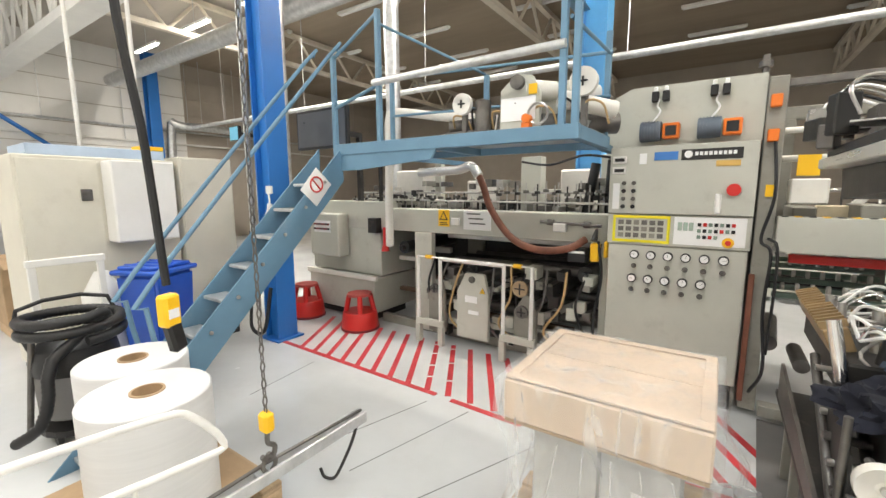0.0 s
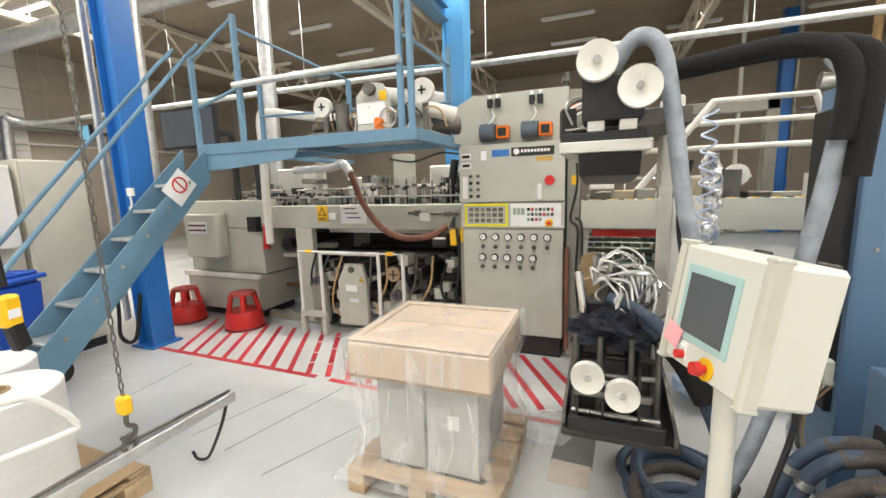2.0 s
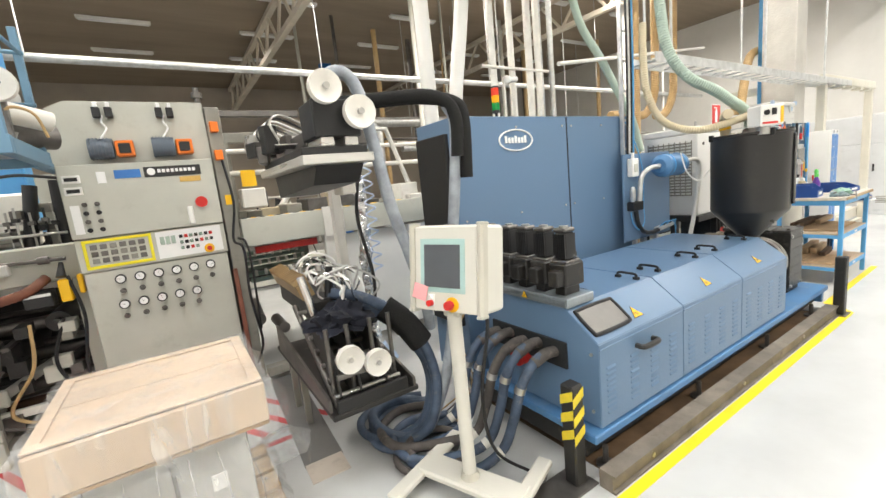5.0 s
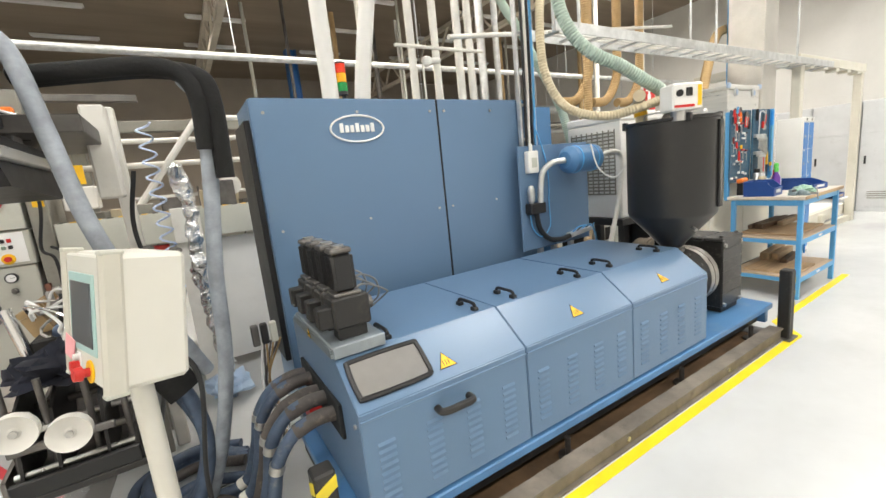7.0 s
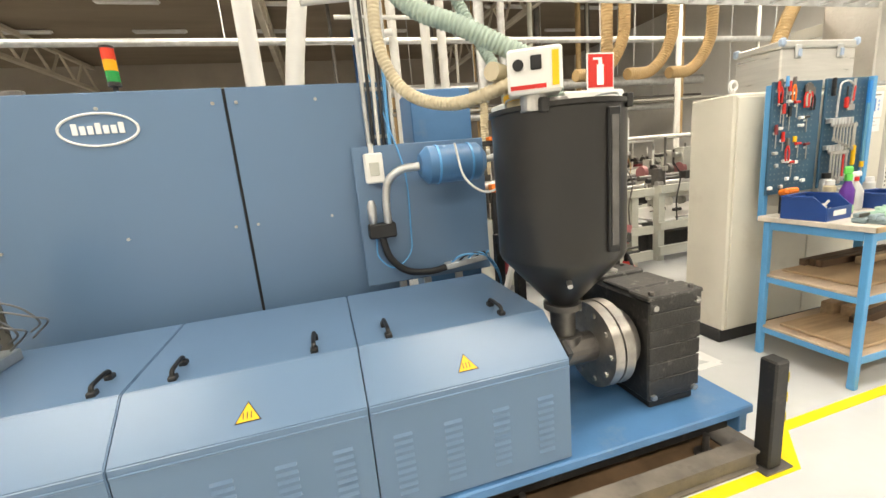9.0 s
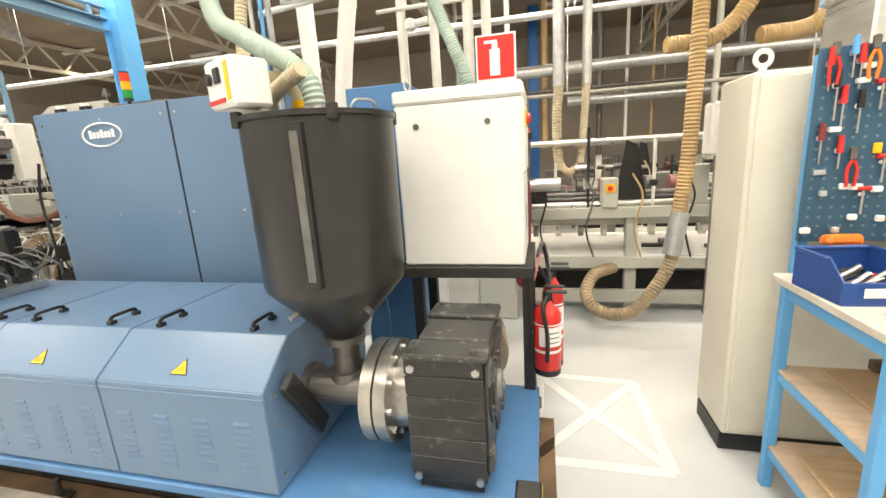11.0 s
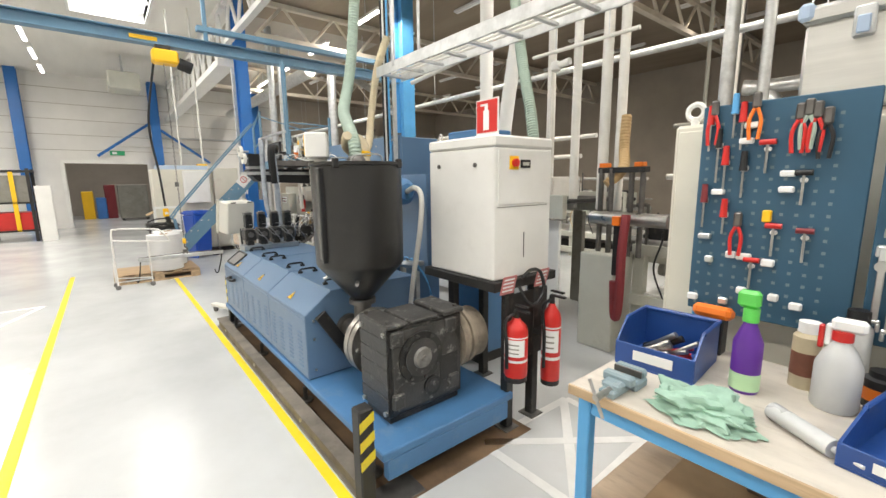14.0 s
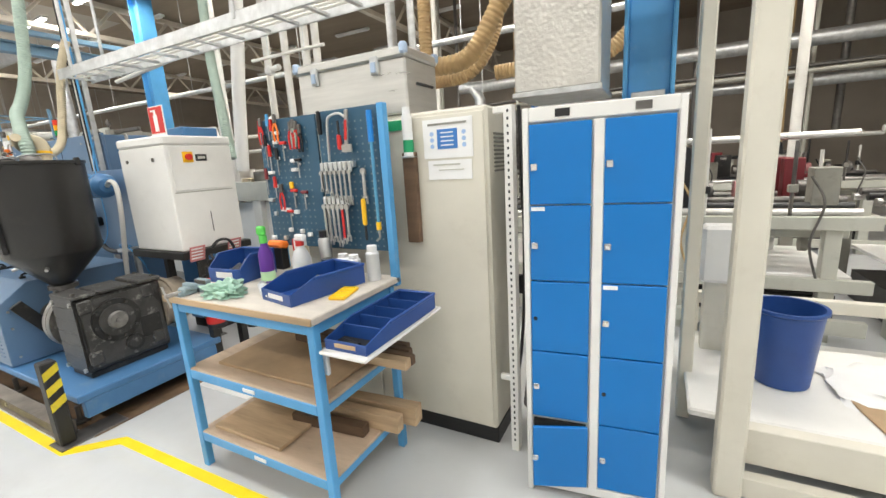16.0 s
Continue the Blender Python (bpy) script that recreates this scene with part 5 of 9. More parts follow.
# grey cabinet behind the bench
gc = thing("grey_cabinet", (7.07, 2.47, 0), "tall cream steel cabinet on a black plinth", "cabinet")
part("body", B((6.31, 7.84, 2.3, 2.65, 0.1, 1.815), bev=0.012), CREAM, gc)
part("door", B((7.1, 7.825, 2.288, 2.301, 0.13, 1.79), bev=0.006), CREAM, gc, "flat cream cabinet door")
part("door", B((6.33, 7.09, 2.288, 2.301, 0.13, 1.79), bev=0.006), CREAM, gc, "flat cream cabinet door")
part("plinth", B((6.31, 7.84, 2.32, 2.63, 0, 0.1)), BLACK, gc)
part("vent", JOIN(*[B((7.838, 7.845, 2.38, 2.55, 1.5 + 0.02 * k, 1.51 + 0.02 * k), bev=0) for k in range(10)]), MGREYD, gc)
part("lifting_eye", JOIN(TUBE([(6.36 + 0.03 * math.cos(a), 2.36, 1.87 + 0.03 * math.sin(a)) for a in [k * math.pi / 8 for k in range(17)]], r=0.011, seg=8, smooth=1), C(((6.36, 2.36, 1.815), (6.36, 2.36, 1.845), 0.015))), WHITEP, gc, "white cast lifting eye", True)
nt_ = thing("notice_sheet", (7.6, 2.285, 1.6), "printed notice sheet with blue box on the cabinet", "notice")
part("sheet", B((7.5, 7.77, 2.2835, 2.287, 1.58, 1.77), bev=0), PAPER, nt_)
part("blue_panel", B((7.58, 7.69, 2.2815, 2.284, 1.625, 1.72), bev=0), SIGNB, nt_)
part("header_bar", B((7.53, 7.74, 2.2815, 2.284, 1.74, 1.75), bev=0), MGREYD, nt_)
part("text_bar", B(*[(7.6, 7.67, 2.2805, 2.2818, 1.64 + 0.02 * k, 1.646 + 0.02 * k) for k in range(4)], bev=0), PAPER, nt_)
for k in range(6):
    part("pictogram", C(((7.55 if k < 3 else 7.725, 2.282, 1.64 + 0.03 * (k % 3)), (7.55 if k < 3 else 7.725, 2.284, 1.64 + 0.03 * (k % 3)), 0.011), seg=14), mat("pale_blue_print", (0.35, 0.5, 0.75), 0.6), nt_)
n2 = thing("notice_slip", (7.63, 2.285, 1.5), "small white slip taped below the notice", "notice")
part("sheet", B((7.52, 7.76, 2.2835, 2.287, 1.475, 1.57), bev=0), PAPER, n2)
part("text_bar", B((7.55, 7.7, 2.2815, 2.284, 1.545, 1.552), (7.58, 7.72, 2.2815, 2.284, 1.52, 1.525), bev=0), MGREY, n2)
solo("green_sticker", B((7.24, 7.38, 2.2835, 2.287, 1.735, 1.785), bev=0), GREENS, "green and white emergency sticker on the cabinet", "sticker")
sc2 = thing("spray_can", (7.43, 2.26, 1.6), "white and green spray can hung on the cabinet", "spray can")
part("body", C(((7.43, 2.25, 1.6), (7.43, 2.25, 1.8), 0.026)), PAPER, sc2, smooth=True)
part("band", C(((7.43, 2.25, 1.62), (7.43, 2.25, 1.68), 0.0265)), GREENS, sc2, smooth=True)
part("holder", B((7.4, 7.46, 2.22, 2.288, 1.592, 1.602)), GALV, sc2)
part("cap", C(((7.43, 2.25, 1.8), (7.43, 2.25, 1.84), 0.02)), PAPER, sc2, smooth=True)
ab = thing("aluminium_box", (7.05, 2.45, 1.815), "ribbed aluminium transport box on the cabinet", "box")
part("body", B((6.69, 7.42, 2.29, 2.62, 1.817, 2.09), bev=0.01), ALU, ab)
part("lid", B((6.68, 7.43, 2.28, 2.63, 2.09, 2.14), bev=0.01), ALU, ab)
for x in (6.83, 7.24):
    cl = part("clasp", B((x - 0.025, x + 0.025, 2.27, 2.29, 2.02, 2.11), bev=0.005), GALV, ab, "sprung steel clasp")
    part("lever", B((x - 0.015, x + 0.015, 2.262, 2.271, 2.03, 2.08)), mat("pale_blue_clasp", (0.4, 0.5, 0.65), 0.4), cl)
for x in (6.69, 7.415):
    for y in (2.29, 2.615):
        part("corner", B((x - 0.02, x + 0.02, y - 0.02, y + 0.02, 2.1, 2.155), bev=0.01), mat("pale_blue_clasp", (0.4, 0.5, 0.65), 0.4), ab)
part("grip", TUBE([(7.425, 2.38, 1.97), (7.455, 2.4, 1.96), (7.455, 2.5, 1.96), (7.425, 2.52, 1.97)], r=0.008, seg=6), BLACK, ab)

# perforated post and lockers
pp = thing("perforated_post", (7.94, 2.36, 0), "galvanised perforated upright post with cables", "post")
part("channel", PRISM([(7.92, 2.36), (7.92, 2.3), (7.96, 2.3), (7.96, 2.36), (7.956, 2.36), (7.956, 2.304), (7.924, 2.304), (7.924, 2.36)], "z", 0, 1.8), WHITEP, pp)
bm = bmesh.new()
for k in range(52):
    add_box(bm, 7.936, 7.944, 2.2975, 2.301, 0.06 + 0.0335 * k, 0.073 + 0.0335 * k)
h_ = part("slot", bm, HOLE, pp)
h_["kind"] = "stuff"
part("arm", B((7.86, 7.92, 2.32, 2.35, 1.77, 1.8)), WHITEP, pp)
part("arm", B((7.86, 7.92, 2.32, 2.35, 0.4, 0.43)), WHITEP, pp)
part("cable", TUBE([(7.975, 2.36, 1.8), (7.985, 2.38, 1.2), (7.97, 2.36, 0.6), (7.9, 2.36, 0.2)], r=0.008, seg=6), BLACK, pp)
lk = thing("locker", (8.075, 2.07, 0), "white locker block with ten blue doors", "locker", rz=7, local=True)
LW, LH = 0.58, 1.75
part("carcass", B((0, LW, 0.02, 0.5, 0.06, LH), bev=0.004), WHITEP, lk)
part("frame", B((0, 0.025, 0, 0.02, 0.0, LH), (LW - 0.025, LW, 0, 0.02, 0.0, LH), (LW / 2 - 0.02, LW / 2 + 0.02, 0, 0.02, 0.06, LH - 0.06), (0.025, LW - 0.025, 0, 0.02, 0.03, 0.075), (0.025, LW - 0.025, 0, 0.02, LH - 0.055, LH)), WHITEP, lk, "white steel frame")
part("foot", B((0.02, 0.06, 0.4, 0.46, 0, 0.06), (LW - 0.06, LW - 0.02, 0.4, 0.46, 0, 0.06)), WHITEP, lk)
for c in range(2):
    x0 = 0.027 + c * (LW / 2 - 0.007)
    part("name_holder", B((x0 + 0.1, x0 + 0.155, -0.004, 0.001, LH - 0.042, LH - 0.012), bev=0.001), BLACK if c == 0 else STEELD, lk)
    for r in range(5):
        z0 = 0.082 + r * 0.322
        if c == 0 and r == 0:
            hz = part("door", ROT(B((x0, x0 + 0.236, -0.016, 0.0, z0, z0 + 0.305), bev=0.003), 13, (x0 + 0.236, 0, z0)), LOCK, lk, "blue locker door standing ajar")
            # near-black sheet on the solid carcass stands for the shaded inside
            part("dark_inside", B((x0 + 0.004, x0 + 0.23, 0.001, 0.021, z0 + 0.01, z0 + 0.3), bev=0), HOLE, lk)
        else:
            hz = part("door", B((x0, x0 + 0.236, -0.003, 0.016, z0, z0 + 0.316), bev=0.003), LOCK, lk, "blue locker door")
        yk = -0.06 if (c == 0 and r == 0) else -0.003
        xk, zk = x0 + 0.018, z0 + 0.15
        if (c, r) in ((0, 2), (1, 1)):
            part("lock_hole", C(((xk, yk + 0.004, zk), (xk, yk - 0.002, zk), 0.009), seg=12), HOLE, hz)
        else:
            part("lock", JOIN(B((xk - 0.013, xk + 0.013, yk - 0.008, yk + 0.004, zk - 0.014, zk + 0.014), bev=0.003), C(((xk, yk - 0.008, zk), (xk, yk - 0.016, zk), 0.008), seg=12)), CHROME, hz, "small chrome cam lock")
        if (c, r) in ((0, 3), (1, 2)):
            part("label_strip", B((x0 + 0.005, x0 + 0.06, -0.005, -0.002, z0 + 0.296, z0 + 0.312), bev=0), PAPER, hz)

# white machine frame by the lockers
wf = thing("white_machine_frame", (9.4, 2.8, 0), "cream painted machine frame with a white deck", "machine frame")
part("post", B((8.85, 8.96, 2.36, 2.47, 0, 2.46), bev=0.01), CREAM, wf, "thick cream square post")
part("post", B((8.72, 8.79, 2.95, 3.02, 0, 2.46), bev=0.008), CREAM, wf)
part("deck", B((8.75, 11.5, 2.56, 3.6, 0.26, 0.3), bev=0.01), WHITEP, wf, "white plastic covered deck")
part("side_rail", B((8.96, 11.5, 2.48, 2.55, 0.12, 0.3)), CREAM, wf)
part("back_rail", B((8.75, 11.5, 3.62, 3.68, 0.5, 0.58)), CREAM, wf)
for x in (8.8, 10.1, 11.4):
    part("back_leg", B((x, x + 0.06, 3.62, 3.68, 0, 0.5)), CREAM, wf)
    part("back_leg", B((x, x + 0.06, 3.5, 3.56, 0, 0.26)), CREAM, wf)
part("low_rail", B((8.9, 11.5, 2.4, 2.46, 0.0, 0.1)), CREAM, wf)
part("leg", B((10.2, 10.3, 2.42, 2.52, 0, 0.26)), CREAM, wf)
part("top_beam", B((8.72, 11.5, 2.34, 2.48, 2.46, 2.58)), CREAM, wf)
part("top_beam", B((8.72, 8.86, 2.48, 3.66, 2.46, 2.58)), CREAM, wf)
part("post", B((11.39, 11.5, 2.36, 2.47, 0, 2.46), bev=0.01), CREAM, wf)
for k in range(5):
    x = 9.1 + 0.5 * k
    part("bracket", B((x, x + 0.14, 2.345, 2.475, 2.42, 2.459)), CREAM, wf)
sp_ = thing("switchgear_row", (13.2, 3.2, 0), "pale grey switchgear panels with louvred doors", "switchgear")
for k in range(4):
    y = 1.9 + 0.72 * k
    cab_ = part("cabinet", B((12.6, 13.2, y, y + 0.7, 0, 2.05), bev=0.008), mat("pale_grey_panel", (0.6, 0.61, 0.62), 0.5, var=0.05, scale=2, dirt=0.2), sp_)
    part("door", B((12.588, 12.602, y + 0.02, y + 0.68, 0.1, 1.45), bev=0.004), MATS["pale_grey_panel"], cab_)
    part("top_door", B((12.588, 12.602, y + 0.02, y + 0.68, 1.47, 2.03), bev=0.004), MATS["pale_grey_panel"], cab_)
    part("handle", B((12.57, 12.59, y + 0.6, y + 0.63, 0.9, 1.05), bev=0.004), BLACK, cab_)
    for q in range(4):
        part("louvre", B((12.58, 12.59, y + 0.15, y + 0.55, 0.25 + 0.04 * q, 0.265 + 0.04 * q), bev=0), MGREYD, cab_)
wb = thing("waste_bucket", (9.2, 3.0, 0.3), "blue plastic bucket standing on the white deck", "bucket")
part("tub", LATHE([(0.12, 0.0), (0.125, 0.005), (0.155, 0.4), (0.168, 0.41), (0.168, 0.425), (0.15, 0.425), (0.12, 0.02), (0.02, 0.015)], (9.2, 3.02, 0.301), 32), BIN, wb, smooth=True)
eb = thing("electrical_box", (9.0, 3.3, 0.64), "white electrical box with a warning sign", "electrical box")
part("case", B((8.82, 9.05, 3.25, 3.4, 0.75, 1.1), bev=0.02), WHITEP, eb)
part("stand", B((8.85, 9.0, 3.3, 3.4, 0.3, 0.76)), CREAM, eb)
part("warning_label", B((8.97, 9.03, 3.245, 3.252, 0.8, 0.85), bev=0), YSIGN, eb)
ss_ = thing("film_sheets", (9.75, 3.0, 0.3), "crumpled white plastic sheets lying on the deck", "plastic sheet")
part("sheet", clump(9.8, 3.05, 0.31, 0.36, 0.32, 0.06, 14, 0.4), PAPER, ss_, smooth=True)
part("board", ROT(B((9.45, 10.15, 2.62, 3.1, 0.301, 0.312)), 9, (9.8, 2.9, 0.3)), CARD, ss_, "brown board under the sheets")
# silver duct box and blue column above the lockers
du = thing("silver_duct", (8.1, 2.7, 1.85), "hammered aluminium clad square duct", "duct")
part("clad_box", B((7.93, 8.32, 2.45, 2.85, 1.86, CEIL), bev=0.01), mat("stucco_aluminium", (0.62, 0.6, 0.56), 0.35, 0.7, var=0.08, scale=3, grain=45, bump=0.5), du)
part("collar", B((7.92, 8.33, 2.44, 2.86, 1.84, 1.865)), GALV, du)
cb = thing("blue_column", (8.52, 2.9, 0), "light blue steel building column", "column", "blue columns", "structure")
part("web", B((8.4, 8.6, 2.95, 2.97, 0, CEIL)), BLUEL, cb)
part("flange", B((8.38, 8.4, 2.86, 3.06, 0, CEIL), (8.6, 8.62, 2.86, 3.06, 0, CEIL)), BLUEL, cb)
part("junction_box", B((8.42, 8.58, 2.9, 2.95, 1.8, 1.86)), GALV, cb)

# ---- the long laminating machine ----
ct = thing("machine_control_tower", (0.26, 4.4, 0), "tall grey-green control tower with gauges and switches", "control cabinet")
part("lower_body", B((-0.2, 0.72, 4.0, 4.85, 0.2, 1.2), bev=0.008), MGREY, ct)
part("switch_panel", B((-0.21, 0.73, 3.985, 4.85, 1.204, 1.44), bev=0.006), MGREY, ct)
dr = part("door", B((-0.21, 0.73, 3.965, 3.99, 1.445, 1.955), bev=0.006), MGREY, ct, "grey-green flat upper door")
part("upper_body", B((-0.2, 0.72, 3.99, 4.85, 1.445, 1.95), bev=0.004), MGREY, ct)
part("top_plate", PRISM([(-0.3, 1.96), (0.74, 1.96), (0.74, 2.4), (-0.1, 2.4), (-0.3, 2.3)], "y", 4.06, 4.1, 0.004), MGREY, ct, "grey top plate with cut corner")
part("top_body", B((-0.1, 0.7, 4.1, 4.8, 1.96, 2.35)), MGREYD, ct)
part("plinth", B((-0.18, 0.7, 4.04, 4.8, 0.0, 0.2)), BLACKS, ct)
yf = part("yellow_frame", B((-0.17, 0.235, 3.978, 3.986, 1.41, 1.432), (-0.17, 0.235, 3.978, 3.986, 1.222, 1.244), (-0.17, -0.15, 3.978, 3.986, 1.244, 1.41), (0.215, 0.235, 3.978, 3.986, 1.244, 1.41), bev=0.002), mat("frame_yellow", (0.85, 0.75, 0.02), 0.45), ct, "yellow frame round a key field")
for r in range(3):
    for c in range(6):
        part("key", B((-0.13 + 0.056 * c, -0.09 + 0.056 * c, 3.98, 3.986, 1.26 + 0.05 * r, 1.295 + 0.05 * r), bev=0.002), STEELD if (r + c) % 4 else MGREYD, yf)
part("button_panel", B((0.26, 0.7, 3.981, 3.986, 1.225, 1.43), bev=0.001), PAPER, ct, "pale switch field")
for r in range(3):
    for c in range(7):
        if r == 0 and c > 3:
            continue
        part("push_button", B((0.41 + 0.034 * c, 0.433 + 0.034 * c, 3.972, 3.981, 1.275 + 0.045 * r, 1.3 + 0.045 * r), bev=0.003), (GREENM, BLACK, RED, GREENM, BLACK)[(r * 3 + c) % 5], ct)
for c in range(3):
    part("meter", B((0.285 + 0.036 * c, 0.312 + 0.036 * c, 3.976, 3.981, 1.33, 1.39), bev=0.002), GREENP, ct)
es = part("stop_plate", C(((0.6, 3.981, 1.255), (0.6, 3.976, 1.255), 0.036), seg=20), YSIGN, ct)
part("stop_button", C(((0.6, 3.976, 1.255), (0.6, 3.955, 1.255), 0.018), seg=16), RED, es)
for r in range(2):
    for c in range(6 - r):
        x, z = 0.0 + 0.117 * c - 0.01 * r, 1.125 - 0.19 * r
        g = part("gauge", C(((x, 4.0, z), (x, 3.975, z), 0.034), seg=22), BLACK, ct, "round pressure gauge with black rim", True)
        part("dial", C(((x, 3.976, z), (x, 3.9735, z), 0.026), seg=22), PAPER, g)
        part("needle", ROT(B((x - 0.001, x + 0.001, 3.9715, 3.974, z - 0.004, z + 0.02), bev=0), 0, (x, 3.97, z), 0, 30 * c - 70), BLACK, g)
        k = part("regulator_knob", C(((x, 4.0, z - 0.09), (x, 3.96, z - 0.09), 0.014), ((x, 3.99, z - 0.09), (x, 3.985, z - 0.09), 0.02), seg=12), STEELD, ct)
part("big_stop", C(((0.605, 3.965, 1.626), (0.605, 3.94, 1.626), 0.042), seg=22), RED, dr, "large red stop button", True)
part("blue_plate", B((0.1, 0.255, 3.961, 3.966, 1.845, 1.905), bev=0), SIGNB, dr)
part("maker_plate", B((0.275, 0.64, 3.961, 3.966, 1.84, 1.915), bev=0), BLACKS, dr)
part("maker_bars", JOIN(C(((0.32, 3.962, 1.88), (0.32, 3.9595, 1.88), 0.026), seg=18), B(*[(0.36 + 0.028 * k, 0.38 + 0.028 * k, 3.9595, 3.962, 1.87, 1.895) for k in range(9)], bev=0)), PAPER, dr)
part("ochre_bar", B((0.49, 0.63, 3.9595, 3.963, 1.79, 1.83), bev=0), mat("ochre_print", (0.6, 0.38, 0.1), 0.5), dr)
part("handle", B((0.5, 0.54, 3.94, 3.966, 1.46, 1.6), bev=0.01), WHITEP, dr)
for z in (1.83, 1.75):
    part("counter", B((-0.19, -0.09, 3.955, 3.968, z, z + 0.055), bev=0.004), WHITEP, dr)
    part("counter_window", B((-0.175, -0.105, 3.952, 3.9555, z + 0.015, z + 0.04), bev=0), BLACK, dr)
for r in range(4):
    for c in range(2):
        part("rotary_switch", JOIN(C(((-0.1 + 0.07 * c, 3.965, 1.68 - 0.06 * r), (-0.1 + 0.07 * c, 3.95, 1.68 - 0.06 * r), 0.016), seg=12), B((-0.104 + 0.07 * c, -0.096 + 0.07 * c, 3.942, 3.95, 1.665 - 0.06 * r, 1.695 - 0.06 * r), bev=0)), BLACK if r % 2 else STEELD, dr)
part("label", B((-0.18, -0.13, 3.961, 3.966, 1.48, 1.68), bev=0), PAPER, dr)
part("label", B((0.0, 0.05, 3.961, 3.966, 1.82, 1.9), bev=0), PAPER, dr)
for x in (0.05, 0.42):
    mo = part("drive_motor", C(((x - 0.06, 4.0, 2.06), (x + 0.08, 4.0, 2.06), 0.07), seg=24), mat("motor_blue_grey", (0.12, 0.15, 0.19), 0.5, dirt=0.4), ct, "blue-grey finned electric motor", True)
    for k in range(6):
        part("fin", C(((x - 0.05 + 0.02 * k, 4.0, 2.06), (x - 0.045 + 0.02 * k, 4.0, 2.06), 0.078), seg=24), MATS["motor_blue_grey"], mo)
    tb = part("terminal_box", B((x + 0.09, x + 0.2, 3.95, 4.05, 2.0, 2.11), bev=0.008), ORANGE, ct, "orange switch box")
    part("cap", B((x + 0.11, x + 0.18, 3.94, 3.952, 2.02, 2.09)), BLACK, tb)
    part("cable", TUBE([(x + 0.02, 3.99, 2.13), (x + 0.06, 4.02, 2.2), (x + 0.04, 4.03, 2.25), (x + 0.05, 4.04, 2.3)], r=0.007, seg=6), PAPER, ct)
    for k in range(2):
        pl = part("plug", B((x + 0.0 + 0.07 * k, x + 0.045 + 0.07 * k, 4.0, 4.06, 2.28, 2.35)), BLACK, ct, "black cable plug")
        part("neck", B((x + 0.01 + 0.07 * k, x + 0.035 + 0.07 * k, 4.01, 4.05, 2.35, 2.385)), PAPER, pl)
rp = thing("machine_side_column", (0.78, 4.2, 0), "dirty grey machine side column with cables", "machine column")
part("column", B((0.745, 0.85, 4.02, 4.5, 0.05, 2.36), bev=0.006), MGREYD, rp)
part("rust_strip", B((0.735, 0.77, 3.975, 4.0, 0.12, 1.05)), BROWNR, rp, "rust brown cover strip")
for z in (2.16, 1.94):
    part("lamp_box", B((0.76, 0.82, 3.97, 4.02, z, z + 0.08), bev=0.006), ORANGE, rp)
part("yellow_tag", B((0.78, 0.84, 4.008, 4.02, 1.58, 1.66), bev=0), YSIGN, rp)
part("cable", TUBE([(0.8, 4.0, 2.0), (0.83, 3.96, 1.6), (0.78, 3.95, 1.3), (0.84, 3.94, 1.2), (0.83, 3.96, 0.8), (0.86, 3.94, 0.4), (0.8, 3.98, 0.2)], r=0.011, seg=6), BLACK, rp)
part("cable", TUBE([(0.82, 4.0, 1.3), (0.87, 3.96, 1.25), (0.88, 3.95, 1.0), (0.87, 3.96, 0.5)], r=0.009, seg=6), BLACK, rp)
part("top_fitting", JOIN(C(((0.72, 4.1, 2.36), (0.72, 4.1, 2.52), 0.02), ((0.72, 4.1, 2.44), (0.72, 4.1, 2.48), 0.04)), B((0.76, 1.5, 4.1, 4.16, 2.3, 2.35))), STEELD, rp)

mb = thing("laminating_machine", (-1.8, 4.6, 0), "long grey laminating machine with beam and rollers", "production machine")
part("front_beam", B((-2.78, -0.22, 4.2, 4.4, 1.16, 1.42), bev=0.008), MGREY, mb, "long grey front beam")
part("front_beam", B((-4.15, -2.785, 4.19, 4.4, 1.16, 1.5), bev=0.008), MGREY, mb)
part("left_panel", B((-4.15, -2.88, 4.2, 4.9, 0.58, 1.16), bev=0.01), MGREY, mb, "grey side panel")
part("left_tray", B((-4.1, -2.9, 4.08, 4.9, 0.12, 0.56), bev=0.012), MGREY, mb, "grey lower tray cabinet")
part("left_lip", B((-4.12, -2.85, 4.05, 4.1, 0.54, 0.6)), PIPEW, mb)
part("foot_block", B((-4.0, -3.0, 4.2, 4.8, 0, 0.12)), BLACKS, mb)
for x in (-2.36, -0.3):
    part("leg_plate", B((x, x + 0.24, 4.2, 4.28, 0.02, 1.16), bev=0.006), MGREY, mb, "grey leg plate")
    # back copy takes the darker grey, shade put into its colour
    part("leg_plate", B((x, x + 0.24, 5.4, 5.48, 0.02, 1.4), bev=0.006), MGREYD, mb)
part("floor_beam", B((-2.9, -0.2, 4.22, 4.3, 0.0, 0.1), (-2.9, -0.2, 5.4, 5.5, 0.0, 0.1)), MGREYD, mb)
# back plate and bed are blackened, the bay's shade put into their colour
part("back_plate", B((-4.1, -0.2, 5.5, 5.56, 0.1, 1.5)), BLACKS, mb, "back of the machine bay, blackened for its shade")
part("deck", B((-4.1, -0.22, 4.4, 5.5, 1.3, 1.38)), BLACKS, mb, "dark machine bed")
for k in range(11):
    y, z = 4.5 + 0.09 * k, 0.35 + 0.22 * (k % 3)
    part("roller", C(((-2.1, y, z), (-0.35, y, z + 0.01), 0.05), seg=18), ROLLER if k % 2 else STEELD, mb, smooth=True)
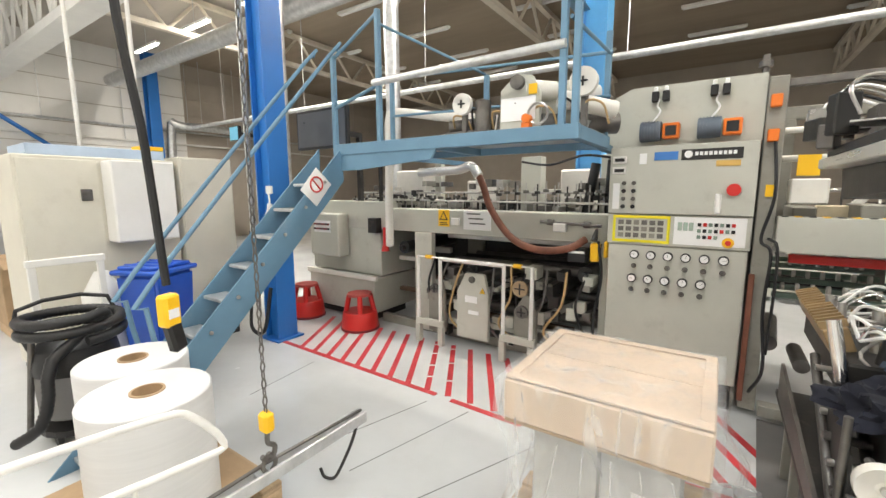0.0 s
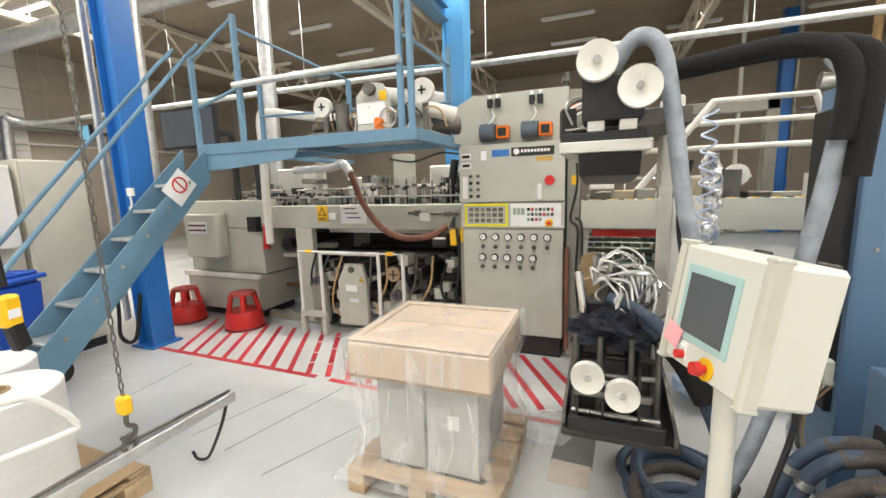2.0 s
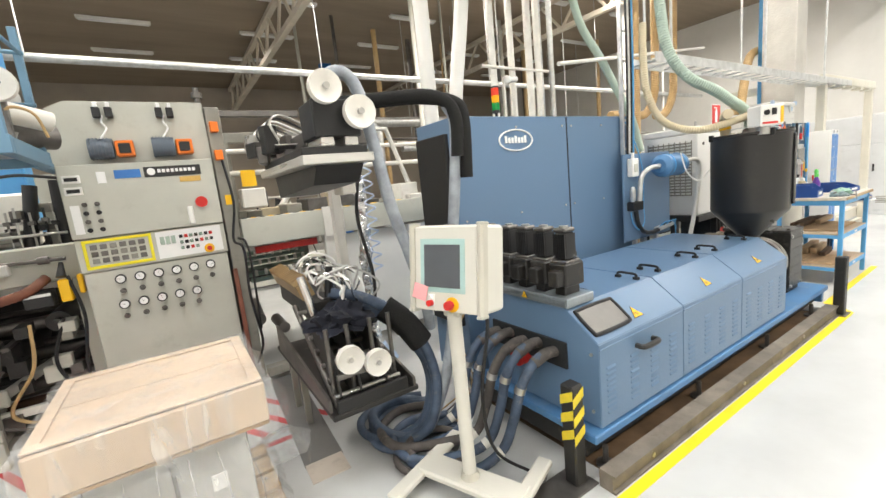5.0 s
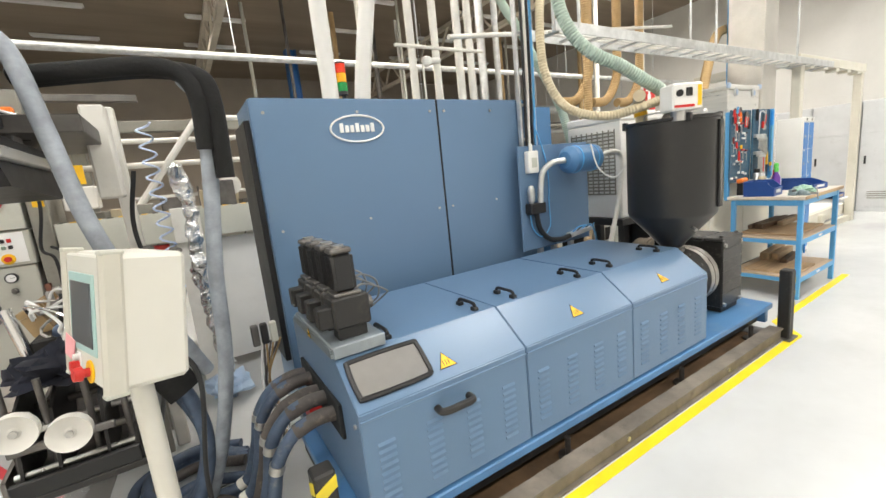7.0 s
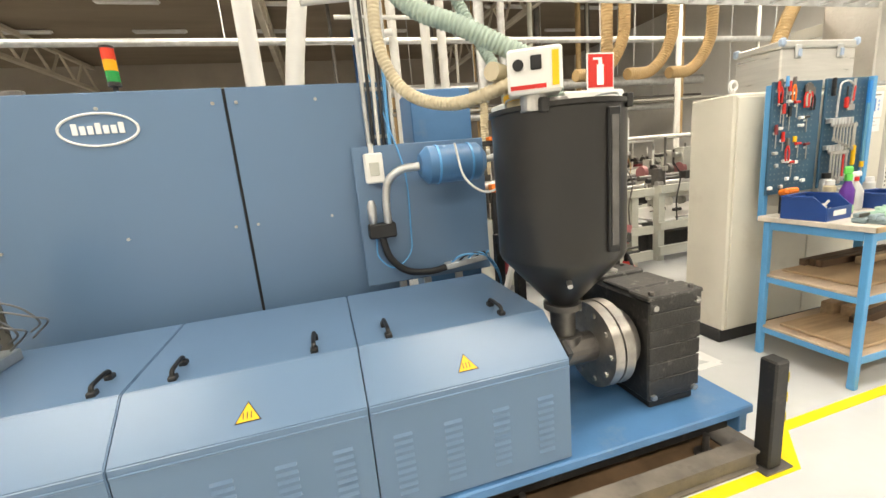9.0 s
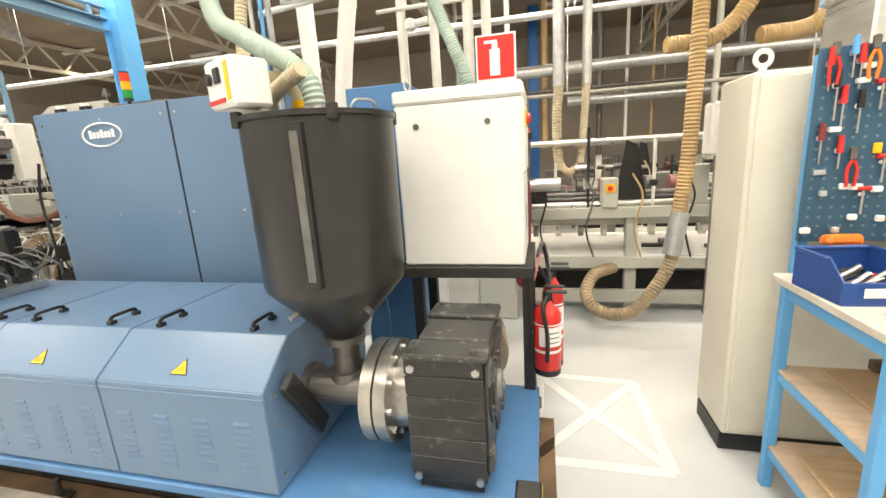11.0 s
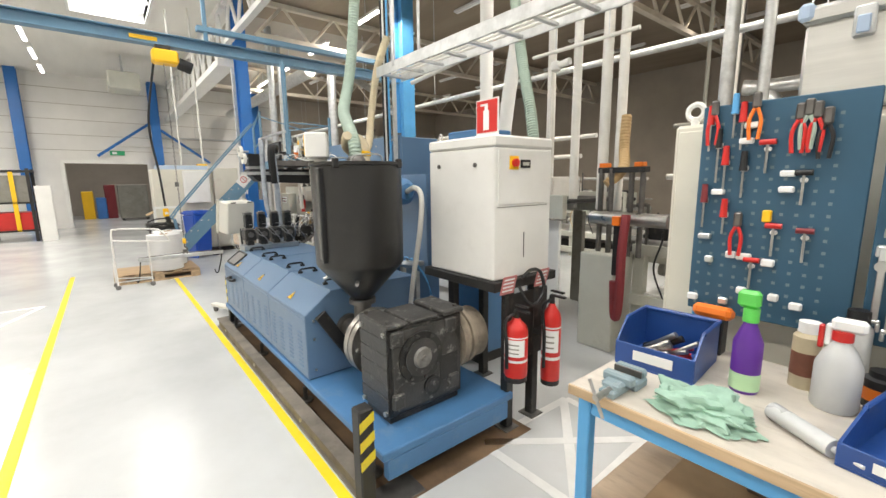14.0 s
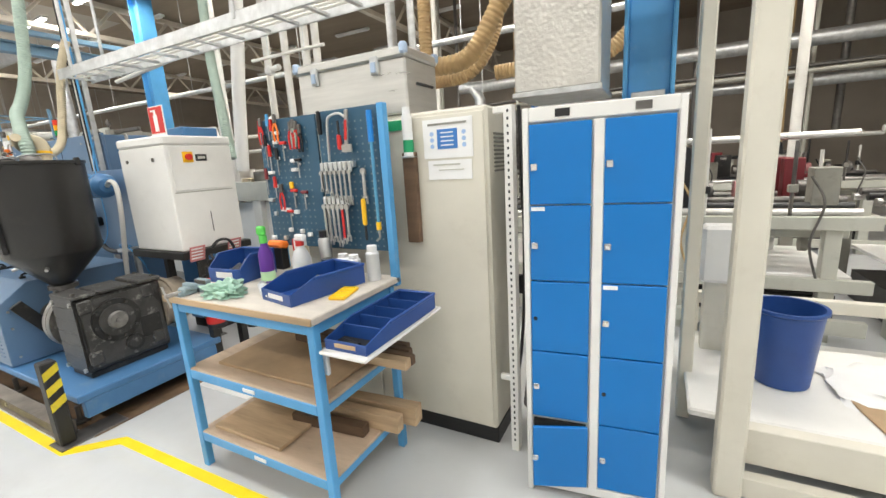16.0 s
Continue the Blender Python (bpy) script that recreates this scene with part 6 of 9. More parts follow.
for x, z in ((-2.6, 0.95), (-1.95, 0.6), (-1.7, 0.72), (-0.75, 0.62), (-0.45, 0.85)):
    part("roller", C(((x, 4.3, z), (x, 5.4, z), 0.075), ((x, 4.24, z), (x, 4.3, z), 0.03), seg=20), ROLLER, mb, "black rubber roller", True)
for x0, x1, z in ((-2.85, -2.4, 0.75), (-2.85, -2.4, 0.35), (-2.1, -0.4, 1.08), (-1.9, -0.6, 0.2)):
    part("cross_bar", B((x0, x1, 4.5, 4.56, z, z + 0.05)), PIPEW if z > 0.7 else WOODD, mb)
    part("cross_bar", B((x0, x1, 5.0, 5.08, z + 0.05, z + 0.12)), PIPEW if z > 0.7 else WOODD, mb)
# applicator plates in the lower bay
for x0, x1, h, lab in ((-1.66, -1.3, 0.8, True), (-2.02, -1.82, 0.7, False), (-1.02, -0.8, 0.66, False)):
    ap_ = part("side_plate", PRISM([(x0, 0.12), (x1, 0.12), (x1, h * 0.75), (x1 - 0.05, h), (x0 + 0.1, h), (x0, h * 0.75)], "y", 4.0, 4.05, 0.004), MGREY if lab else MGREYD, mb, "grey applicator side plate")
    if lab:
        warning_triangle(ap_, -1.36, 3.998, 0.63, 0.07, 90)
        part("label", B((-1.56, -1.42, 3.993, 4.0, 0.5, 0.57), bev=0), PAPER, ap_)
        part("label", B((-1.52, -1.4, 3.993, 4.0, 0.38, 0.42), bev=0), PAPER, ap_)
        part("eye", C(((-1.48, 4.0, 0.74), (-1.48, 3.985, 0.74), 0.035), seg=16), STEELD, ap_)
        part("shaft", C(((-1.45, 4.05, 0.74), (-1.2, 5.2, 0.78), 0.06)), STEELD, ap_)
for x, z, r in ((-0.95, 0.72, 0.075), (-0.93, 0.5, 0.06), (-1.92, 0.6, 0.05)):
    hw = part("hand_wheel", C(((x, 3.99, z), (x, 3.96, z), r), ((x, 4.05, z), (x, 3.98, z), r * 0.35), seg=24), STEELD if r < 0.07 else WOOD, mb, "round hand wheel", True)
    part("spoke", B((x - r * 0.7, x + r * 0.7, 3.955, 3.961, z - 0.006, z + 0.006), (x - 0.006, x + 0.006, 3.953, 3.961, z - r * 0.7, z + r * 0.7), bev=0), BLACK, hw)
for x0 in (-2.1, -1.1):
    gd = part("guard_frame", TUBE([(x0, 3.93, 0.25), (x0, 3.93, 0.94), (x0 + 0.28, 3.93, 0.94), (x0 + 0.28, 3.93, 0.25)], r=0.02, seg=8, smooth=1), WHITEP, mb, "white bent tube guard")
    part("yellow_mark", C(((x0 + 0.1, 3.93, 0.94), (x0 + 0.18, 3.93, 0.94), 0.0215), seg=8), YSIGN, gd)
    part("bracket", B((x0 - 0.03, x0 + 0.32, 3.91, 3.95, 0.2, 0.27), (x0 - 0.03, x0 + 0.03, 3.9, 3.96, 0.0, 0.2), (x0 + 0.26, x0 + 0.32, 3.9, 3.96, 0.0, 0.2)), MGREY, gd)
part("guard_bar", C(((-1.82, 3.93, 0.93), (-1.1, 3.93, 0.93), 0.022)), ALU, mb, "round guard bar", True)
rnd = random.Random(5)
for k in range(40):
    x = -2.1 + rnd.random() * 1.75
    z = 0.12 + rnd.random() * 0.75
    s = rnd.uniform(0.02, 0.06)
    part("bracket_block", B((x - s, x + s, 4.08, 4.08 + rnd.uniform(0.05, 0.3), z - s, z + s * rnd.uniform(0.5, 1.4)), bev=0.004), (STEELD, BLACKS, MGREYD, MGREY)[k % 4], mb)
for k in range(10):
    x = -2.0 + 0.18 * k
    part("hose", TUBE([(x, 4.1, 0.9), (x + rnd.uniform(-0.1, 0.1), 4.05, 0.6), (x + rnd.uniform(-0.2, 0.2), 4.06, 0.3), (x + rnd.uniform(-0.1, 0.2), 4.1, 0.12)], r=0.012, seg=6), (BLACK, STEELD, BEIGE)[k % 3], mb)
for k in range(6):
    x = -2.0 + 0.3 * k
    part("web_roller", C(((x, 4.12, 0.34 + 0.09 * (k % 3)), (x + 0.3, 4.9, 0.5 + 0.1 * (k % 2)), 0.035), seg=14), (STEEL, PIPEW, ROLLER)[k % 3], mb, "slanted web roller", True)
    part("bearing", B((x - 0.05, x + 0.05, 4.07, 4.12, 0.28 + 0.09 * (k % 3), 0.4 + 0.09 * (k % 3)), bev=0.01), MGREY, mb)
for k in range(4):
    x = -1.95 + 0.5 * k
    part("cross_beam", B((x, x + 0.42, 4.1, 4.14, 0.2 + 0.03 * k, 0.26 + 0.03 * k)), MGREY if k % 2 else PIPEW, mb)
# rows of guide rods over the bed
for k in range(46):
    x = -3.55 + 0.071 * k
    h = 0.14 + 0.07 * ((k * 7) % 5) / 5 + (0.1 if x > -1.5 else 0)
    rod = part("guide_rod", C(((x, 4.45 + 0.05 * (k % 3), 1.38), (x, 4.45 + 0.05 * (k % 3), 1.42 + h), 0.008), seg=8), STEEL if k % 4 else BLACKS, mb)
    part("clamp", B((x - 0.02, x + 0.02, 4.42 + 0.05 * (k % 3), 4.48 + 0.05 * (k % 3), 1.4 + h * 0.7, 1.43 + h * 0.7), bev=0.003), STEELD if k % 3 else BLACKS, rod)
for k in range(60):
    x = -3.6 + rnd.random() * 3.3
    z = 1.39 + rnd.random() ** 2 * 0.3
    s = rnd.uniform(0.015, 0.05)
    part("guide_block", B((x - s, x + s, 4.5 + rnd.random() * 0.5, 4.62 + rnd.random() * 0.5, z, z + s * 2), bev=0.004), (STEELD, BLACKS, MGREYD, BLACKS, STEEL)[k % 5], mb)
part("guide_rail", C(((-3.6, 4.45, 1.52), (-0.3, 4.45, 1.5), 0.012), ((-3.6, 4.6, 1.6), (-0.3, 4.6, 1.6), 0.012)), STEEL, mb, smooth=True)
for q in ((-1.28, -1.06, 4.7, 4.85, 1.38, 1.98), (-0.5, -0.38, 4.9, 5.0, 1.38, 1.98), (-2.7, -2.6, 5.1, 5.2, 1.38, 1.98)):
    part("upright", B(q), MGREY, mb, "grey upright over the bed")
for q in ((-0.95, -0.6, 5.0, 5.3, 1.4, 1.85), (-3.3, -2.8, 5.0, 5.4, 1.4, 1.9), (-2.2, -1.9, 5.1, 5.4, 1.4, 1.75)):
    part("feed_hood", B(q, bev=0.02), PIPEW, mb, "pale hood over the bed")
part("black_arm", JOIN(C(((-0.55, 4.6, 1.4), (-0.48, 4.62, 1.88), 0.045)), C(((-0.32, 4.5, 1.4), (-0.3, 4.5, 1.9), 0.05))), BLACK, mb)
part("cable", TUBE([(-1.1, 4.3, 1.9), (-0.8, 4.25, 1.86), (-0.5, 4.25, 1.93), (-0.25, 4.3, 1.9)], r=0.012, seg=6), BLACK, mb)
part("rod", C(((-0.85, 4.17, 1.335), (-0.3, 4.17, 1.32), 0.014), ((-0.78, 4.17, 1.335), (-0.72, 4.17, 1.334), 0.028), ((-0.45, 4.17, 1.325), (-0.39, 4.17, 1.325), 0.028)), STEELD, mb, smooth=True)
# labels and boxes on the beam
sg = part("warning_sign", B((-2.02, -1.88, 4.192, 4.2, 1.24, 1.42), bev=0), YSIGN, mb, "yellow warning sign with black triangle")
part("triangle", PRISM([(-2.005, 1.31), (-1.895, 1.31), (-1.95, 1.405)], "y", 4.188, 4.193), BLACK, sg)
part("triangle_field", PRISM([(-1.985, 1.32), (-1.915, 1.32), (-1.95, 1.385)], "y", 4.185, 4.189), YSIGN, sg)
part("text_bar", B((-2.0, -1.9, 4.188, 4.193, 1.255, 1.265), (-2.0, -1.91, 4.188, 4.193, 1.275, 1.285), bev=0), BLACK, sg)
nt2 = part("paper_notice", B((-1.7, -1.38, 4.192, 4.2, 1.22, 1.42), bev=0), PAPER, mb, "white handwritten notice")
part("scribble", B(*[(-1.66 + 0.02 * k, -1.5 + 0.03 * k, 4.189, 4.193, 1.38 - 0.05 * k, 1.392 - 0.05 * k) for k in range(3)], bev=0), BLACKS, nt2)
part("socket", B((-1.84, -1.74, 4.16, 4.2, 1.26, 1.34), bev=0.008), WHITEP, mb)
part("socket", B((-0.72, -0.6, 4.14, 4.2, 1.25, 1.33), bev=0.008), WHITEP, mb)
part("power_box", B((-0.56, -0.4, 4.08, 4.2, 1.0, 1.12), bev=0.008), BLACK, mb, "black power box")
part("power_label", B((-0.55, -0.41, 4.075, 4.081, 1.08, 1.1), bev=0), PAPER, mb)
part("yellow_switch", B((-0.36, -0.29, 4.06, 4.14, 1.02, 1.18), bev=0.01), YSIGN, mb, "yellow hand switch")
part("yellow_switch", B((-0.25, -0.22, 4.06, 4.12, 1.06, 1.2), bev=0.008), YSIGN, mb)
part("rocker", C(((-0.33, 4.06, 1.2), (-0.32, 4.1, 1.3), 0.03, 0.012)), BLACK, mb)
part("cable", TUBE([(-0.3, 4.08, 1.2), (-0.25, 4.03, 0.9), (-0.3, 4.03, 0.5), (-0.26, 4.05, 0.15)], r=0.012, seg=6), BLACK, mb)
part("suction_hose", TUBE([(-1.42, 4.0, 1.78), (-1.34, 3.96, 1.66), (-1.25, 3.95, 1.45), (-1.05, 3.96, 1.2), (-0.8, 3.98, 1.1), (-0.55, 4.05, 1.12), (-0.42, 4.15, 1.2)], r=0.035, seg=12, ribs=0.03), BROWNR, mb, "rust brown ribbed suction hose", True)
part("duct_elbow", TUBE([(-2.2, 4.1, 1.82), (-1.7, 4.05, 1.83), (-1.5, 4.0, 1.86), (-1.4, 3.98, 1.76)], r=0.045, seg=14), ALU, mb, "silver duct elbow", True)
cbx = part("control_box", B((-3.95, -3.42, 4.0, 4.19, 0.8, 1.34), bev=0.012), MGREY, mb, "grey control box with rows of buttons")
part("button_field", B((-3.86, -3.55, 3.995, 4.0, 1.1, 1.25), bev=0), PAPER, cbx)
for r in range(2):
    for c in range(7):
        part("push_button", C(((-3.84 + 0.043 * c, 3.995, 1.145 + 0.06 * r), (-3.84 + 0.043 * c, 3.98, 1.145 + 0.06 * r), 0.013), seg=10), REDD if (r + c) % 3 else BLACK, cbx)
part("red_valve", C(((-2.72, 4.1, 0.92), (-2.72, 4.1, 1.0), 0.05, 0.03), ((-2.72, 4.12, 1.0), (-2.72, 4.12, 1.2), 0.04)), RED, mb)
part("stand_pipe", TUBE([(-1.5, 4.3, 2.35), (-2.0, 4.2, 2.4), (-2.42, 4.02, 2.46), (-2.52, 3.98, 2.38), (-2.54, 4.0, 2.0), (-2.56, 4.0, 1.5), (-2.58, 4.02, 1.0)], r=0.045, seg=14), PIPEW, mb, "pale vertical duct pipe", True)
part("monitor_arm", B((-2.9, -2.86, 4.2, 4.24, 1.5, 2.0)), BLACKS, mb)
part("meter_box", B((-3.0, -2.86, 4.1, 4.2, 1.12, 1.3)), BLACKS, mb)

# left monitor on the beam
mn = thing("monitor", (-3.45, 4.0, 1.95), "black flat monitor on an arm", "monitor")
part("panel", B((-3.7, -2.85, 3.68, 3.73, 2.1, 2.54), bev=0.008), BLACK, mn)
part("screen", B((-3.67, -2.88, 3.676, 3.681, 2.13, 2.51), bev=0.001), SCREEN, mn)
part("arm", B((-3.3, -3.24, 3.73, 4.3, 2.28, 2.34), (-3.3, -3.24, 4.24, 4.3, 1.4, 2.28)), BLACKS, mn)
is_ = thing("status_display", (-4.0, 3.08, 2.2), "small light blue lit display on the column", "display")
part("case", B((-4.09, -3.91, 3.08, 3.12, 2.18, 2.34), bev=0.006), BLACK, is_)
part("screen", B((-4.08, -3.92, 3.076, 3.081, 2.19, 2.33), bev=0.001), mat("light_blue_screen", (0.15, 0.45, 0.65), 0.3), is_)
part("bracket", B((-4.02, -3.98, 3.12, 3.3, 2.24, 2.28)), BLACKS, is_)

# work platform and its stair
pf = thing("work_platform", (-1.2, 3.4, 0), "blue-grey steel work platform with handrails", "platform")
PX, PY = -0.18, 3.72
part("front_beam", B((-2.28, PX, 2.97, 3.02, 1.93, 2.02), bev=0.004), BLUEP, pf)
part("back_beam", B((-2.28, PX, PY, PY + 0.05, 1.93, 2.02)), BLUEP, pf)
for x in (-2.28, -1.3, PX - 0.06):
    part("cross_beam", B((x, x + 0.06, 3.02, PY, 1.93, 2.015)), BLUEP, pf)
part("deck", B((-2.22, PX - 0.06, 3.02, PY, 1.985, 2.0), bev=0), GALV, pf, "chequered steel deck")
part("gusset", PRISM([(-2.28, 1.93), (-1.2, 1.93), (-1.25, 1.86), (-2.0, 1.8), (-2.28, 1.8)], "y", 2.98, 3.0), BLUEP, pf)
for x, y, z1 in ((-2.26, 2.99, 2.75), (-1.75, 2.99, 3.0), (-0.29, 2.99, 3.6), (-0.21, 2.99, 3.6), (PX - 0.03, PY + 0.02, 2.75), (-1.2, PY + 0.02, 2.6), (-2.26, PY + 0.02, 2.75)):
    part("post", B((x - 0.02, x + 0.02, y - 0.02, y + 0.02, 1.95, z1), bev=0.004), BLUEP, pf, "blue-grey square post")
part("hand_rail", C(((-1.78, 2.96, 2.46), (-0.27, 2.96, 2.47), 0.026)), GALV, pf, "round galvanised top rail", True)
for a_, b_, r_ in (((-2.26, PY, 2.72), (PX, PY, 2.6), 0.013), ((-2.26, 2.99, 2.32), (-1.75, 2.99, 2.45), 0.014), ((-2.26, PY, 2.36), (PX, PY, 2.3), 0.012), ((-2.26, 2.99, 2.72), (-1.75, 2.99, 2.98), 0.014), ((-0.25, 2.99, 2.62), (PX - 0.02, PY, 2.6), 0.012), ((-1.75, 2.99, 2.9), (-1.2, PY, 2.6), 0.011)):
    part("hand_rail", C((a_, b_, r_)), BLUEP, pf, smooth=True)
for q in ((PX - 0.1, PX - 0.04, PY + 0.05, 4.3, 1.93, 1.98), (-2.2, -2.14, PY + 0.05, 5.2, 1.93, 1.98)):
    part("support_arm", B(q), BLUEP, pf)
stn = thing("stair", (-2.5, 2.0, 0), "steep blue-grey steel stair with round handrails", "stair")
for x in (-2.2, -2.5):
    part("stringer", PRISM([(3.0, 2.0), (0.98, 0.0), (1.27, 0.0), (3.0, 1.71)], "x", x - 0.006, x + 0.006), BLUEP, stn, "blue-grey stair stringer plate")
for k in range(9):
    z = 0.2 + 0.2 * k
    y = 1.13 + 0.2 * k
    part("tread", B((-2.49, -2.21, y - 0.03, y + 0.13, z - 0.135, z - 0.11)), GALV, stn, "grated stair tread")
    part("bolt", C(((-2.194, y + 0.06, z - 0.1), (-2.186, y + 0.06, z - 0.1), 0.014), seg=8), STEEL, stn)
for x in (-2.2, -2.5):
    part("hand_rail", TUBE([(x, 2.98, 2.78), (x, 2.9, 2.72), (x, 1.5, 1.12), (x, 1.44, 0.95), (x, 1.5, 0.55)], r=0.015, seg=10, smooth=2), BLUEP, stn, "round stair handrail", True)
ps = thing("prohibition_sign", (-2.19, 2.7, 1.68), "white sign with red no-entry circle on the stair", "sign")
part("plate", ROT(B((-2.192, -2.188, 2.6, 2.8, 1.54, 1.78), bev=0), 0, (-2.19, 2.7, 1.66), -42), PAPER, ps)
bm = TUBE([(-2.185, 2.7 + 0.06 * math.cos(a), 1.68 + 0.06 * math.sin(a)) for a in [k * math.pi / 10 for k in range(21)]], r=0.007, seg=6, smooth=1)
add_tube(bm, [(-2.185, 2.66, 1.72), (-2.185, 2.74, 1.64)], 0.006, 6, 1)
part("red_ring", bm, RED, ps)

# equipment standing on the platform
um = thing("coating_unit", (-0.6, 3.6, 2.0), "grey coating unit with rollers on the platform", "coating unit")
part("side_plate", PRISM([(-0.85, 2.03), (-0.55, 2.03), (-0.55, 2.3), (-0.61, 2.42), (-0.73, 2.44), (-0.85, 2.34)], "y", 3.3, 3.34, 0.004), MGREY, um)
part("paper_label", B((-0.84, -0.58, 3.292, 3.3, 2.12, 2.28), bev=0), PAPER, um)
part("yellow_label", B((-0.63, -0.57, 3.292, 3.3, 2.29, 2.36), bev=0), YSIGN, um)
part("end_boss", C(((-0.71, 3.3, 2.38), (-0.71, 3.26, 2.38), 0.05), seg=18), STEELD, um, smooth=True)
part("roller", C(((-0.7, 3.34, 2.34), (-0.3, 3.8, 2.34), 0.07)), PIPEW, um, smooth=True)
part("roller", C(((-0.7, 3.4, 2.1), (-0.15, 3.8, 2.12), 0.08)), STEELD, um, smooth=True)
for x, z, r in ((-1.16, 2.28, 0.08), (-0.25, 2.32, 0.09)):
    w = part("hand_wheel", C(((x, 3.3, z), (x, 3.26, z), r), seg=26), PIPEW, um, "round pale hand wheel", True)
    part("cross", B((x - 0.03, x + 0.03, 3.255, 3.262, z - 0.006, z + 0.006), (x - 0.006, x + 0.006, 3.253, 3.262, z - 0.03, z + 0.03), bev=0), BLACK, w)
part("ring_wheel", TUBE([(-0.55 + 0.07 * math.cos(a), 3.27, 2.15 + 0.07 * math.sin(a)) for a in [k * math.pi / 8 for k in range(17)]], r=0.009, seg=6, smooth=1), STEEL, um)
part("pump", JOIN(C(((-1.02, 3.35, 2.03), (-1.02, 3.35, 2.3), 0.06)), B((-1.35, -0.95, 3.32, 3.45, 2.03, 2.09)), C(((-1.35, 3.4, 2.14), (-1.0, 3.5, 2.16), 0.05))), STEELD, um, smooth=True)
part("valve", JOIN(C(((-0.62, 3.28, 2.12), (-0.62, 3.22, 2.12), 0.03)), B((-0.66, -0.6, 3.24, 3.3, 2.0, 2.1))), ORANGE, um)
part("plate", B((-0.62, -0.3, 3.5, 3.55, 2.02, 2.4)), MGREY, um)
part("tube", C(((-0.45, 3.4, 2.26), (-0.12, 3.62, 2.18), 0.06)), PIPEW, um, smooth=True)
part("wheel_post", B((-1.18, -1.14, 3.3, 3.34, 2.03, 2.28)), STEELD, um)
part("wheel_post", B((-0.27, -0.23, 3.3, 3.34, 2.03, 2.32)), STEELD, um)
for k in range(7):
    x = -1.3 + 0.17 * k
    part("fitting", C(((x, 3.42, 2.03), (x + 0.03, 3.42, 2.1 + 0.05 * (k % 3)), 0.02 + 0.008 * (k % 2)), seg=12), (STEEL, STEELD, CHROME)[k % 3], um, smooth=True)
    part("hose", TUBE([(x, 3.4, 2.1), (x + 0.05, 3.3, 2.2 + 0.04 * (k % 2)), (x + 0.14, 3.34, 2.18), (x + 0.17, 3.4, 2.06)], r=0.008, seg=6), BLACK if k % 2 else BEIGE, um)
part("bed", B((-1.45, -0.2, 3.3, 3.75, 2.001, 2.03)), MGREYD, um)

# step stools
for x, y, lab in ((-3.9, 3.86, "red plastic step stool standing by the machine"), (-2.95, 3.88, "red plastic step stool on the hatched floor")):
    e = thing("step_stool", (x, y, 0), lab, "step stool", "red step stools", local=True)
    part("base", LATHE([(0.22, 0), (0.225, 0.01), (0.2, 0.2), (0.19, 0.215), (0.1, 0.215)], (0, 0, 0), 32), RED, e, smooth=True)
    part("top", C(((0, 0, 0.4), (0, 0, 0.43), 0.145, 0.14), seg=28), mat("worn_red_top", (0.4, 0.06, 0.05), 0.7, var=0.15), e, "worn ribbed stool top", True)
    for k in range(4):
        a = math.pi / 4 + k * math.pi / 2
        part("leg", C(((0.165 * math.cos(a), 0.165 * math.sin(a), 0.2), (0.12 * math.cos(a), 0.12 * math.sin(a), 0.41), 0.03), seg=10), RED, e, smooth=True)
    part("rim", LATHE([(0.228, 0), (0.228, 0.025), (0.22, 0.03)], (0, 0, 0), 32), REDD, e)

# right-hand part of the machine
rc = thing("delivery_conveyor", (2.4, 4.3, 0), "grey delivery conveyor with hazard-striped edge", "conveyor")
part("front_beam", B((0.86, 4.6, 4.0, 4.08, 1.21, 1.45), bev=0.006), MGREY, rc, "grey conveyor side beam")
part("back_beam", B((0.86, 4.6, 5.2, 5.28, 1.21, 1.45)), MGREY, rc)
for k in range(22):
    part("hazard_stripe", B((0.88 + 0.07 * k, 0.915 + 0.07 * k, 3.999, 4.081, 1.448, 1.453), bev=0), YSIGN if k % 2 else BLACK, rc)
part("belt", B((0.9, 4.6, 4.09, 5.19, 1.36, 1.4)), BLACKS, rc)
part("joint_plate", B((1.55, 1.75, 3.985, 4.0, 1.19, 1.47)), PIPEW, rc)
for x in (1.62, 4.0):
    part("leg", B((x - 0.07, x + 0.07, 4.02, 4.1, 0, 1.21)), PIPEW, rc, "pale square leg")
    # rear leg coloured darker than the front one, as in shade
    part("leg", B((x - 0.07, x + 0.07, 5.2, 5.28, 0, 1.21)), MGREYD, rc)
part("red_bar", B((0.95, 1.5, 4.1, 4.14, 1.13, 1.19)), RED, rc)
for k in range(6):
    part("green_rail", B((0.9, 1.55, 4.3 + 0.14 * k, 4.34 + 0.14 * k, 0.84 + 0.035 * k, 0.88 + 0.035 * k)), GREENM, rc)
for k in range(7):
    for q in range(3):
        part("wheel", C(((0.95 + 0.085 * k, 4.35 + 0.25 * q, 0.92 + 0.06 * q), (0.97 + 0.085 * k, 4.35 + 0.25 * q, 0.92 + 0.06 * q), 0.03), seg=12), PIPEW, rc)
part("white_panel", B((1.72, 4.5, 4.1, 4.14, 0.1, 1.18), bev=0.006), WHITEP, rc, "white sheet panel under the conveyor")
part("rail_base", B((0.86, 1.5, 3.95, 4.05, 0.05, 0.13)), MGREYD, rc)
part("low_roller", C(((0.9, 4.25, 0.5), (0.95, 4.9, 0.52), 0.06), ((1.1, 4.2, 0.38), (1.1, 4.6, 0.38), 0.05)), STEELD, rc, smooth=True)
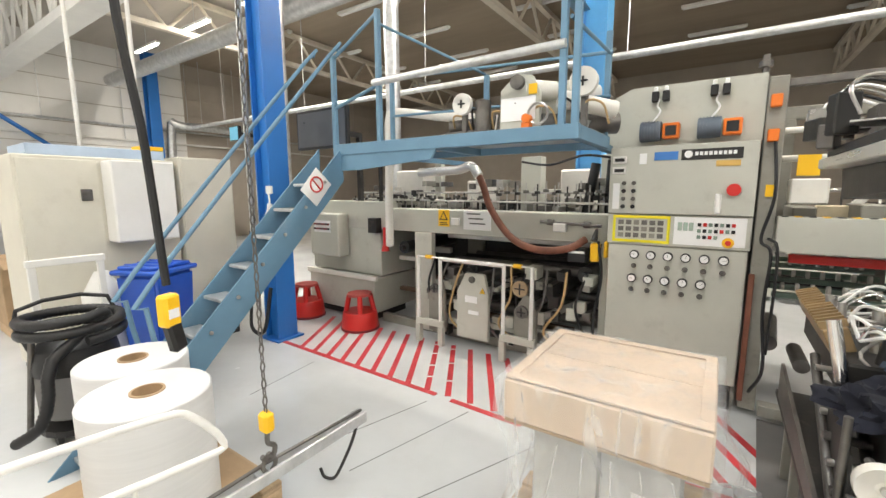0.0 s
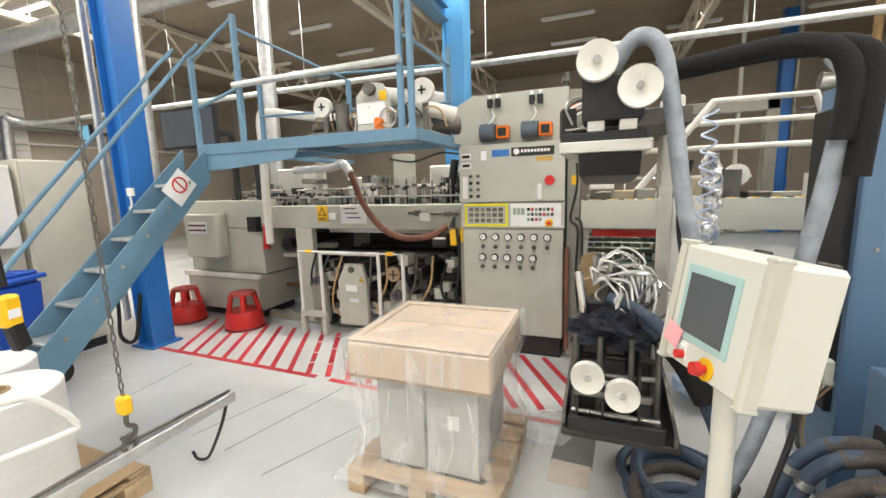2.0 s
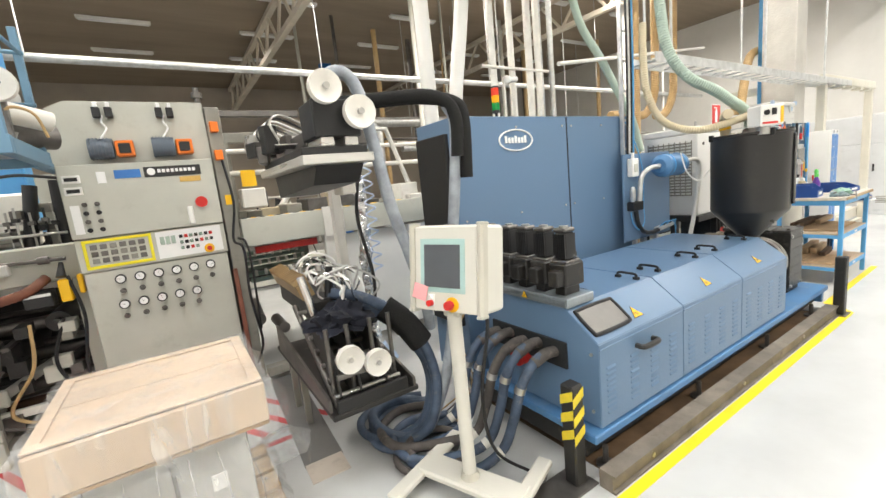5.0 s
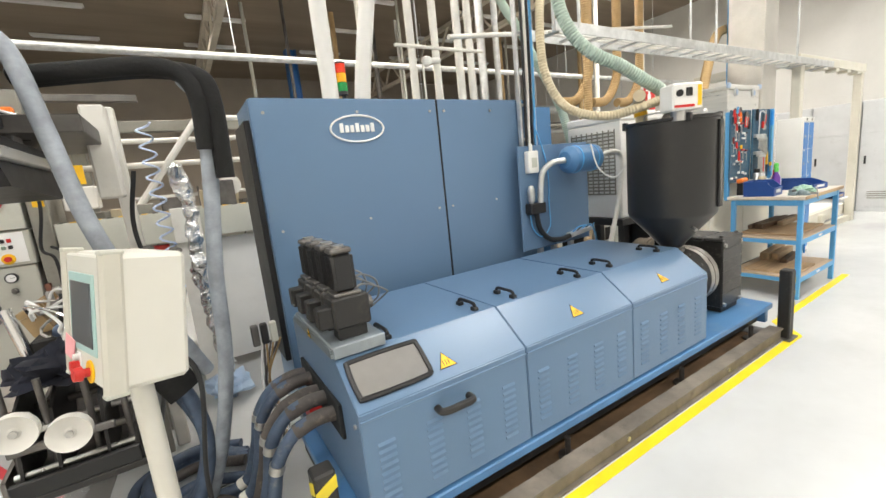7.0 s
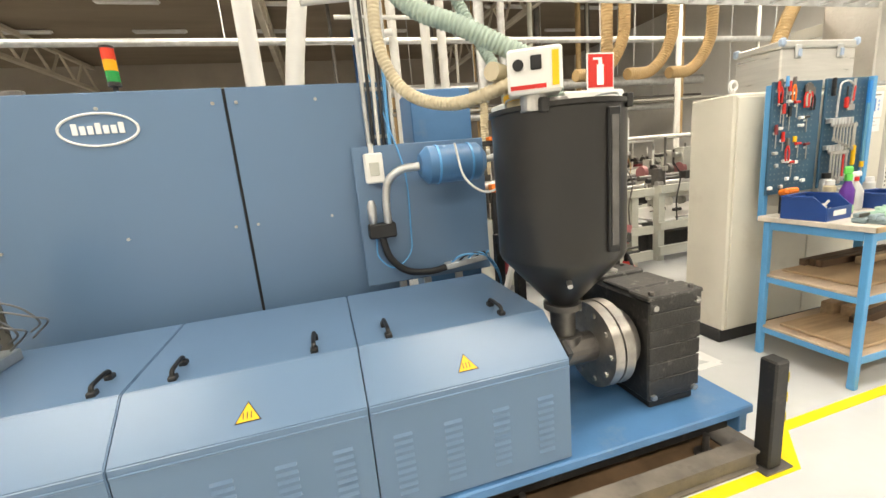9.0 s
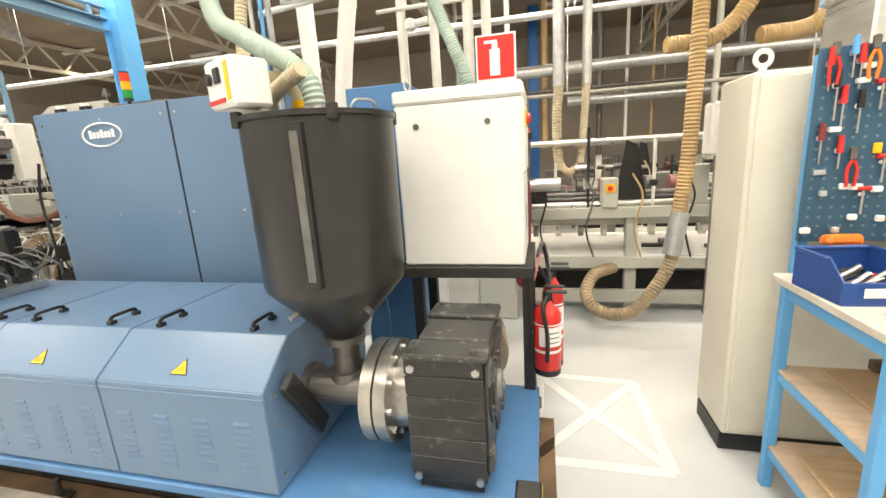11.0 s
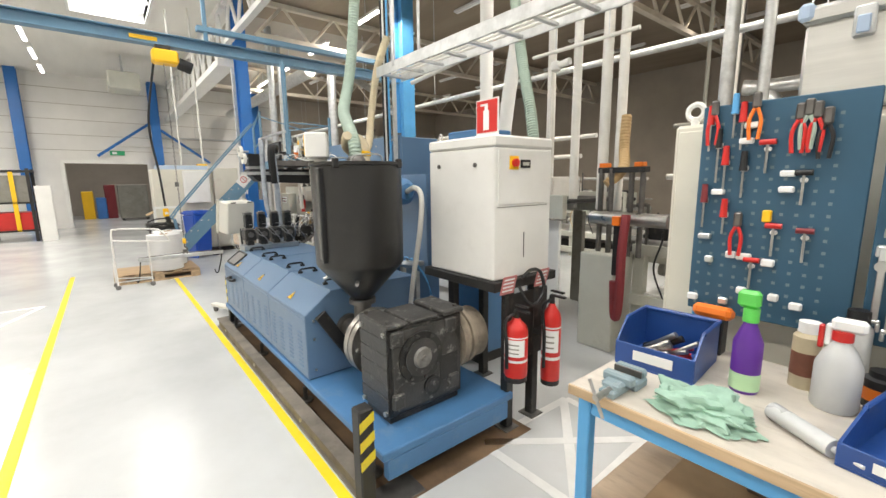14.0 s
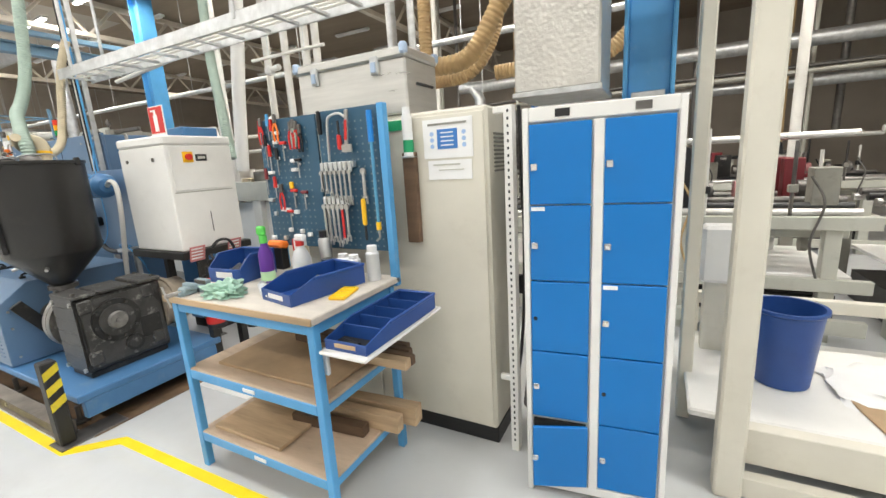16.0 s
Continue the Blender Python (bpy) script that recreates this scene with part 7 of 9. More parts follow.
for k in range(16):
    x, z = rnd.uniform(0.95, 4.2), 1.41
    w, h = rnd.uniform(0.06, 0.2), rnd.uniform(0.06, 0.3)
    part("guide_unit", B((x - w, x + w, 4.2 + rnd.random() * 0.5, 4.4 + rnd.random() * 0.6, z, z + h), bev=0.008), (MGREYD, PIPEW, STEELD, BEIGEL)[k % 4], rc)
part("guide_wheel", C(((2.05, 4.4, 1.62), (2.05, 4.36, 1.62), 0.09), seg=24), PIPEW, rc, smooth=True)
part("frame_tube", TUBE([(1.25, 4.6, 1.4), (1.9, 4.6, 2.25), (2.6, 4.6, 2.25), (2.9, 4.6, 1.4)], r=0.03, seg=8, smooth=1), PIPEW, rc)
part("frame_tube", C(((0.86, 4.6, 1.86), (4.4, 4.6, 1.86), 0.025), ((0.86, 4.9, 2.1), (4.4, 4.9, 2.1), 0.025)), PIPEW, rc)
part("yellow_sign", B((0.95, 1.07, 4.19, 4.2, 1.72, 1.86), bev=0), YSIGN, rc)
part("unit_box", B((0.92, 1.12, 4.12, 4.3, 1.53, 1.7), bev=0.01), PIPEW, rc)
part("back_frame", B((0.9, 1.0, 5.0, 5.1, 1.4, 2.2), (2.4, 2.5, 5.0, 5.1, 1.4, 2.3), (0.9, 2.5, 5.0, 5.1, 2.2, 2.3)), MGREYD, rc)

# lower applicator station
la = thing("applicator_station", (1.15, 2.8, 0), "dark applicator carriage with hand wheels and white cabling", "applicator")
part("base_plate", B((0.93, 1.42, 2.2, 3.5, 0.4, 0.43), bev=0.005), BLACKS, la)
for x in (0.98, 1.34):
    for y in (3.1, 3.4):
        part("support", B((x, x + 0.04, y, y + 0.04, -0.06, 0.4)), MGREYD, la)
part("front_bar", B((0.96, 1.36, 2.2, 2.225, 0.43, 0.5), bev=0.005), BLACK, la)
part("front_bar", B((0.98, 1.3, 2.21, 2.23, 0.6, 0.63), bev=0.004), STEELD, la)
for x in (0.99, 1.1, 1.25):
    part("guide_plate", PRISM([(2.22, 0.44), (2.5, 0.44), (2.75, 0.8), (2.6, 0.84), (2.3, 0.72)], "x", x, x + 0.012, 0.002), BLACKS, la)
for k in range(7):
    part("guide_shaft", C(((0.97, 2.26 + 0.09 * k, 0.5 + 0.055 * k), (1.34, 2.26 + 0.09 * k, 0.5 + 0.055 * k), 0.013 + 0.004 * (k % 2)), seg=12), (STEEL, STEELD)[k % 2], la, smooth=True)
part("side_plate", PRISM([(2.2, 0.43), (3.4, 0.43), (3.4, 0.58), (2.6, 0.56), (2.2, 0.48)], "x", 1.39, 1.405), STEELD, la)
part("side_plate", PRISM([(2.25, 0.43), (3.4, 0.43), (3.4, 0.62), (2.25, 0.5)], "x", 0.93, 0.945), STEELD, la)
for x, z, r in ((1.04, 0.72, 0.068), (1.18, 0.66, 0.068)):
    w = part("hand_wheel", WHEEL(x, 2.15, z, r), PIPEW, la, "round pale hand wheel", True)
    part("axle", C(((x, 2.13, z), (x, 2.3, z), 0.013), seg=10), STEEL, la)
part("link", B((1.06, 1.17, 2.165, 2.18, 0.685, 0.705)), STEEL, la)
for x in (0.98, 1.09, 1.22, 1.33):
    part("strut", C(((x, 2.25, 0.45), (x, 2.9, 0.85), 0.018), ((x, 2.3, 0.43), (x, 2.3, 0.85), 0.012)), STEELD, la, smooth=True)
part("copper_comb", ROT(JOIN(B((0.99, 1.07, 2.75, 3.5, 0.92, 1.02)), *[B((0.985, 1.075, 2.77 + 0.05 * k, 2.785 + 0.05 * k, 1.02, 1.05), bev=0) for k in range(14)]), 0, (1.03, 3.1, 0.95), 0, -20), mat("tarnished_brass", (0.42, 0.3, 0.16), 0.4, 0.6, var=0.2, dirt=0.4), la, "tarnished brass nozzle comb")
part("nozzle_block", B((1.02, 1.3, 2.6, 3.5, 0.78, 0.93), bev=0.01), BLACKS, la)
for k in range(12):
    x, y = 1.0 + 0.32 * rnd.random(), 2.45 + rnd.random() * 0.8
    part("fitting", C(((x, y, 0.86), (x + rnd.uniform(-0.05, 0.05), y + 0.03, 1.0 + 0.12 * rnd.random()), rnd.uniform(0.012, 0.024)), seg=10), (CHROME, STEEL, BLACK, CHROME)[k % 4], la, smooth=True)
for k in range(16):
    x, y = 1.03 + rnd.random() * 0.22, 2.55 + rnd.random() * 0.75
    part("cable", TUBE([(1.05, y, 1.02), (x, y + rnd.uniform(-0.15, 0.15), 1.05 + rnd.random() * 0.08), (x + 0.12, y + rnd.uniform(-0.2, 0.1), 1.0 + rnd.random() * 0.06), (x + rnd.uniform(0, 0.2), y - rnd.random() * 0.2, 0.95), (1.3, y - 0.1, 0.8)], r=0.0065, seg=6, smooth=6), (PAPER, CHROME, PAPER, STEEL)[k % 4], la, "white plastic cable")
part("chrome_valve", JOIN(*[C(((1.15 + 0.04 * k, 2.75, 0.93), (1.15 + 0.04 * k, 2.75, 1.05), 0.015), seg=12) for k in range(4)]), CHROME, la, smooth=True)
la.location = (1.105, 2.715, 0.06)
cj = thing("dark_cloth", (1.12, 2.45, 0.76), "crumpled dark navy cloth hung over the carriage", "cloth")
part("cloth", clump(1.09, 2.39, 0.87, 0.13, 0.13, 0.09, 7, 0.7), CLOTH, cj, smooth=True)

# upper applicator head on its column
uh = thing("overhead_applicator", (1.4, 3.2, 0), "overhead applicator head with reels on a white column", "applicator")
part("column", B((1.4, 1.47, 3.19, 3.26, 0.03, 2.1), bev=0.008), PIPEW, uh, "white square column")
part("boom", B((1.05, 1.42, 2.4, 3.25, 1.86, 1.93)), STEELD, uh)
part("plate", B((0.93, 1.25, 2.06, 3.0, 1.745, 1.785), bev=0.004), ALU, uh, "bright slide plate")
part("slide", B((0.94, 1.24, 2.1, 2.9, 1.787, 1.82)), BLACK, uh)
part("wedge", PRISM([(2.12, 1.743), (2.95, 1.743), (2.9, 1.62), (2.2, 1.66)], "x", 1.0, 1.22), BLACK, uh)
part("motor_block", B((1.01, 1.22, 2.1, 2.3, 1.86, 2.02), bev=0.006), BLACK, uh)
part("relay_box", B((1.36, 1.46, 2.85, 3.0, 1.6, 2.05), bev=0.01), PIPEW, uh, "pale grey relay box")
part("mount", B((1.03, 1.09, 2.1, 2.3, 1.82, 1.86), (1.14, 1.2, 2.1, 2.3, 1.82, 1.86)), ALU, uh)
for x, z, r in ((1.06, 2.055, 0.068), (1.2, 1.955, 0.07)):
    w = part("reel", WHEEL(x, 2.05, z, r), PIPEW, uh, "round pale reel", True)
    part("hub", C(((x, 2.02, z), (x, 2.15, z), 0.014), seg=10), STEEL, uh)
for k in range(18):
    x, y = 0.86 + rnd.random() * 0.3, 2.45 + rnd.random() * 0.6
    part("valve_block", ROT(B((x, x + rnd.uniform(0.03, 0.12), y, y + rnd.uniform(0.05, 0.2), 1.8 + rnd.random() * 0.12, 1.86 + rnd.random() * 0.14), bev=0.005), rnd.uniform(-20, 20), (x, y, 1.9)), (STEELD, BLACKS, STEEL, PIPEW)[k % 4], uh)
for k in range(6):
    y = 2.5 + 0.09 * k
    part("cable", TUBE([(0.95, y, 1.9), (0.92, y, 1.99), (1.0, y + 0.1, 2.04), (1.12, y + 0.1, 1.99), (1.3, y + 0.2, 1.93)], r=0.006, seg=6), (STEEL, BLACK, PAPER)[k % 3], uh)
uh.location = (1.346, 3.07, -0.03)
hsx = thing("hose_bundle", (1.4, 2.3, 0), "blue-grey heated hoses looping between extruder and applicators", "hose")
HOSED = mat("dusty_brown_sleeve", (0.085, 0.075, 0.07), 0.75, var=0.25, scale=9, dirt=0.6, dirt_rgb=(0.3, 0.25, 0.2))
PALEH = mat("pale_braided_hose", (0.3, 0.33, 0.37), 0.6, var=0.2, scale=12)
part("hose", TUBE([(1.06, 2.17, 2.05), (1.14, 2.15, 2.15), (1.23, 2.13, 2.09), (1.28, 2.11, 1.82), (1.33, 2.1, 1.5), (1.4, 2.1, 1.25), (1.5, 2.18, 1.0), (1.6, 2.3, 0.72)], r=0.031, seg=14), PALEH, hsx, "pale braided heated hose", True)
part("hose", TUBE([(1.73, 2.1, 2.0), (1.78, 2.1, 1.9), (1.76, 2.12, 1.6), (1.71, 2.14, 1.2), (1.68, 2.16, 0.8), (1.6, 2.2, 0.4), (1.5, 2.28, 0.08)], r=0.032, seg=14), PALEH, hsx, "pale braided heated hose", True)
for k, q in enumerate((0.0, 0.05)):
    part("hose_cover", TUBE([(1.2, 2.26 + q, 2.03), (1.42, 2.2 + q, 2.045), (1.62, 2.13 + q, 2.05), (1.73 + q, 2.09, 2.01), (1.77 + q, 2.07, 1.91), (1.765 + q, 2.08, 1.72 - 2.4 * q)], r=0.036, seg=12), FOAM, hsx, "black foam hose cover", True)
# pair of hoses from the lower carriage down to the coil on the floor
for k, (dy, dz) in enumerate(((0.0, 0.0), (0.07, -0.035), (0.03, -0.075))):
    pts = [(1.08, 2.5 + dy, 1.02 + dz), (1.22, 2.42 + dy, 0.98 + dz), (1.38, 2.32 + dy, 0.86 + dz), (1.5, 2.24 + dy, 0.66 + dz), (1.54, 2.2 + dy, 0.4), (1.47, 2.2 + dy, 0.17), (1.36, 2.28 + dy, 0.07), (1.25, 2.42, 0.05 + 0.03 * k), (1.27, 2.62, 0.06 + 0.03 * k), (1.48, 2.72, 0.06 + 0.02 * k), (1.7, 2.6 - dy, 0.06)]
    part("hose", TUBE(pts, r=0.031, seg=14), HOSE, hsx, "blue-grey heated hose", True)
    part("tape_band", C((pts[2], (pts[2][0] + 0.035, pts[2][1] - 0.02, pts[2][2] - 0.05), 0.034), seg=16), (WOOD, PAPER, BLACK)[k], hsx, smooth=True)
part("hose_cuff", TUBE([(1.33, 2.36, 0.9), (1.42, 2.3, 0.8), (1.5, 2.26, 0.66)], r=0.075, seg=14), FOAM, hsx, "black slit foam cuff", True)
# hoses from the port of the extruder
for k in range(5):
    y, z = 1.68 + 0.115 * k, 0.61 + 0.02 * (k % 2)
    lo = 0.045 + 0.028 * (k % 3)
    pts = [(2.03, y, z), (1.94, y, z + 0.01), (1.85, y + 0.01, z - 0.02), (1.77, y + 0.03, z - 0.13), (1.73, y + 0.06, 0.3), (1.66, y + 0.1, 0.12), (1.5, y + 0.16, lo), (1.32 - 0.03 * k, y + 0.3, lo), (1.28 - 0.02 * k, y + 0.52, lo + 0.01), (1.45, y + 0.66, lo), (1.68, y + 0.55, lo)]
    part("hose", TUBE(pts, r=0.027, seg=14), HOSE if k != 2 else HOSED, hsx, "blue-grey heated hose", True)
    part("sleeve", TUBE(pts[:3], r=0.031, seg=14, smooth=4), HOSED, hsx, "dusty brown end sleeve", True)
    part("clamp", C((pts[3], (pts[3][0] - 0.008, pts[3][1] + 0.008, pts[3][2] - 0.035), 0.031), seg=16), STEEL, hsx, smooth=True)
    part("tie", C((pts[5], (pts[5][0] - 0.03, pts[5][1] + 0.008, pts[5][2] - 0.015), 0.029), seg=14), PIPEW, hsx)
part("floor_coil", TUBE([(1.43 + (0.26 - 0.006 * k) * math.cos(k * 0.5), 2.12 + (0.24 - 0.005 * k) * math.sin(k * 0.5), 0.026 + 0.0035 * k) for k in range(20)], r=0.02, seg=10, smooth=2), HOSED, hsx, "brown dusty hose coiled on the floor", True)
for k in range(9):
    part("wire", TUBE([(1.86 + 0.012 * k, 2.38, 0.75), (1.83 + 0.02 * (k % 3), 2.36 + 0.012 * k, 0.5), (1.87 + 0.015 * (k % 4), 2.34, 0.25), (1.8 - 0.04 * (k % 5), 2.25 + 0.03 * k, 0.015), (1.6 - 0.03 * k, 2.3 + 0.02 * k, 0.012)], r=0.005, seg=6), (PAPER, STEELD, BEIGE)[k % 3], hsx)
for k in range(3):
    part("junction_plug", B((1.82 + 0.045 * k, 1.855 + 0.045 * k, 2.36, 2.4, 0.74, 0.85), bev=0.005), (STEELD, BLACK, MGREY)[k], hsx)
part("coil_tube", TUBE([(1.54 + 0.035 * math.cos(k * 0.8), 2.85 + 0.035 * math.sin(k * 0.8), 1.95 - 0.0105 * k) for k in range(90)], r=0.006, seg=5, smooth=1), mat("pale_blue_tube", (0.55, 0.65, 0.85), 0.3), hsx, "coiled pale blue air tube")
part("air_tube", TUBE([(1.46, 2.8, 1.7), (1.41, 2.78, 1.4), (1.46, 2.76, 1.0), (1.42, 2.75, 0.7)], r=0.012, seg=6), BLACK, hsx)

FOIL = mat("crumpled_foil", (0.85, 0.86, 0.88), 0.18, 0.95, var=0.05, scale=9, grain=35, bump=1.0)
fh = thing("foil_wrapped_hose", (1.66, 3.4, 0), "hose wrapped in crumpled shiny foil", "hose")
bm = TUBE([(1.64, 3.3, 1.75), (1.67, 3.33, 1.6), (1.68, 3.34, 1.4), (1.66, 3.36, 1.05), (1.69, 3.45, 0.7), (1.72, 3.5, 0.35), (1.7, 3.5, 0.03)], r=0.045, seg=18, smooth=10)
for v in bm.verts:
    v.co += Vector((noise.noise(v.co * 16), noise.noise(v.co * 16 + Vector((5, 0, 0))), noise.noise(v.co * 16 + Vector((0, 5, 0))))) * 0.035
part("foil", bm, FOIL, fh)
part("foil_skirt", clump(1.7, 3.5, 0.1, 0.14, 0.14, 0.12, 21, 0.5, 3), mat("pale_blue_sheet", (0.45, 0.6, 0.8), 0.35, var=0.1), fh, "pale blue plastic at the foot")

# operator panel on its stand
op = thing("operator_panel", (1.405, 1.69, 0), "cream operator panel with screen on a wheeled stand", "operator panel", rz=-68, local=True)
IVORY = mat("ivory_panel", (0.66, 0.645, 0.585), 0.45, var=0.03, scale=2)
IVORYT = mat("ivory_trim", (0.55, 0.53, 0.46), 0.5)


def leant(bm):
    """Leans the panel head back on its stand."""
    return ROT(bm, 0, (0, 0, 1.2), -9)


# local x runs along the face, local y away from the viewer
cs = part("case", leant(B((-0.185, 0.185, -0.055, 0.13, 1.01, 1.395), bev=0.014)), IVORY, op)
for x in (-0.11, 0.11):
    part("hinge", leant(C(((x - 0.03, 0.131, 1.396), (x + 0.03, 0.131, 1.396), 0.008), seg=10)), STEELD, cs)
part("fascia", leant(B((-0.165, 0.165, -0.075, -0.053, 1.015, 1.39), bev=0.006)), IVORY, op)
for x in (-0.195, 0.165):
    gr = part("side_grip", leant(B((x, x + 0.03, -0.085, -0.03, 1.0, 1.405), bev=0.012)), IVORYT, op, "rounded cream edge grip")
    for z in (1.0, 1.392):
        part("end_cap", leant(B((x - 0.001, x + 0.031, -0.086, -0.029, z, z + 0.014), bev=0.006)), MGREY, gr)
bz = part("bezel", leant(B((-0.13, 0.105, -0.079, -0.074, 1.1, 1.335), bev=0.002)), TEAL, op, "teal screen surround")
part("screen", leant(B((-0.107, 0.082, -0.082, -0.0785, 1.122, 1.31), bev=0.001)), SCREEN, bz)
esb = part("stop_plate", leant(C(((0.04, -0.076, 1.05), (0.04, -0.081, 1.05), 0.033), seg=24)), YSIGN, op, "round yellow stop plate")
part("stop_button", leant(JOIN(C(((0.04, -0.08, 1.05), (0.04, -0.1, 1.05), 0.013), seg=16), C(((0.04, -0.098, 1.05), (0.04, -0.118, 1.05), 0.022, 0.019), seg=20))), RED, esb, smooth=True)
part("button_plate", leant(B((-0.09, -0.055, -0.079, -0.075, 1.035, 1.09), bev=0)), PAPER, op)
part("red_lamp", leant(C(((-0.072, -0.078, 1.05), (-0.072, -0.1, 1.05), 0.014), seg=14)), RED, op)
part("white_lamp", leant(C(((-0.072, -0.078, 1.076), (-0.072, -0.092, 1.076), 0.009), seg=12)), WHITEP, op)
part("sticky_note", leant(ROT(B((-0.165, -0.09, -0.085, -0.0835, 1.06, 1.13), bev=0), 4, (-0.12, -0.08, 1.1), 0, 14)), PINK, op, "pink sticky note")
part("neck", B((-0.09, 0.0, 0.0, 0.09, 0.965, 1.02), bev=0.008), IVORYT, op)
part("stand_post", C(((-0.046, 0.03, 0.13), (-0.046, 0.03, 0.985), 0.034), seg=28), IVORY, op, "round cream stand post", True)
part("post_collar", C(((-0.046, 0.03, 0.11), (-0.046, 0.03, 0.15), 0.05, 0.04), seg=24), IVORYT, op, smooth=True)
part("stand_foot", B((-0.34, 0.25, -0.05, 0.11, 0.075, 0.115), (-0.36, -0.28, -0.26, 0.34, 0.07, 0.11), (0.19, 0.27, -0.26, 0.34, 0.07, 0.11), bev=0.01), IVORY, op, "cream H-shaped base")
for x in (-0.32, 0.23):
    for y in (-0.22, 0.3):
        part("castor", JOIN(C(((x - 0.012, y, 0.032), (x + 0.012, y, 0.032), 0.032), seg=16), B((x - 0.02, x + 0.02, y - 0.015, y + 0.015, 0.036, 0.072))), RUBBER, op)
part("cable", TUBE([(0.02, 0.12, 1.05), (0.05, 0.17, 0.9), (0.0, 0.14, 0.5), (0.04, 0.16, 0.2), (0.2, 0.3, 0.02)], r=0.009, seg=6), BLACK, op)

# shrink-wrapped pallet
pw = thing("wooden_pallet", (0.22, 2.36, 0), "pale wooden pallet under the wrapped load", "pallet", "wooden pallets")


def pallet(e, x0, x1, y0, y1, nb=5):
    for k in range(nb):
        yy = y0 + (y1 - y0 - 0.11) * k / (nb - 1)
        part("plank", B((x0, x1, yy, yy + 0.11, 0.12, 0.142), bev=0.003), WOOD, e)
    for xx in (x0, (x0 + x1) / 2 - 0.05, x1 - 0.1):
        part("bearer", B((xx, xx + 0.1, y0, y1, 0.1, 0.12), bev=0.003), WOOD, e)
        part("runner", B((xx, xx + 0.1, y0, y1, 0.0, 0.022), bev=0.003), WOOD, e)
        for yy in (y0, (y0 + y1) / 2 - 0.07, y1 - 0.14):
            part("block", B((xx, xx + 0.1, yy, yy + 0.14, 0.022, 0.1), bev=0.004), WOOD, e)


pallet(pw, -0.2, 0.62, 1.96, 2.76)
ld = thing("wrapped_load", (0.22, 2.36, 0.142), "stack of cartons in clear stretch film", "wrapped load")
def clear_film(name, lo, hi):
    """Thin clear film: mostly see-through, milky and glossy streaks painted in as crease highlights."""
    m = mat(name, (0.85, 0.87, 0.89), 0.14, var=0.03, scale=5, grain=10, bump=0.3, coat=1.0)
    nt = m.node_tree
    out = [n for n in nt.nodes if n.type == "OUTPUT_MATERIAL"][0]
    tc, mp = nt.nodes.new("ShaderNodeTexCoord"), nt.nodes.new("ShaderNodeMapping")
    mp.inputs["Scale"].default_value = (7, 7, 1.6)
    nz = nt.nodes.new("ShaderNodeTexNoise")
    nz.inputs["Scale"].default_value, nz.inputs["Detail"].default_value, nz.inputs["Distortion"].default_value = 1.2, 6, 1.5
    rg = nt.nodes.new("ShaderNodeMapRange")
    rg.inputs["From Min"].default_value, rg.inputs["From Max"].default_value = 0.46, 0.72
    rg.inputs["To Min"].default_value, rg.inputs["To Max"].default_value = lo, hi
    tr, mx = nt.nodes.new("ShaderNodeBsdfTransparent"), nt.nodes.new("ShaderNodeMixShader")
    nt.links.new(tc.outputs["Object"], mp.inputs["Vector"])
    nt.links.new(mp.outputs["Vector"], nz.inputs["Vector"])
    nt.links.new(nz.outputs["Fac"], rg.inputs["Value"])
    nt.links.new(rg.outputs["Result"], mx.inputs["Fac"])
    nt.links.new(tr.outputs[0], mx.inputs[1])
    nt.links.new(nt.nodes["Principled BSDF"].outputs[0], mx.inputs[2])
    nt.links.new(mx.outputs[0], out.inputs["Surface"])
    return m


CFILM = clear_film("clear_stretch_film", 0.13, 0.4)
# grey carton with paler flaps inside the film
part("carton", B((-0.06, 0.5, 2.08, 2.62, 0.143, 0.655), bev=0.006), mat("grey_carton", (0.5, 0.5, 0.49), 0.7, var=0.08, scale=3, dirt=0.2), ld, "pale grey carton")
part("carton_seam", B((0.21, 0.225, 2.074, 2.079, 0.15, 0.65), bev=0), RUBBER, ld, "dark vertical strap")
part("carton_label", B((0.34, 0.4, 2.075, 2.0795, 0.4, 0.47), bev=0), PAPER, ld)
TRAYC = mat("pale_tray_cardboard", (0.6, 0.47, 0.35), 0.7, var=0.1, scale=4, dirt=0.25, dirt_rgb=(0.4, 0.3, 0.2))
part("tray", B((-0.16, 0.59, 1.98, 2.69, 0.67, 0.845), bev=0.008), TRAYC, ld, "pale cardboard tray")
for q in ((-0.14, 0.57, 2.0, 2.33, 0.846, 0.852), (-0.14, 0.57, 2.338, 2.67, 0.846, 0.852)):
    part("tray_flap", B(q, bev=0.001), TRAYC, ld)
for q in ((-0.155, 0.585, 1.985, 2.03, 0.853, 0.862), (-0.155, 0.585, 2.64, 2.685, 0.853, 0.862), (-0.155, -0.11, 2.03, 2.64, 0.853, 0.862), (0.54, 0.585, 2.03, 2.64, 0.853, 0.862)):
    part("tray_rim", B(q, bev=0.002), TRAYC, ld)
for k in range(3):
    part("board_edge", B((-0.155, 0.585, 1.985, 2.685, 0.656 + 0.0045 * k, 0.6595 + 0.0045 * k), bev=0), CARD, ld)
# film wound round the load: tight at the tray, pulled in below, flaring over the pallet
rows_ = [(0.12, 0.43, 0.42), (0.2, 0.385, 0.375), (0.35, 0.35, 0.335), (0.55, 0.345, 0.33), (0.64, 0.375, 0.36), (0.67, 0.395, 0.375), (0.76, 0.395, 0.375), (0.85, 0.393, 0.373), (0.862, 0.38, 0.36)]
bm = bmesh.new()
rings = []
NSEG = 96
fine_ = []
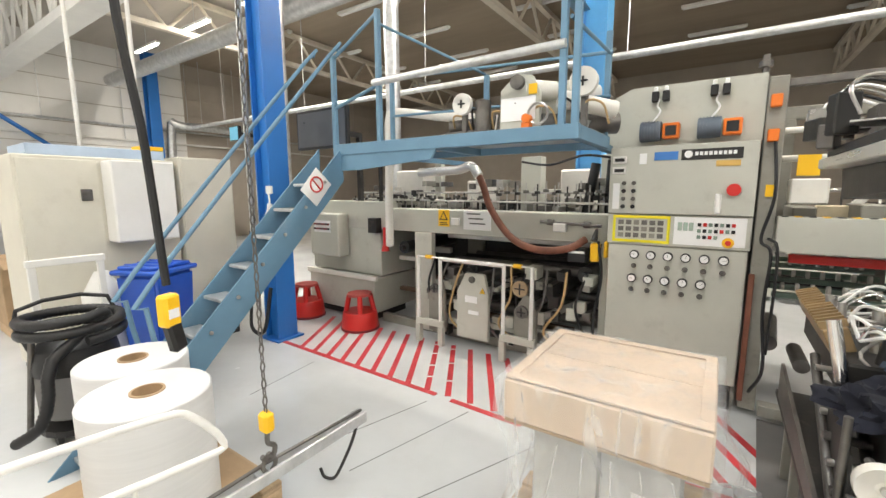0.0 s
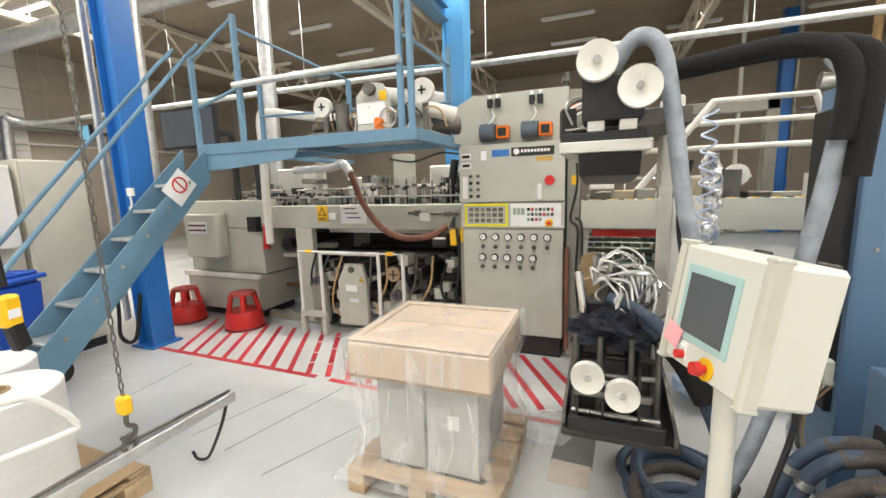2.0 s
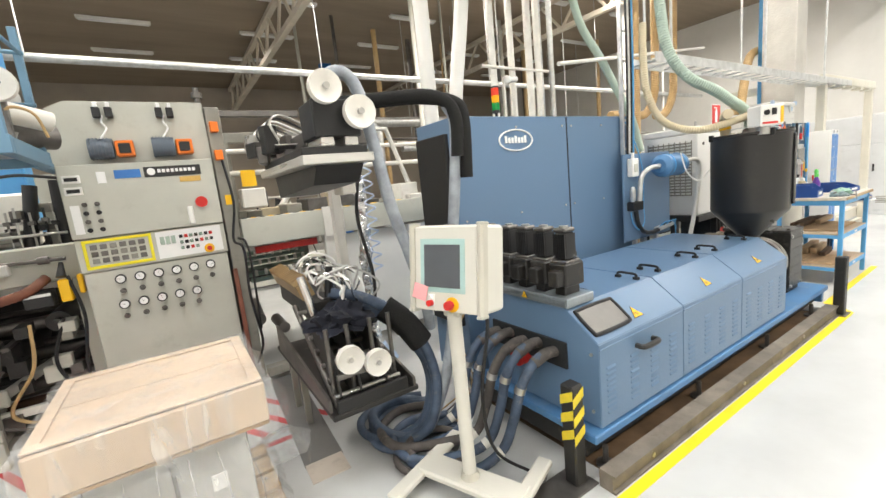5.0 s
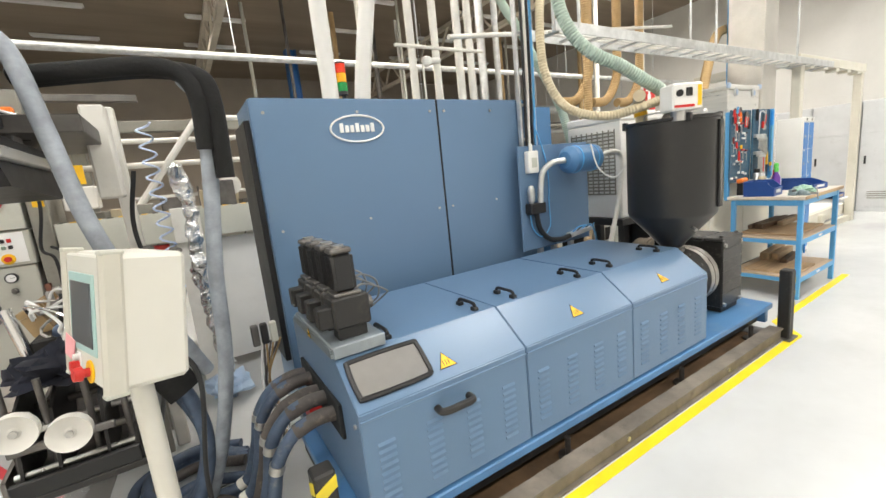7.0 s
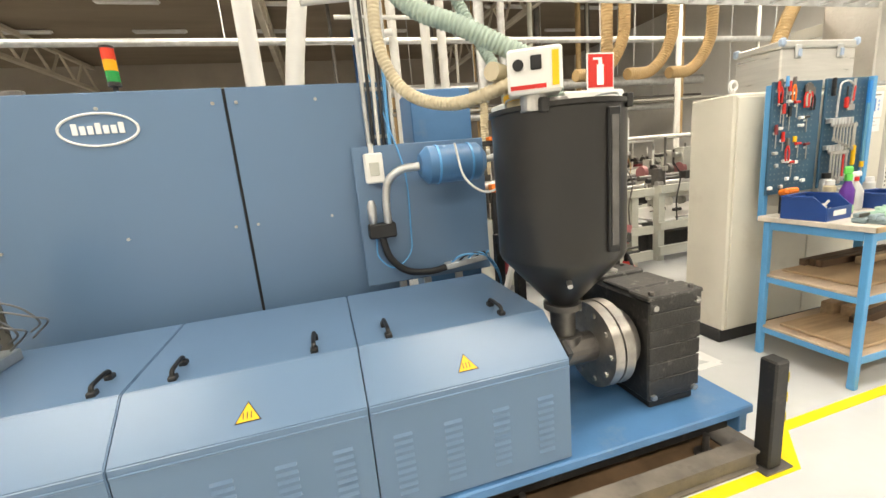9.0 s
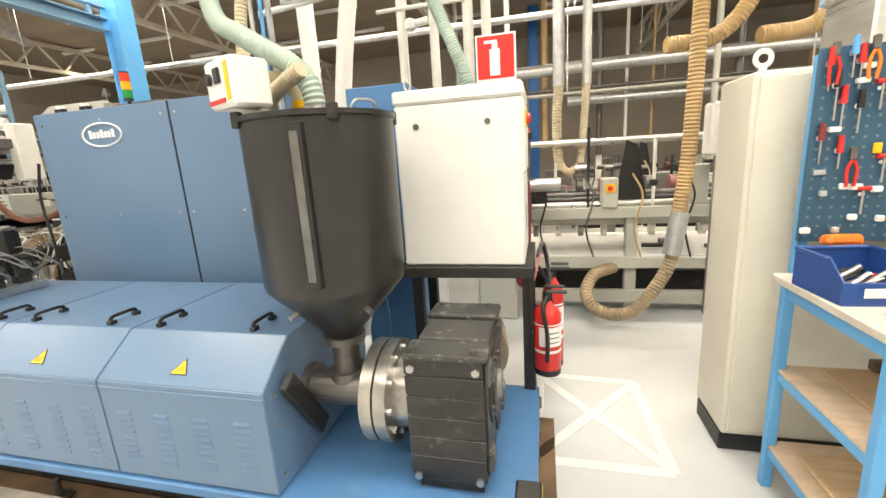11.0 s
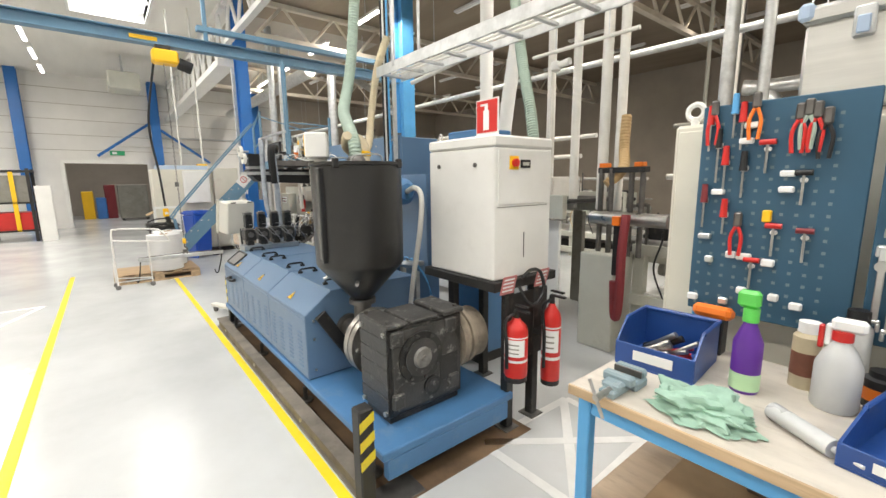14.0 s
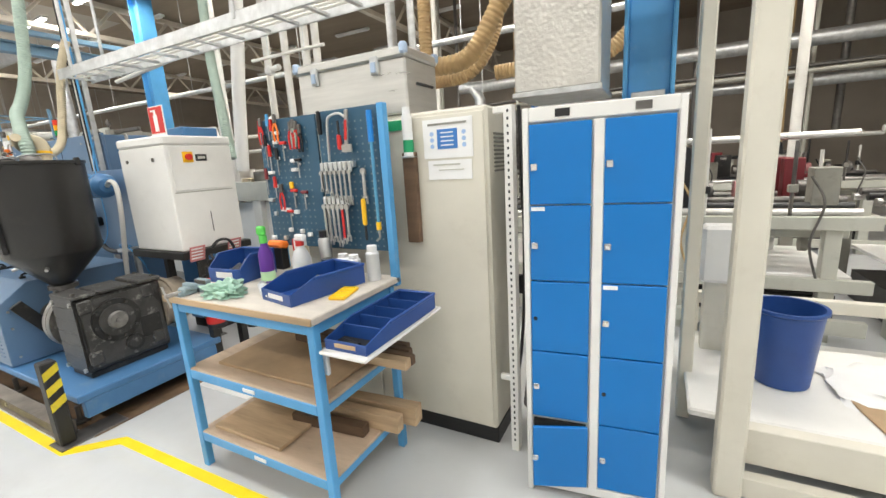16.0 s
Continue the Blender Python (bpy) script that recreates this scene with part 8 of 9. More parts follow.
for (z0, a0, b0), (z1, a1, b1) in zip(rows_, rows_[1:]):
    n = max(1, int((z1 - z0) / 0.025))
    fine_ += [(z0 + (z1 - z0) * k / n, a0 + (a1 - a0) * k / n, b0 + (b1 - b0) * k / n) for k in range(n)]
fine_.append(rows_[-1])
for z, a, b in fine_:
    ring = []
    for k in range(NSEG):
        u = 2 * math.pi * k / NSEG
        cu_, su_ = math.cos(u), math.sin(u)
        f = 1 / max(abs(cu_), abs(su_))
        x, y = a * cu_ * f, b * su_ * f
        crease = abs(noise.noise(Vector((x * 6 + z * 4, y * 6, z * 3)))) * 0.03 + noise.noise(Vector((x * 15, y * 15, z * 4))) * 0.004
        if 0.66 < z < 0.86:
            crease *= 0.35
        w = 1 + (crease + 0.008) / 0.37
        ring.append(bm.verts.new((0.215 + x * w, 2.335 + y * w, z + 0.006 * noise.noise(Vector((x * 8, y * 8, 2))))))
    rings.append(ring)
for r0, r1 in zip(rings, rings[1:]):
    for k in range(NSEG):
        bm.faces.new((r0[k], r0[(k + 1) % NSEG], r1[(k + 1) % NSEG], r1[k]))
prev = rings[-1]
for f in (0.75, 0.5, 0.25):
    ring = []
    for v in rings[-1]:
        x, y = 0.215 + (v.co.x - 0.215) * f, 2.335 + (v.co.y - 2.335) * f
        ring.append(bm.verts.new((x, y, 0.866 + abs(noise.noise(Vector((x * 6, y * 6, 5)))) * 0.012)))
    for k in range(NSEG):
        bm.faces.new((prev[k], prev[(k + 1) % NSEG], ring[(k + 1) % NSEG], ring[k]))
    prev = ring
bm.faces.new(prev)
wrap_ = part("film", bm, CFILM, ld, "creased clear stretch film", True)
# loose tail of film hanging off one corner
bm = bmesh.new()
grid = [[bm.verts.new((0.6 + 0.012 * i + 0.025 * math.sin(i * 1.3 + j * 0.6) + 0.006 * j, 2.5 - 0.05 * j + 0.02 * math.sin(i * 0.9), 0.84 - 0.06 * i)) for j in range(9)] for i in range(10)]
for i in range(9):
    for j in range(8):
        bm.faces.new((grid[i][j], grid[i][j + 1], grid[i + 1][j + 1], grid[i + 1][j]))
part("film_tail", bm, CFILM, ld, "loose hanging tail of clear film", True)
for k in range(6):
    part("film_fold", TUBE([(-0.14 + 0.13 * k, 1.965 - 0.004 * k, 0.16 + 0.03 * k), (-0.08 + 0.12 * k, 1.99, 0.4), (-0.02 + 0.1 * k, 1.965, 0.64)], r=0.0035, seg=5), CFILM, ld)
solo("film_scrap", clump(0.75, 2.9, 0.01, 0.16, 0.2, 0.02, 12, 0.3, 3), CFILM, "flat scrap of clear film on the floor", "film scrap", smooth=True)

# ---- paper rolls, lifting gear and cabinets by the stair ----
p2 = thing("wooden_pallet", (-1.7, 1.0, 0), "wooden pallet carrying two paper rolls", "pallet", "wooden pallets")
pallet(p2, -2.12, -1.24, 0.42, 1.62)
solo("cardboard_sheet", B((-2.1, -1.26, 0.44, 1.6, 0.143, 0.15)), CARD, "tan cardboard sheet on the pallet", "cardboard sheet")
for x, y in ((-1.5, 1.165), (-1.98, 1.28)):
    e = thing("paper_roll", (x, y, 0.15), "large white paper roll standing on a pallet", "paper roll", "paper rolls", local=True)
    part("paper", LATHE([(0.065, 0.0), (0.243, 0.0), (0.25, 0.006), (0.25, 0.6), (0.244, 0.606), (0.068, 0.606), (0.066, 0.5)], (0, 0, 0), 56), mat("wound_roll_paper", (0.66, 0.66, 0.66), 0.6, var=0.03, scale=3, grain=200, bump=0.05, stretch=(1, 1, 20)), e, "tightly wound white paper", True)
    part("core", LATHE([(0.068, 0.5), (0.068, 0.612), (0.058, 0.612), (0.058, 0.5)], (0, 0, 0), 32), CARD, e, "brown cardboard core", True)
    part("core_floor", C(((0, 0, 0.5), (0, 0, 0.505), 0.066)), WOODD, e)
ch = thing("hoist_chain", (-0.98, 1.4, 0.45), "steel lifting chain with yellow hook block", "chain hoist")
for k in range(78):
    z = 0.72 + 0.038 * k
    a = 90 * (k % 2)
    b = TUBE([(0.009 * math.cos(q), 0, 0.024 * math.sin(q)) for q in [i * math.pi / 3 for i in range(7)]], r=0.0035, seg=5, smooth=1)
    bmesh.ops.transform(b, matrix=pose(-0.98, 1.4, z, 0, 0, a), verts=b.verts)
    part("link", b, STEELD, ch)
part("hook_block", B((-1.01, -0.95, 1.375, 1.425, 0.62, 0.71), bev=0.012), YSIGN, ch, "yellow hook block")
part("hook", TUBE([(-0.98, 1.4, 0.62), (-0.98, 1.4, 0.57), (-0.98, 1.43, 0.54), (-0.98, 1.42, 0.5), (-0.98, 1.39, 0.49), (-0.98, 1.37, 0.52)], r=0.011, seg=8), STEELD, ch)
part("shackle", TUBE([(-0.98, 1.4, 0.52), (-0.98, 1.43, 0.47), (-0.98, 1.4, 0.43), (-0.98, 1.37, 0.47), (-0.98, 1.4, 0.52)], r=0.01, seg=8), STEELD, ch)
lb = thing("lifting_beam", (-1.0, 1.35, 0.4), "worn steel lifting beam hung from the hoist", "lifting beam")
part("beam", B((-1.035, -1.02, 0.75, 1.97, 0.39, 0.45), (-0.975, -0.96, 0.75, 1.97, 0.39, 0.45), (-1.02, -0.975, 1.35, 1.45, 0.4, 0.44)), GALV, lb)
part("tie_bar", C(((-0.998, 1.4, 0.47), (-0.998, 1.96, 0.45), 0.008), ((-0.998, 1.4, 0.47), (-0.998, 0.76, 0.45), 0.008)), STEELD, lb)
part("beam_hook", TUBE([(-1.0, 1.95, 0.42), (-1.05, 1.93, 0.25), (-1.12, 1.9, 0.08), (-1.15, 1.88, 0.03), (-1.2, 1.86, 0.03), (-1.22, 1.85, 0.08)], r=0.009, seg=8), BLACKS, lb)
part("beam_hook", TUBE([(-1.0, 0.78, 0.42), (-1.03, 0.76, 0.25), (-1.06, 0.73, 0.08), (-1.1, 0.71, 0.05), (-1.13, 0.7, 0.1)], r=0.009, seg=8), BLACKS, lb)
pc = thing("hoist_pendant", (-1.37, 1.23, 1.0), "yellow and black hoist pendant on a black cable", "pendant control")
part("cable", TUBE([(-1.37, 1.23, 1.24), (-1.36, 1.2, 1.8), (-1.32, 1.14, 2.6), (-1.1, 1.3, 3.6)], r=0.017, seg=8), BLACK, pc)
part("body", ROT(B((-1.4, -1.34, 1.19, 1.27, 1.06, 1.2), bev=0.012), 20, (-1.37, 1.23, 1.1)), YSIGN, pc)
part("grip", ROT(B((-1.395, -1.345, 1.195, 1.265, 0.94, 1.08), bev=0.012), 20, (-1.37, 1.23, 1.1), 12), BLACK, pc)
part("label", ROT(B((-1.338, -1.336, 1.2, 1.25, 1.1, 1.14), bev=0), 20, (-1.37, 1.23, 1.1)), PAPER, pc)
ct2 = thing("tube_trolley", (-0.9, 0.65, 0), "bent white tube trolley on castors", "trolley")
part("frame", TUBE([(-0.9, 0.46, 0.07), (-0.9, 0.46, 0.86), (-0.9, 0.52, 0.93), (-0.9, 0.62, 0.94), (-0.9, 0.98, 0.91), (-0.9, 1.08, 0.87), (-0.9, 1.18, 0.72), (-0.9, 1.1, 0.7), (-0.9, 0.62, 0.75), (-0.9, 0.47, 0.77)], r=0.013, seg=10, smooth=3), WHITEP, ct2, "bent white tube frame", True)
for x, y in ((-0.9, 0.46), (-0.9, 0.9), (-1.15, 0.44)):
    part("leg", C(((x, y, 0.07), (x, y, 0.72 if y > 0.5 else 0.4), 0.009), seg=10), WHITEP, ct2, smooth=True)
    part("castor", C(((x - 0.012, y, 0.035), (x + 0.012, y, 0.035), 0.035), seg=16), RUBBER, ct2, smooth=True)
for a_, b_ in (((-0.9, 0.46, 0.12), (-0.9, 0.9, 0.12)), ((-0.9, 0.46, 0.14), (-1.15, 0.44, 0.14)), ((-1.15, 0.44, 0.14), (-0.9, 0.9, 0.14))):
    part("cross_tube", C((a_, b_, 0.008), seg=10), WHITEP, ct2, smooth=True)
vc = thing("industrial_vacuum", (-3.0, 1.12, 0), "grey wet vacuum with a coiled black hose", "vacuum cleaner")
part("drum", LATHE([(0.2, 0.1), (0.22, 0.12), (0.23, 0.45), (0.22, 0.47)], (-3.0, 1.12, 0.06), 32), RUBBER, vc, smooth=True)
part("head", LATHE([(0.235, 0.46), (0.24, 0.5), (0.22, 0.62), (0.15, 0.68), (0.05, 0.69)], (-3.0, 1.12, 0), 32), BLACK, vc, smooth=True)
part("hose", TUBE([(-3.0 + 0.26 * math.cos(a), 1.12 + 0.26 * math.sin(a), 0.68 + 0.012 * a) for a in [k * 0.45 for k in range(30)]] + [(-2.78, 0.95, 0.6), (-2.72, 0.9, 0.4), (-2.74, 0.85, 0.22), (-2.85, 0.75, 0.12)], r=0.035, seg=10, smooth=2, ribs=0.03), BLACK, vc, "coiled ribbed black hose", True)
part("yellow_knob", B((-2.93, -2.86, 1.04, 1.12, 0.68, 0.71), bev=0.01), YSIGN, vc)
part("handle", TUBE([(-3.2, 0.95, 0.5), (-3.25, 0.9, 0.85), (-3.1, 1.35, 0.88), (-3.05, 1.34, 0.5)], r=0.014, seg=8, smooth=3), BLACK, vc)
for a in (0.5, 2.1, 3.7, 5.3):
    part("castor", C(((-3.0 + 0.2 * math.cos(a), 1.12 + 0.2 * math.sin(a) - 0.015, 0.04), (-3.0 + 0.2 * math.cos(a), 1.12 + 0.2 * math.sin(a) + 0.015, 0.04), 0.04), seg=14), BLACK, vc)
part("chassis", C(((-3.0, 1.12, 0.06), (-3.0, 1.12, 0.1), 0.23)), BLACK, vc)
part("wand", C(((-3.1, 0.86, 0.05), (-2.95, 0.9, 0.7), 0.018)), STEELD, vc)
vc.location = (-3.02, 1.3, 0)
bb = thing("wheelie_bin", (-3.45, 1.98, 0), "blue plastic wheelie bin with closed lid", "waste bin")
BINB = mat("wheelie_blue", (0.015, 0.09, 0.5), 0.38, var=0.05, scale=3)
bm = PRISM([(-0.19, -0.2), (0.19, -0.2), (0.19, 0.2), (-0.19, 0.2)], "z", 0.06, 0.95)
for v in bm.verts:
    f = 1.05 if v.co.z > 0.5 else 0.88
    v.co.x, v.co.y = v.co.x * f, v.co.y * f
ROT(bm, 25, (0, 0, 0))
bmesh.ops.translate(bm, verts=bm.verts, vec=(-3.45, 1.98, 0))
bmesh.ops.bevel(bm, geom=bm.edges[:], offset=0.03, segments=3, affect="EDGES")
part("tub", bm, BINB, bb, smooth=True)
part("lid", ROT(JOIN(B((-3.67, -3.23, 1.75, 2.21, 0.95, 0.99), bev=0.015), B((-3.63, -3.27, 1.79, 2.17, 0.99, 1.02), bev=0.012)), 25, (-3.45, 1.98, 0)), BINB, bb, "ribbed blue lid")
for q in (-0.12, 0.0, 0.12):
    part("rib", ROT(B((-3.62, -3.28, 1.97 + q, 1.99 + q, 1.02, 1.03)), 25, (-3.45, 1.98, 0)), BINB, bb)
for q in (-0.2, 0.2):
    part("wheel", ROT(C(((-3.45 + q - 0.03, 2.2, 0.09), (-3.45 + q + 0.03, 2.2, 0.09), 0.09), seg=20), 25, (-3.45, 1.98, 0)), BLACK, bb)
part("foot", ROT(B((-3.6, -3.3, 1.78, 1.84, 0, 0.07)), 25, (-3.45, 1.98, 0)), BINB, bb)
solo("white_canister", LATHE([(0.14, 0), (0.15, 0.02), (0.15, 0.75), (0.1, 0.85), (0.05, 0.95)], (-3.85, 1.72, 0), 24), WHITEP, "tall white plastic canister beside the bin", "canister", smooth=True)

cab = thing("electrical_cabinet", (-4.3, 2.75, 0), "cream electrical cabinet with a vent grille", "cabinet", "cream cabinets")
part("body", B((-4.7, -4.0, 2.48, 3.02, 0.1, 1.97), bev=0.01), CREAM, cab)
part("plinth", B((-4.68, -4.03, 2.5, 3.0, 0, 0.1)), BLACK, cab)
part("vent", JOIN(*[B((-4.002, -3.992, 2.68, 2.86, 1.62 + 0.025 * k, 1.634 + 0.025 * k), bev=0) for k in range(9)]), mat("tan_grille", (0.35, 0.28, 0.17), 0.6), cab, "tan vent grille")
part("door", B((-4.0, -3.99, 2.5, 3.0, 0.12, 1.95), bev=0.004), CREAM, cab)
cab2 = thing("electrical_cabinet", (-4.3, 1.9, 0), "cream electrical cabinet with a hung white box", "cabinet", "cream cabinets")
part("body", B((-4.7, -4.05, 1.3, 2.46, 0.1, 1.93), bev=0.01), CREAM, cab2)
part("plinth", B((-4.68, -4.08, 1.32, 2.44, 0, 0.1)), BLACK, cab2)
part("hung_box", B((-4.05, -3.82, 1.86, 2.36, 1.18, 1.9), bev=0.012), WHITEP, cab2, "white wall box")
part("door", B((-4.05, -4.04, 1.32, 1.84, 0.12, 1.9), bev=0.004), CREAM, cab2)
part("lock", B((-4.04, -4.025, 1.7, 1.78, 1.55, 1.65), bev=0.005), STEELD, cab2)
part("top_tray", B((-4.65, -4.1, 1.4, 2.4, 1.931, 2.02)), mat("pale_blue_tray", (0.45, 0.55, 0.68), 0.5), cab2)
part("yellow_box", B((-4.3, -4.1, 2.2, 2.4, 2.021, 2.06)), YSIGN, cab2)
cab3 = thing("electrical_cabinet", (-6.85, 2.2, 0), "cream machine cabinet with a brown strip", "cabinet", "cream cabinets")
part("body", B((-7.2, -6.5, 1.86, 2.6, 0.0, 2.0), bev=0.01), CREAM, cab3)
part("brown_strip", B((-6.5, -6.485, 1.9, 2.05, 0.9, 1.9)), mat("faded_rose_strip", (0.5, 0.33, 0.3), 0.6), cab3)
sb = thing("service_box", (-3.9, 3.3, 1.0), "grey service box with meter on the column", "service box")
part("case", B((-3.85, -3.62, 3.2, 3.45, 1.2, 1.75), bev=0.012), ALU, sb)
part("window", B((-3.62, -3.612, 3.25, 3.4, 1.45, 1.65)), GREENP, sb)
bx = thing("cardboard_box", (-6.1, 1.65, 0), "open brown cardboard box standing by the cabinets", "cardboard box")
part("carton", B((-6.45, -5.85, 1.42, 1.84, 0.14, 0.9), bev=0.008), CARD, bx)
part("flap", ROT(B((-6.45, -5.85, 1.2, 1.42, 0.9, 0.906), bev=0), 0, (-6.1, 1.42, 0.9), 25), CARD, bx)
part("flap", ROT(B((-5.85, -5.66, 1.42, 1.84, 0.9, 0.906), bev=0), 0, (-5.85, 1.6, 0.9), 0, 30), CARD, bx)
part("tape", B((-5.849, -5.846, 1.6, 1.66, 0.14, 0.9), bev=0), BEIGEL, bx)
part("skid", B((-6.45, -5.85, 1.44, 1.54, 0, 0.14), (-6.45, -5.85, 1.72, 1.82, 0, 0.14)), WOOD, bx)
wr = thing("white_guard_rail", (-3.5, 1.1, 0), "white square tube guard rail", "guard rail")
part("rail", B((-3.555, -3.505, 1.2, 1.66, 1.09, 1.14)), WHITEP, wr)
for x_, y_ in ((-3.53, 1.63), (-3.53, 1.23)):
    part("post", B((x_ - 0.022, x_ + 0.022, y_ - 0.022, y_ + 0.022, 0, 1.09)), WHITEP, wr)

# ---- columns, roof steel, crane ----


def column(x, y, w, d, m_, lab, z1=CEIL):
    e = thing("blue_column", (x, y, 0), lab, "column", "blue columns", "structure")
    part("flange", B((x - w / 2, x - w / 2 + 0.02, y - d / 2, y + d / 2, 0, z1)), m_, e)
    part("flange", B((x + w / 2 - 0.02, x + w / 2, y - d / 2, y + d / 2, 0, z1)), m_, e)
    part("web", B((x - w / 2 + 0.02, x + w / 2 - 0.02, y - 0.06, y + 0.06, 0, z1)), m_, e)
    part("base_plate", B((x - w / 2 - 0.05, x + w / 2 + 0.05, y - d / 2 - 0.05, y + d / 2 + 0.05, 0, 0.02)), m_, e)
    return e


c1 = column(-3.47, 3.17, 0.24, 0.24, BLUEC, "bright blue steel column beside the stair")
part("cable_pipe", C(((-3.7, 3.05, 0.3), (-3.7, 3.05, CEIL), 0.03), ((-3.64, 3.0, 0.3), (-3.64, 3.0, CEIL), 0.02)), GALV, c1)
part("socket", B((-3.4, -3.3, 3.03, 3.05, 1.6, 1.68), (-3.38, -3.32, 3.02, 3.05, 1.36, 1.5)), WHITEP, c1)
part("cable", TUBE([(-3.35, 3.03, 1.6), (-3.3, 3.0, 1.5), (-3.4, 3.0, 1.35)], r=0.008, seg=6), PAPER, c1)
part("cable", TUBE([(-3.7, 3.02, 1.2), (-3.72, 2.98, 0.4), (-3.6, 2.9, 0.15), (-3.45, 2.95, 0.14), (-3.4, 3.02, 0.6)], r=0.02, seg=6), BLACK, c1)
column(-0.85, 5.85, 0.3, 0.3, BLUEL, "light blue steel column behind the platform")
column(-13.7, 2.35, 0.3, 0.3, BLUEC, "bright blue column by the doorway")
column(-13.7, 6.2, 0.3, 0.3, BLUEC, "bright blue column on the end wall")
column(-13.7, -1.6, 0.3, 0.3, BLUEC, "bright blue column with rungs on the end wall")
column(5.2, 13.5, 0.3, 0.3, BLUEC, "blue column far back in the hall")
solo("wall_brace", C(((-13.8, 2.4, 4.2), (-13.8, 0.4, 2.7), 0.05), ((-13.8, 2.5, 3.8), (-13.8, 4.2, 2.5), 0.05)), BLUEC, "blue diagonal wall brace", "brace", kind="structure")
cr_ = thing("crane_beam", (-1.0, 2.2, 3.7), "blue steel crane beam under the roof", "crane")
part("beam", B((-1.09, -0.91, -1.2, 5.75, 3.72, 3.735), (-1.09, -0.91, -1.2, 5.75, 3.885, 3.9), (-1.01, -0.99, -1.2, 5.75, 3.735, 3.885)), BLUEP, cr_, "blue I-beam runway")
part("upper_beam", B((-1.06, -0.94, 1.9, 5.75, 4.05, 4.13)), BLUEP, cr_)
part("strut", B((-1.03, -0.97, 2.0, 2.06, 3.9, CEIL), (-1.03, -0.97, 5.5, 5.56, 3.9, 4.05)), BLUEP, cr_)
part("yellow_plate", B((-0.985, -0.98, 1.0, 1.35, 3.78, 3.84), bev=0), YSIGN, cr_)
ho = thing("electric_hoist", (-1.0, 1.4, 3.4), "yellow electric chain hoist with black motor", "hoist")
part("body", B((-1.12, -0.86, 1.25, 1.6, 3.46, 3.66), bev=0.03), YSIGN, ho)
part("motor", C(((-0.99, 1.6, 3.5), (-0.99, 1.78, 3.44), 0.09)), BLACK, ho, smooth=True)
part("trolley", B((-1.12, -0.88, 1.3, 1.5, 3.66, 3.72)), BLACKS, ho)
CREAMT = mat("cream_roof_steel", (0.66, 0.6, 0.5), 0.6, var=0.08, scale=2, dirt=0.2)


def truss(p0, p1, z0, z1, n, lab, m_):
    """A lattice girder from p0 to p1 (x, y) between two heights."""
    e = thing("roof_truss", ((p0[0] + p1[0]) / 2, (p0[1] + p1[1]) / 2, z0), lab, "roof truss", "roof trusses", "structure")
    a, b = Vector((*p0, 0)), Vector((*p1, 0))
    d = (b - a).normalized()
    s = Vector((-d.y, d.x, 0)) * 0.06
    for z in (z0, z1 - 0.1):
        bm = bmesh.new()
        q = [a - s, b - s, b + s, a + s]
        vs = [bm.verts.new(Vector((v.x, v.y, zz))) for zz in (z, z + 0.1) for v in q]
        for f in ((0, 1, 2, 3), (7, 6, 5, 4), (0, 4, 5, 1), (1, 5, 6, 2), (2, 6, 7, 3), (3, 7, 4, 0)):
            bm.faces.new([vs[i] for i in f])
        part("chord", bm, m_, e)
    L = (b - a).length / n
    for k in range(n):
        u, w, x = a + d * L * k, a + d * L * (k + 0.5), a + d * L * (k + 1)
        part("diagonal", C(((u.x, u.y, z0 + 0.05), (w.x, w.y, z1 - 0.05), 0.035), seg=6), m_, e)
        part("diagonal", C(((w.x, w.y, z1 - 0.05), (x.x, x.y, z0 + 0.05), 0.035), seg=6), m_, e)
    return e


for x in (-8.8, -2.98, 2.86, 8.7):
    truss((x, 3.4), (x, 16.9), 4.75, 5.55, 11, "cream lattice roof truss under the brown ceiling", CREAMT)
truss((-13.9, 2.9), (-3.6, 2.9), 4.35, 5.5, 12, "white lattice girder along the aisle edge", WHITEP)
truss((-3.4, 2.9), (14.9, 2.9), 4.6, 5.5, 18, "white lattice girder along the aisle edge", WHITEP)
solo("girder_beam", B((-13.9, -3.6, 2.72, 3.08, 4.2, 4.35)), WHITEP, "white boxed edge beam", "beam", kind="structure")


def lamp(x, y, z, lit, ln=1.25):
    e = thing("batten_lamp", (x, y, z), "lit white fluorescent batten under the roof" if lit else "pale fluorescent batten under the brown ceiling", "ceiling lamp", "batten lamps")
    part("housing", B((x - ln / 2, x + ln / 2, y - 0.06, y + 0.06, z + 0.03, z + 0.08)), WHITEP, e)
    part("tube", B((x - ln / 2 + 0.03, x + ln / 2 - 0.03, y - 0.04, y + 0.04, z, z + 0.03), bev=0.01), LAMPON if lit else PAPER, e)
    part("hanger", C(((x, y, z + 0.08), (x, y, CEIL), 0.008), seg=6), GALV, e)


# lit battens east of x = 0 are added to go with the row lights
for x in (-11.6, -9.2, -6.7, -4.2, -1.6, 1.5, 4.5, 7.5):
    lamp(x, 5.35, 5.12, True)
# the last three aisle battens are added as well
for x in (-12, -10, -8, -2.5, 3, 8.5):
    lamp(x, -0.7, 5.3, True)
for y in (7.4, 9.4, 11.4, 13.4):
    for k in range(8):
        lamp(-9.3 + 3.0 * k + (0.4 if y > 9 else 0), y, CEIL - 0.1, False)


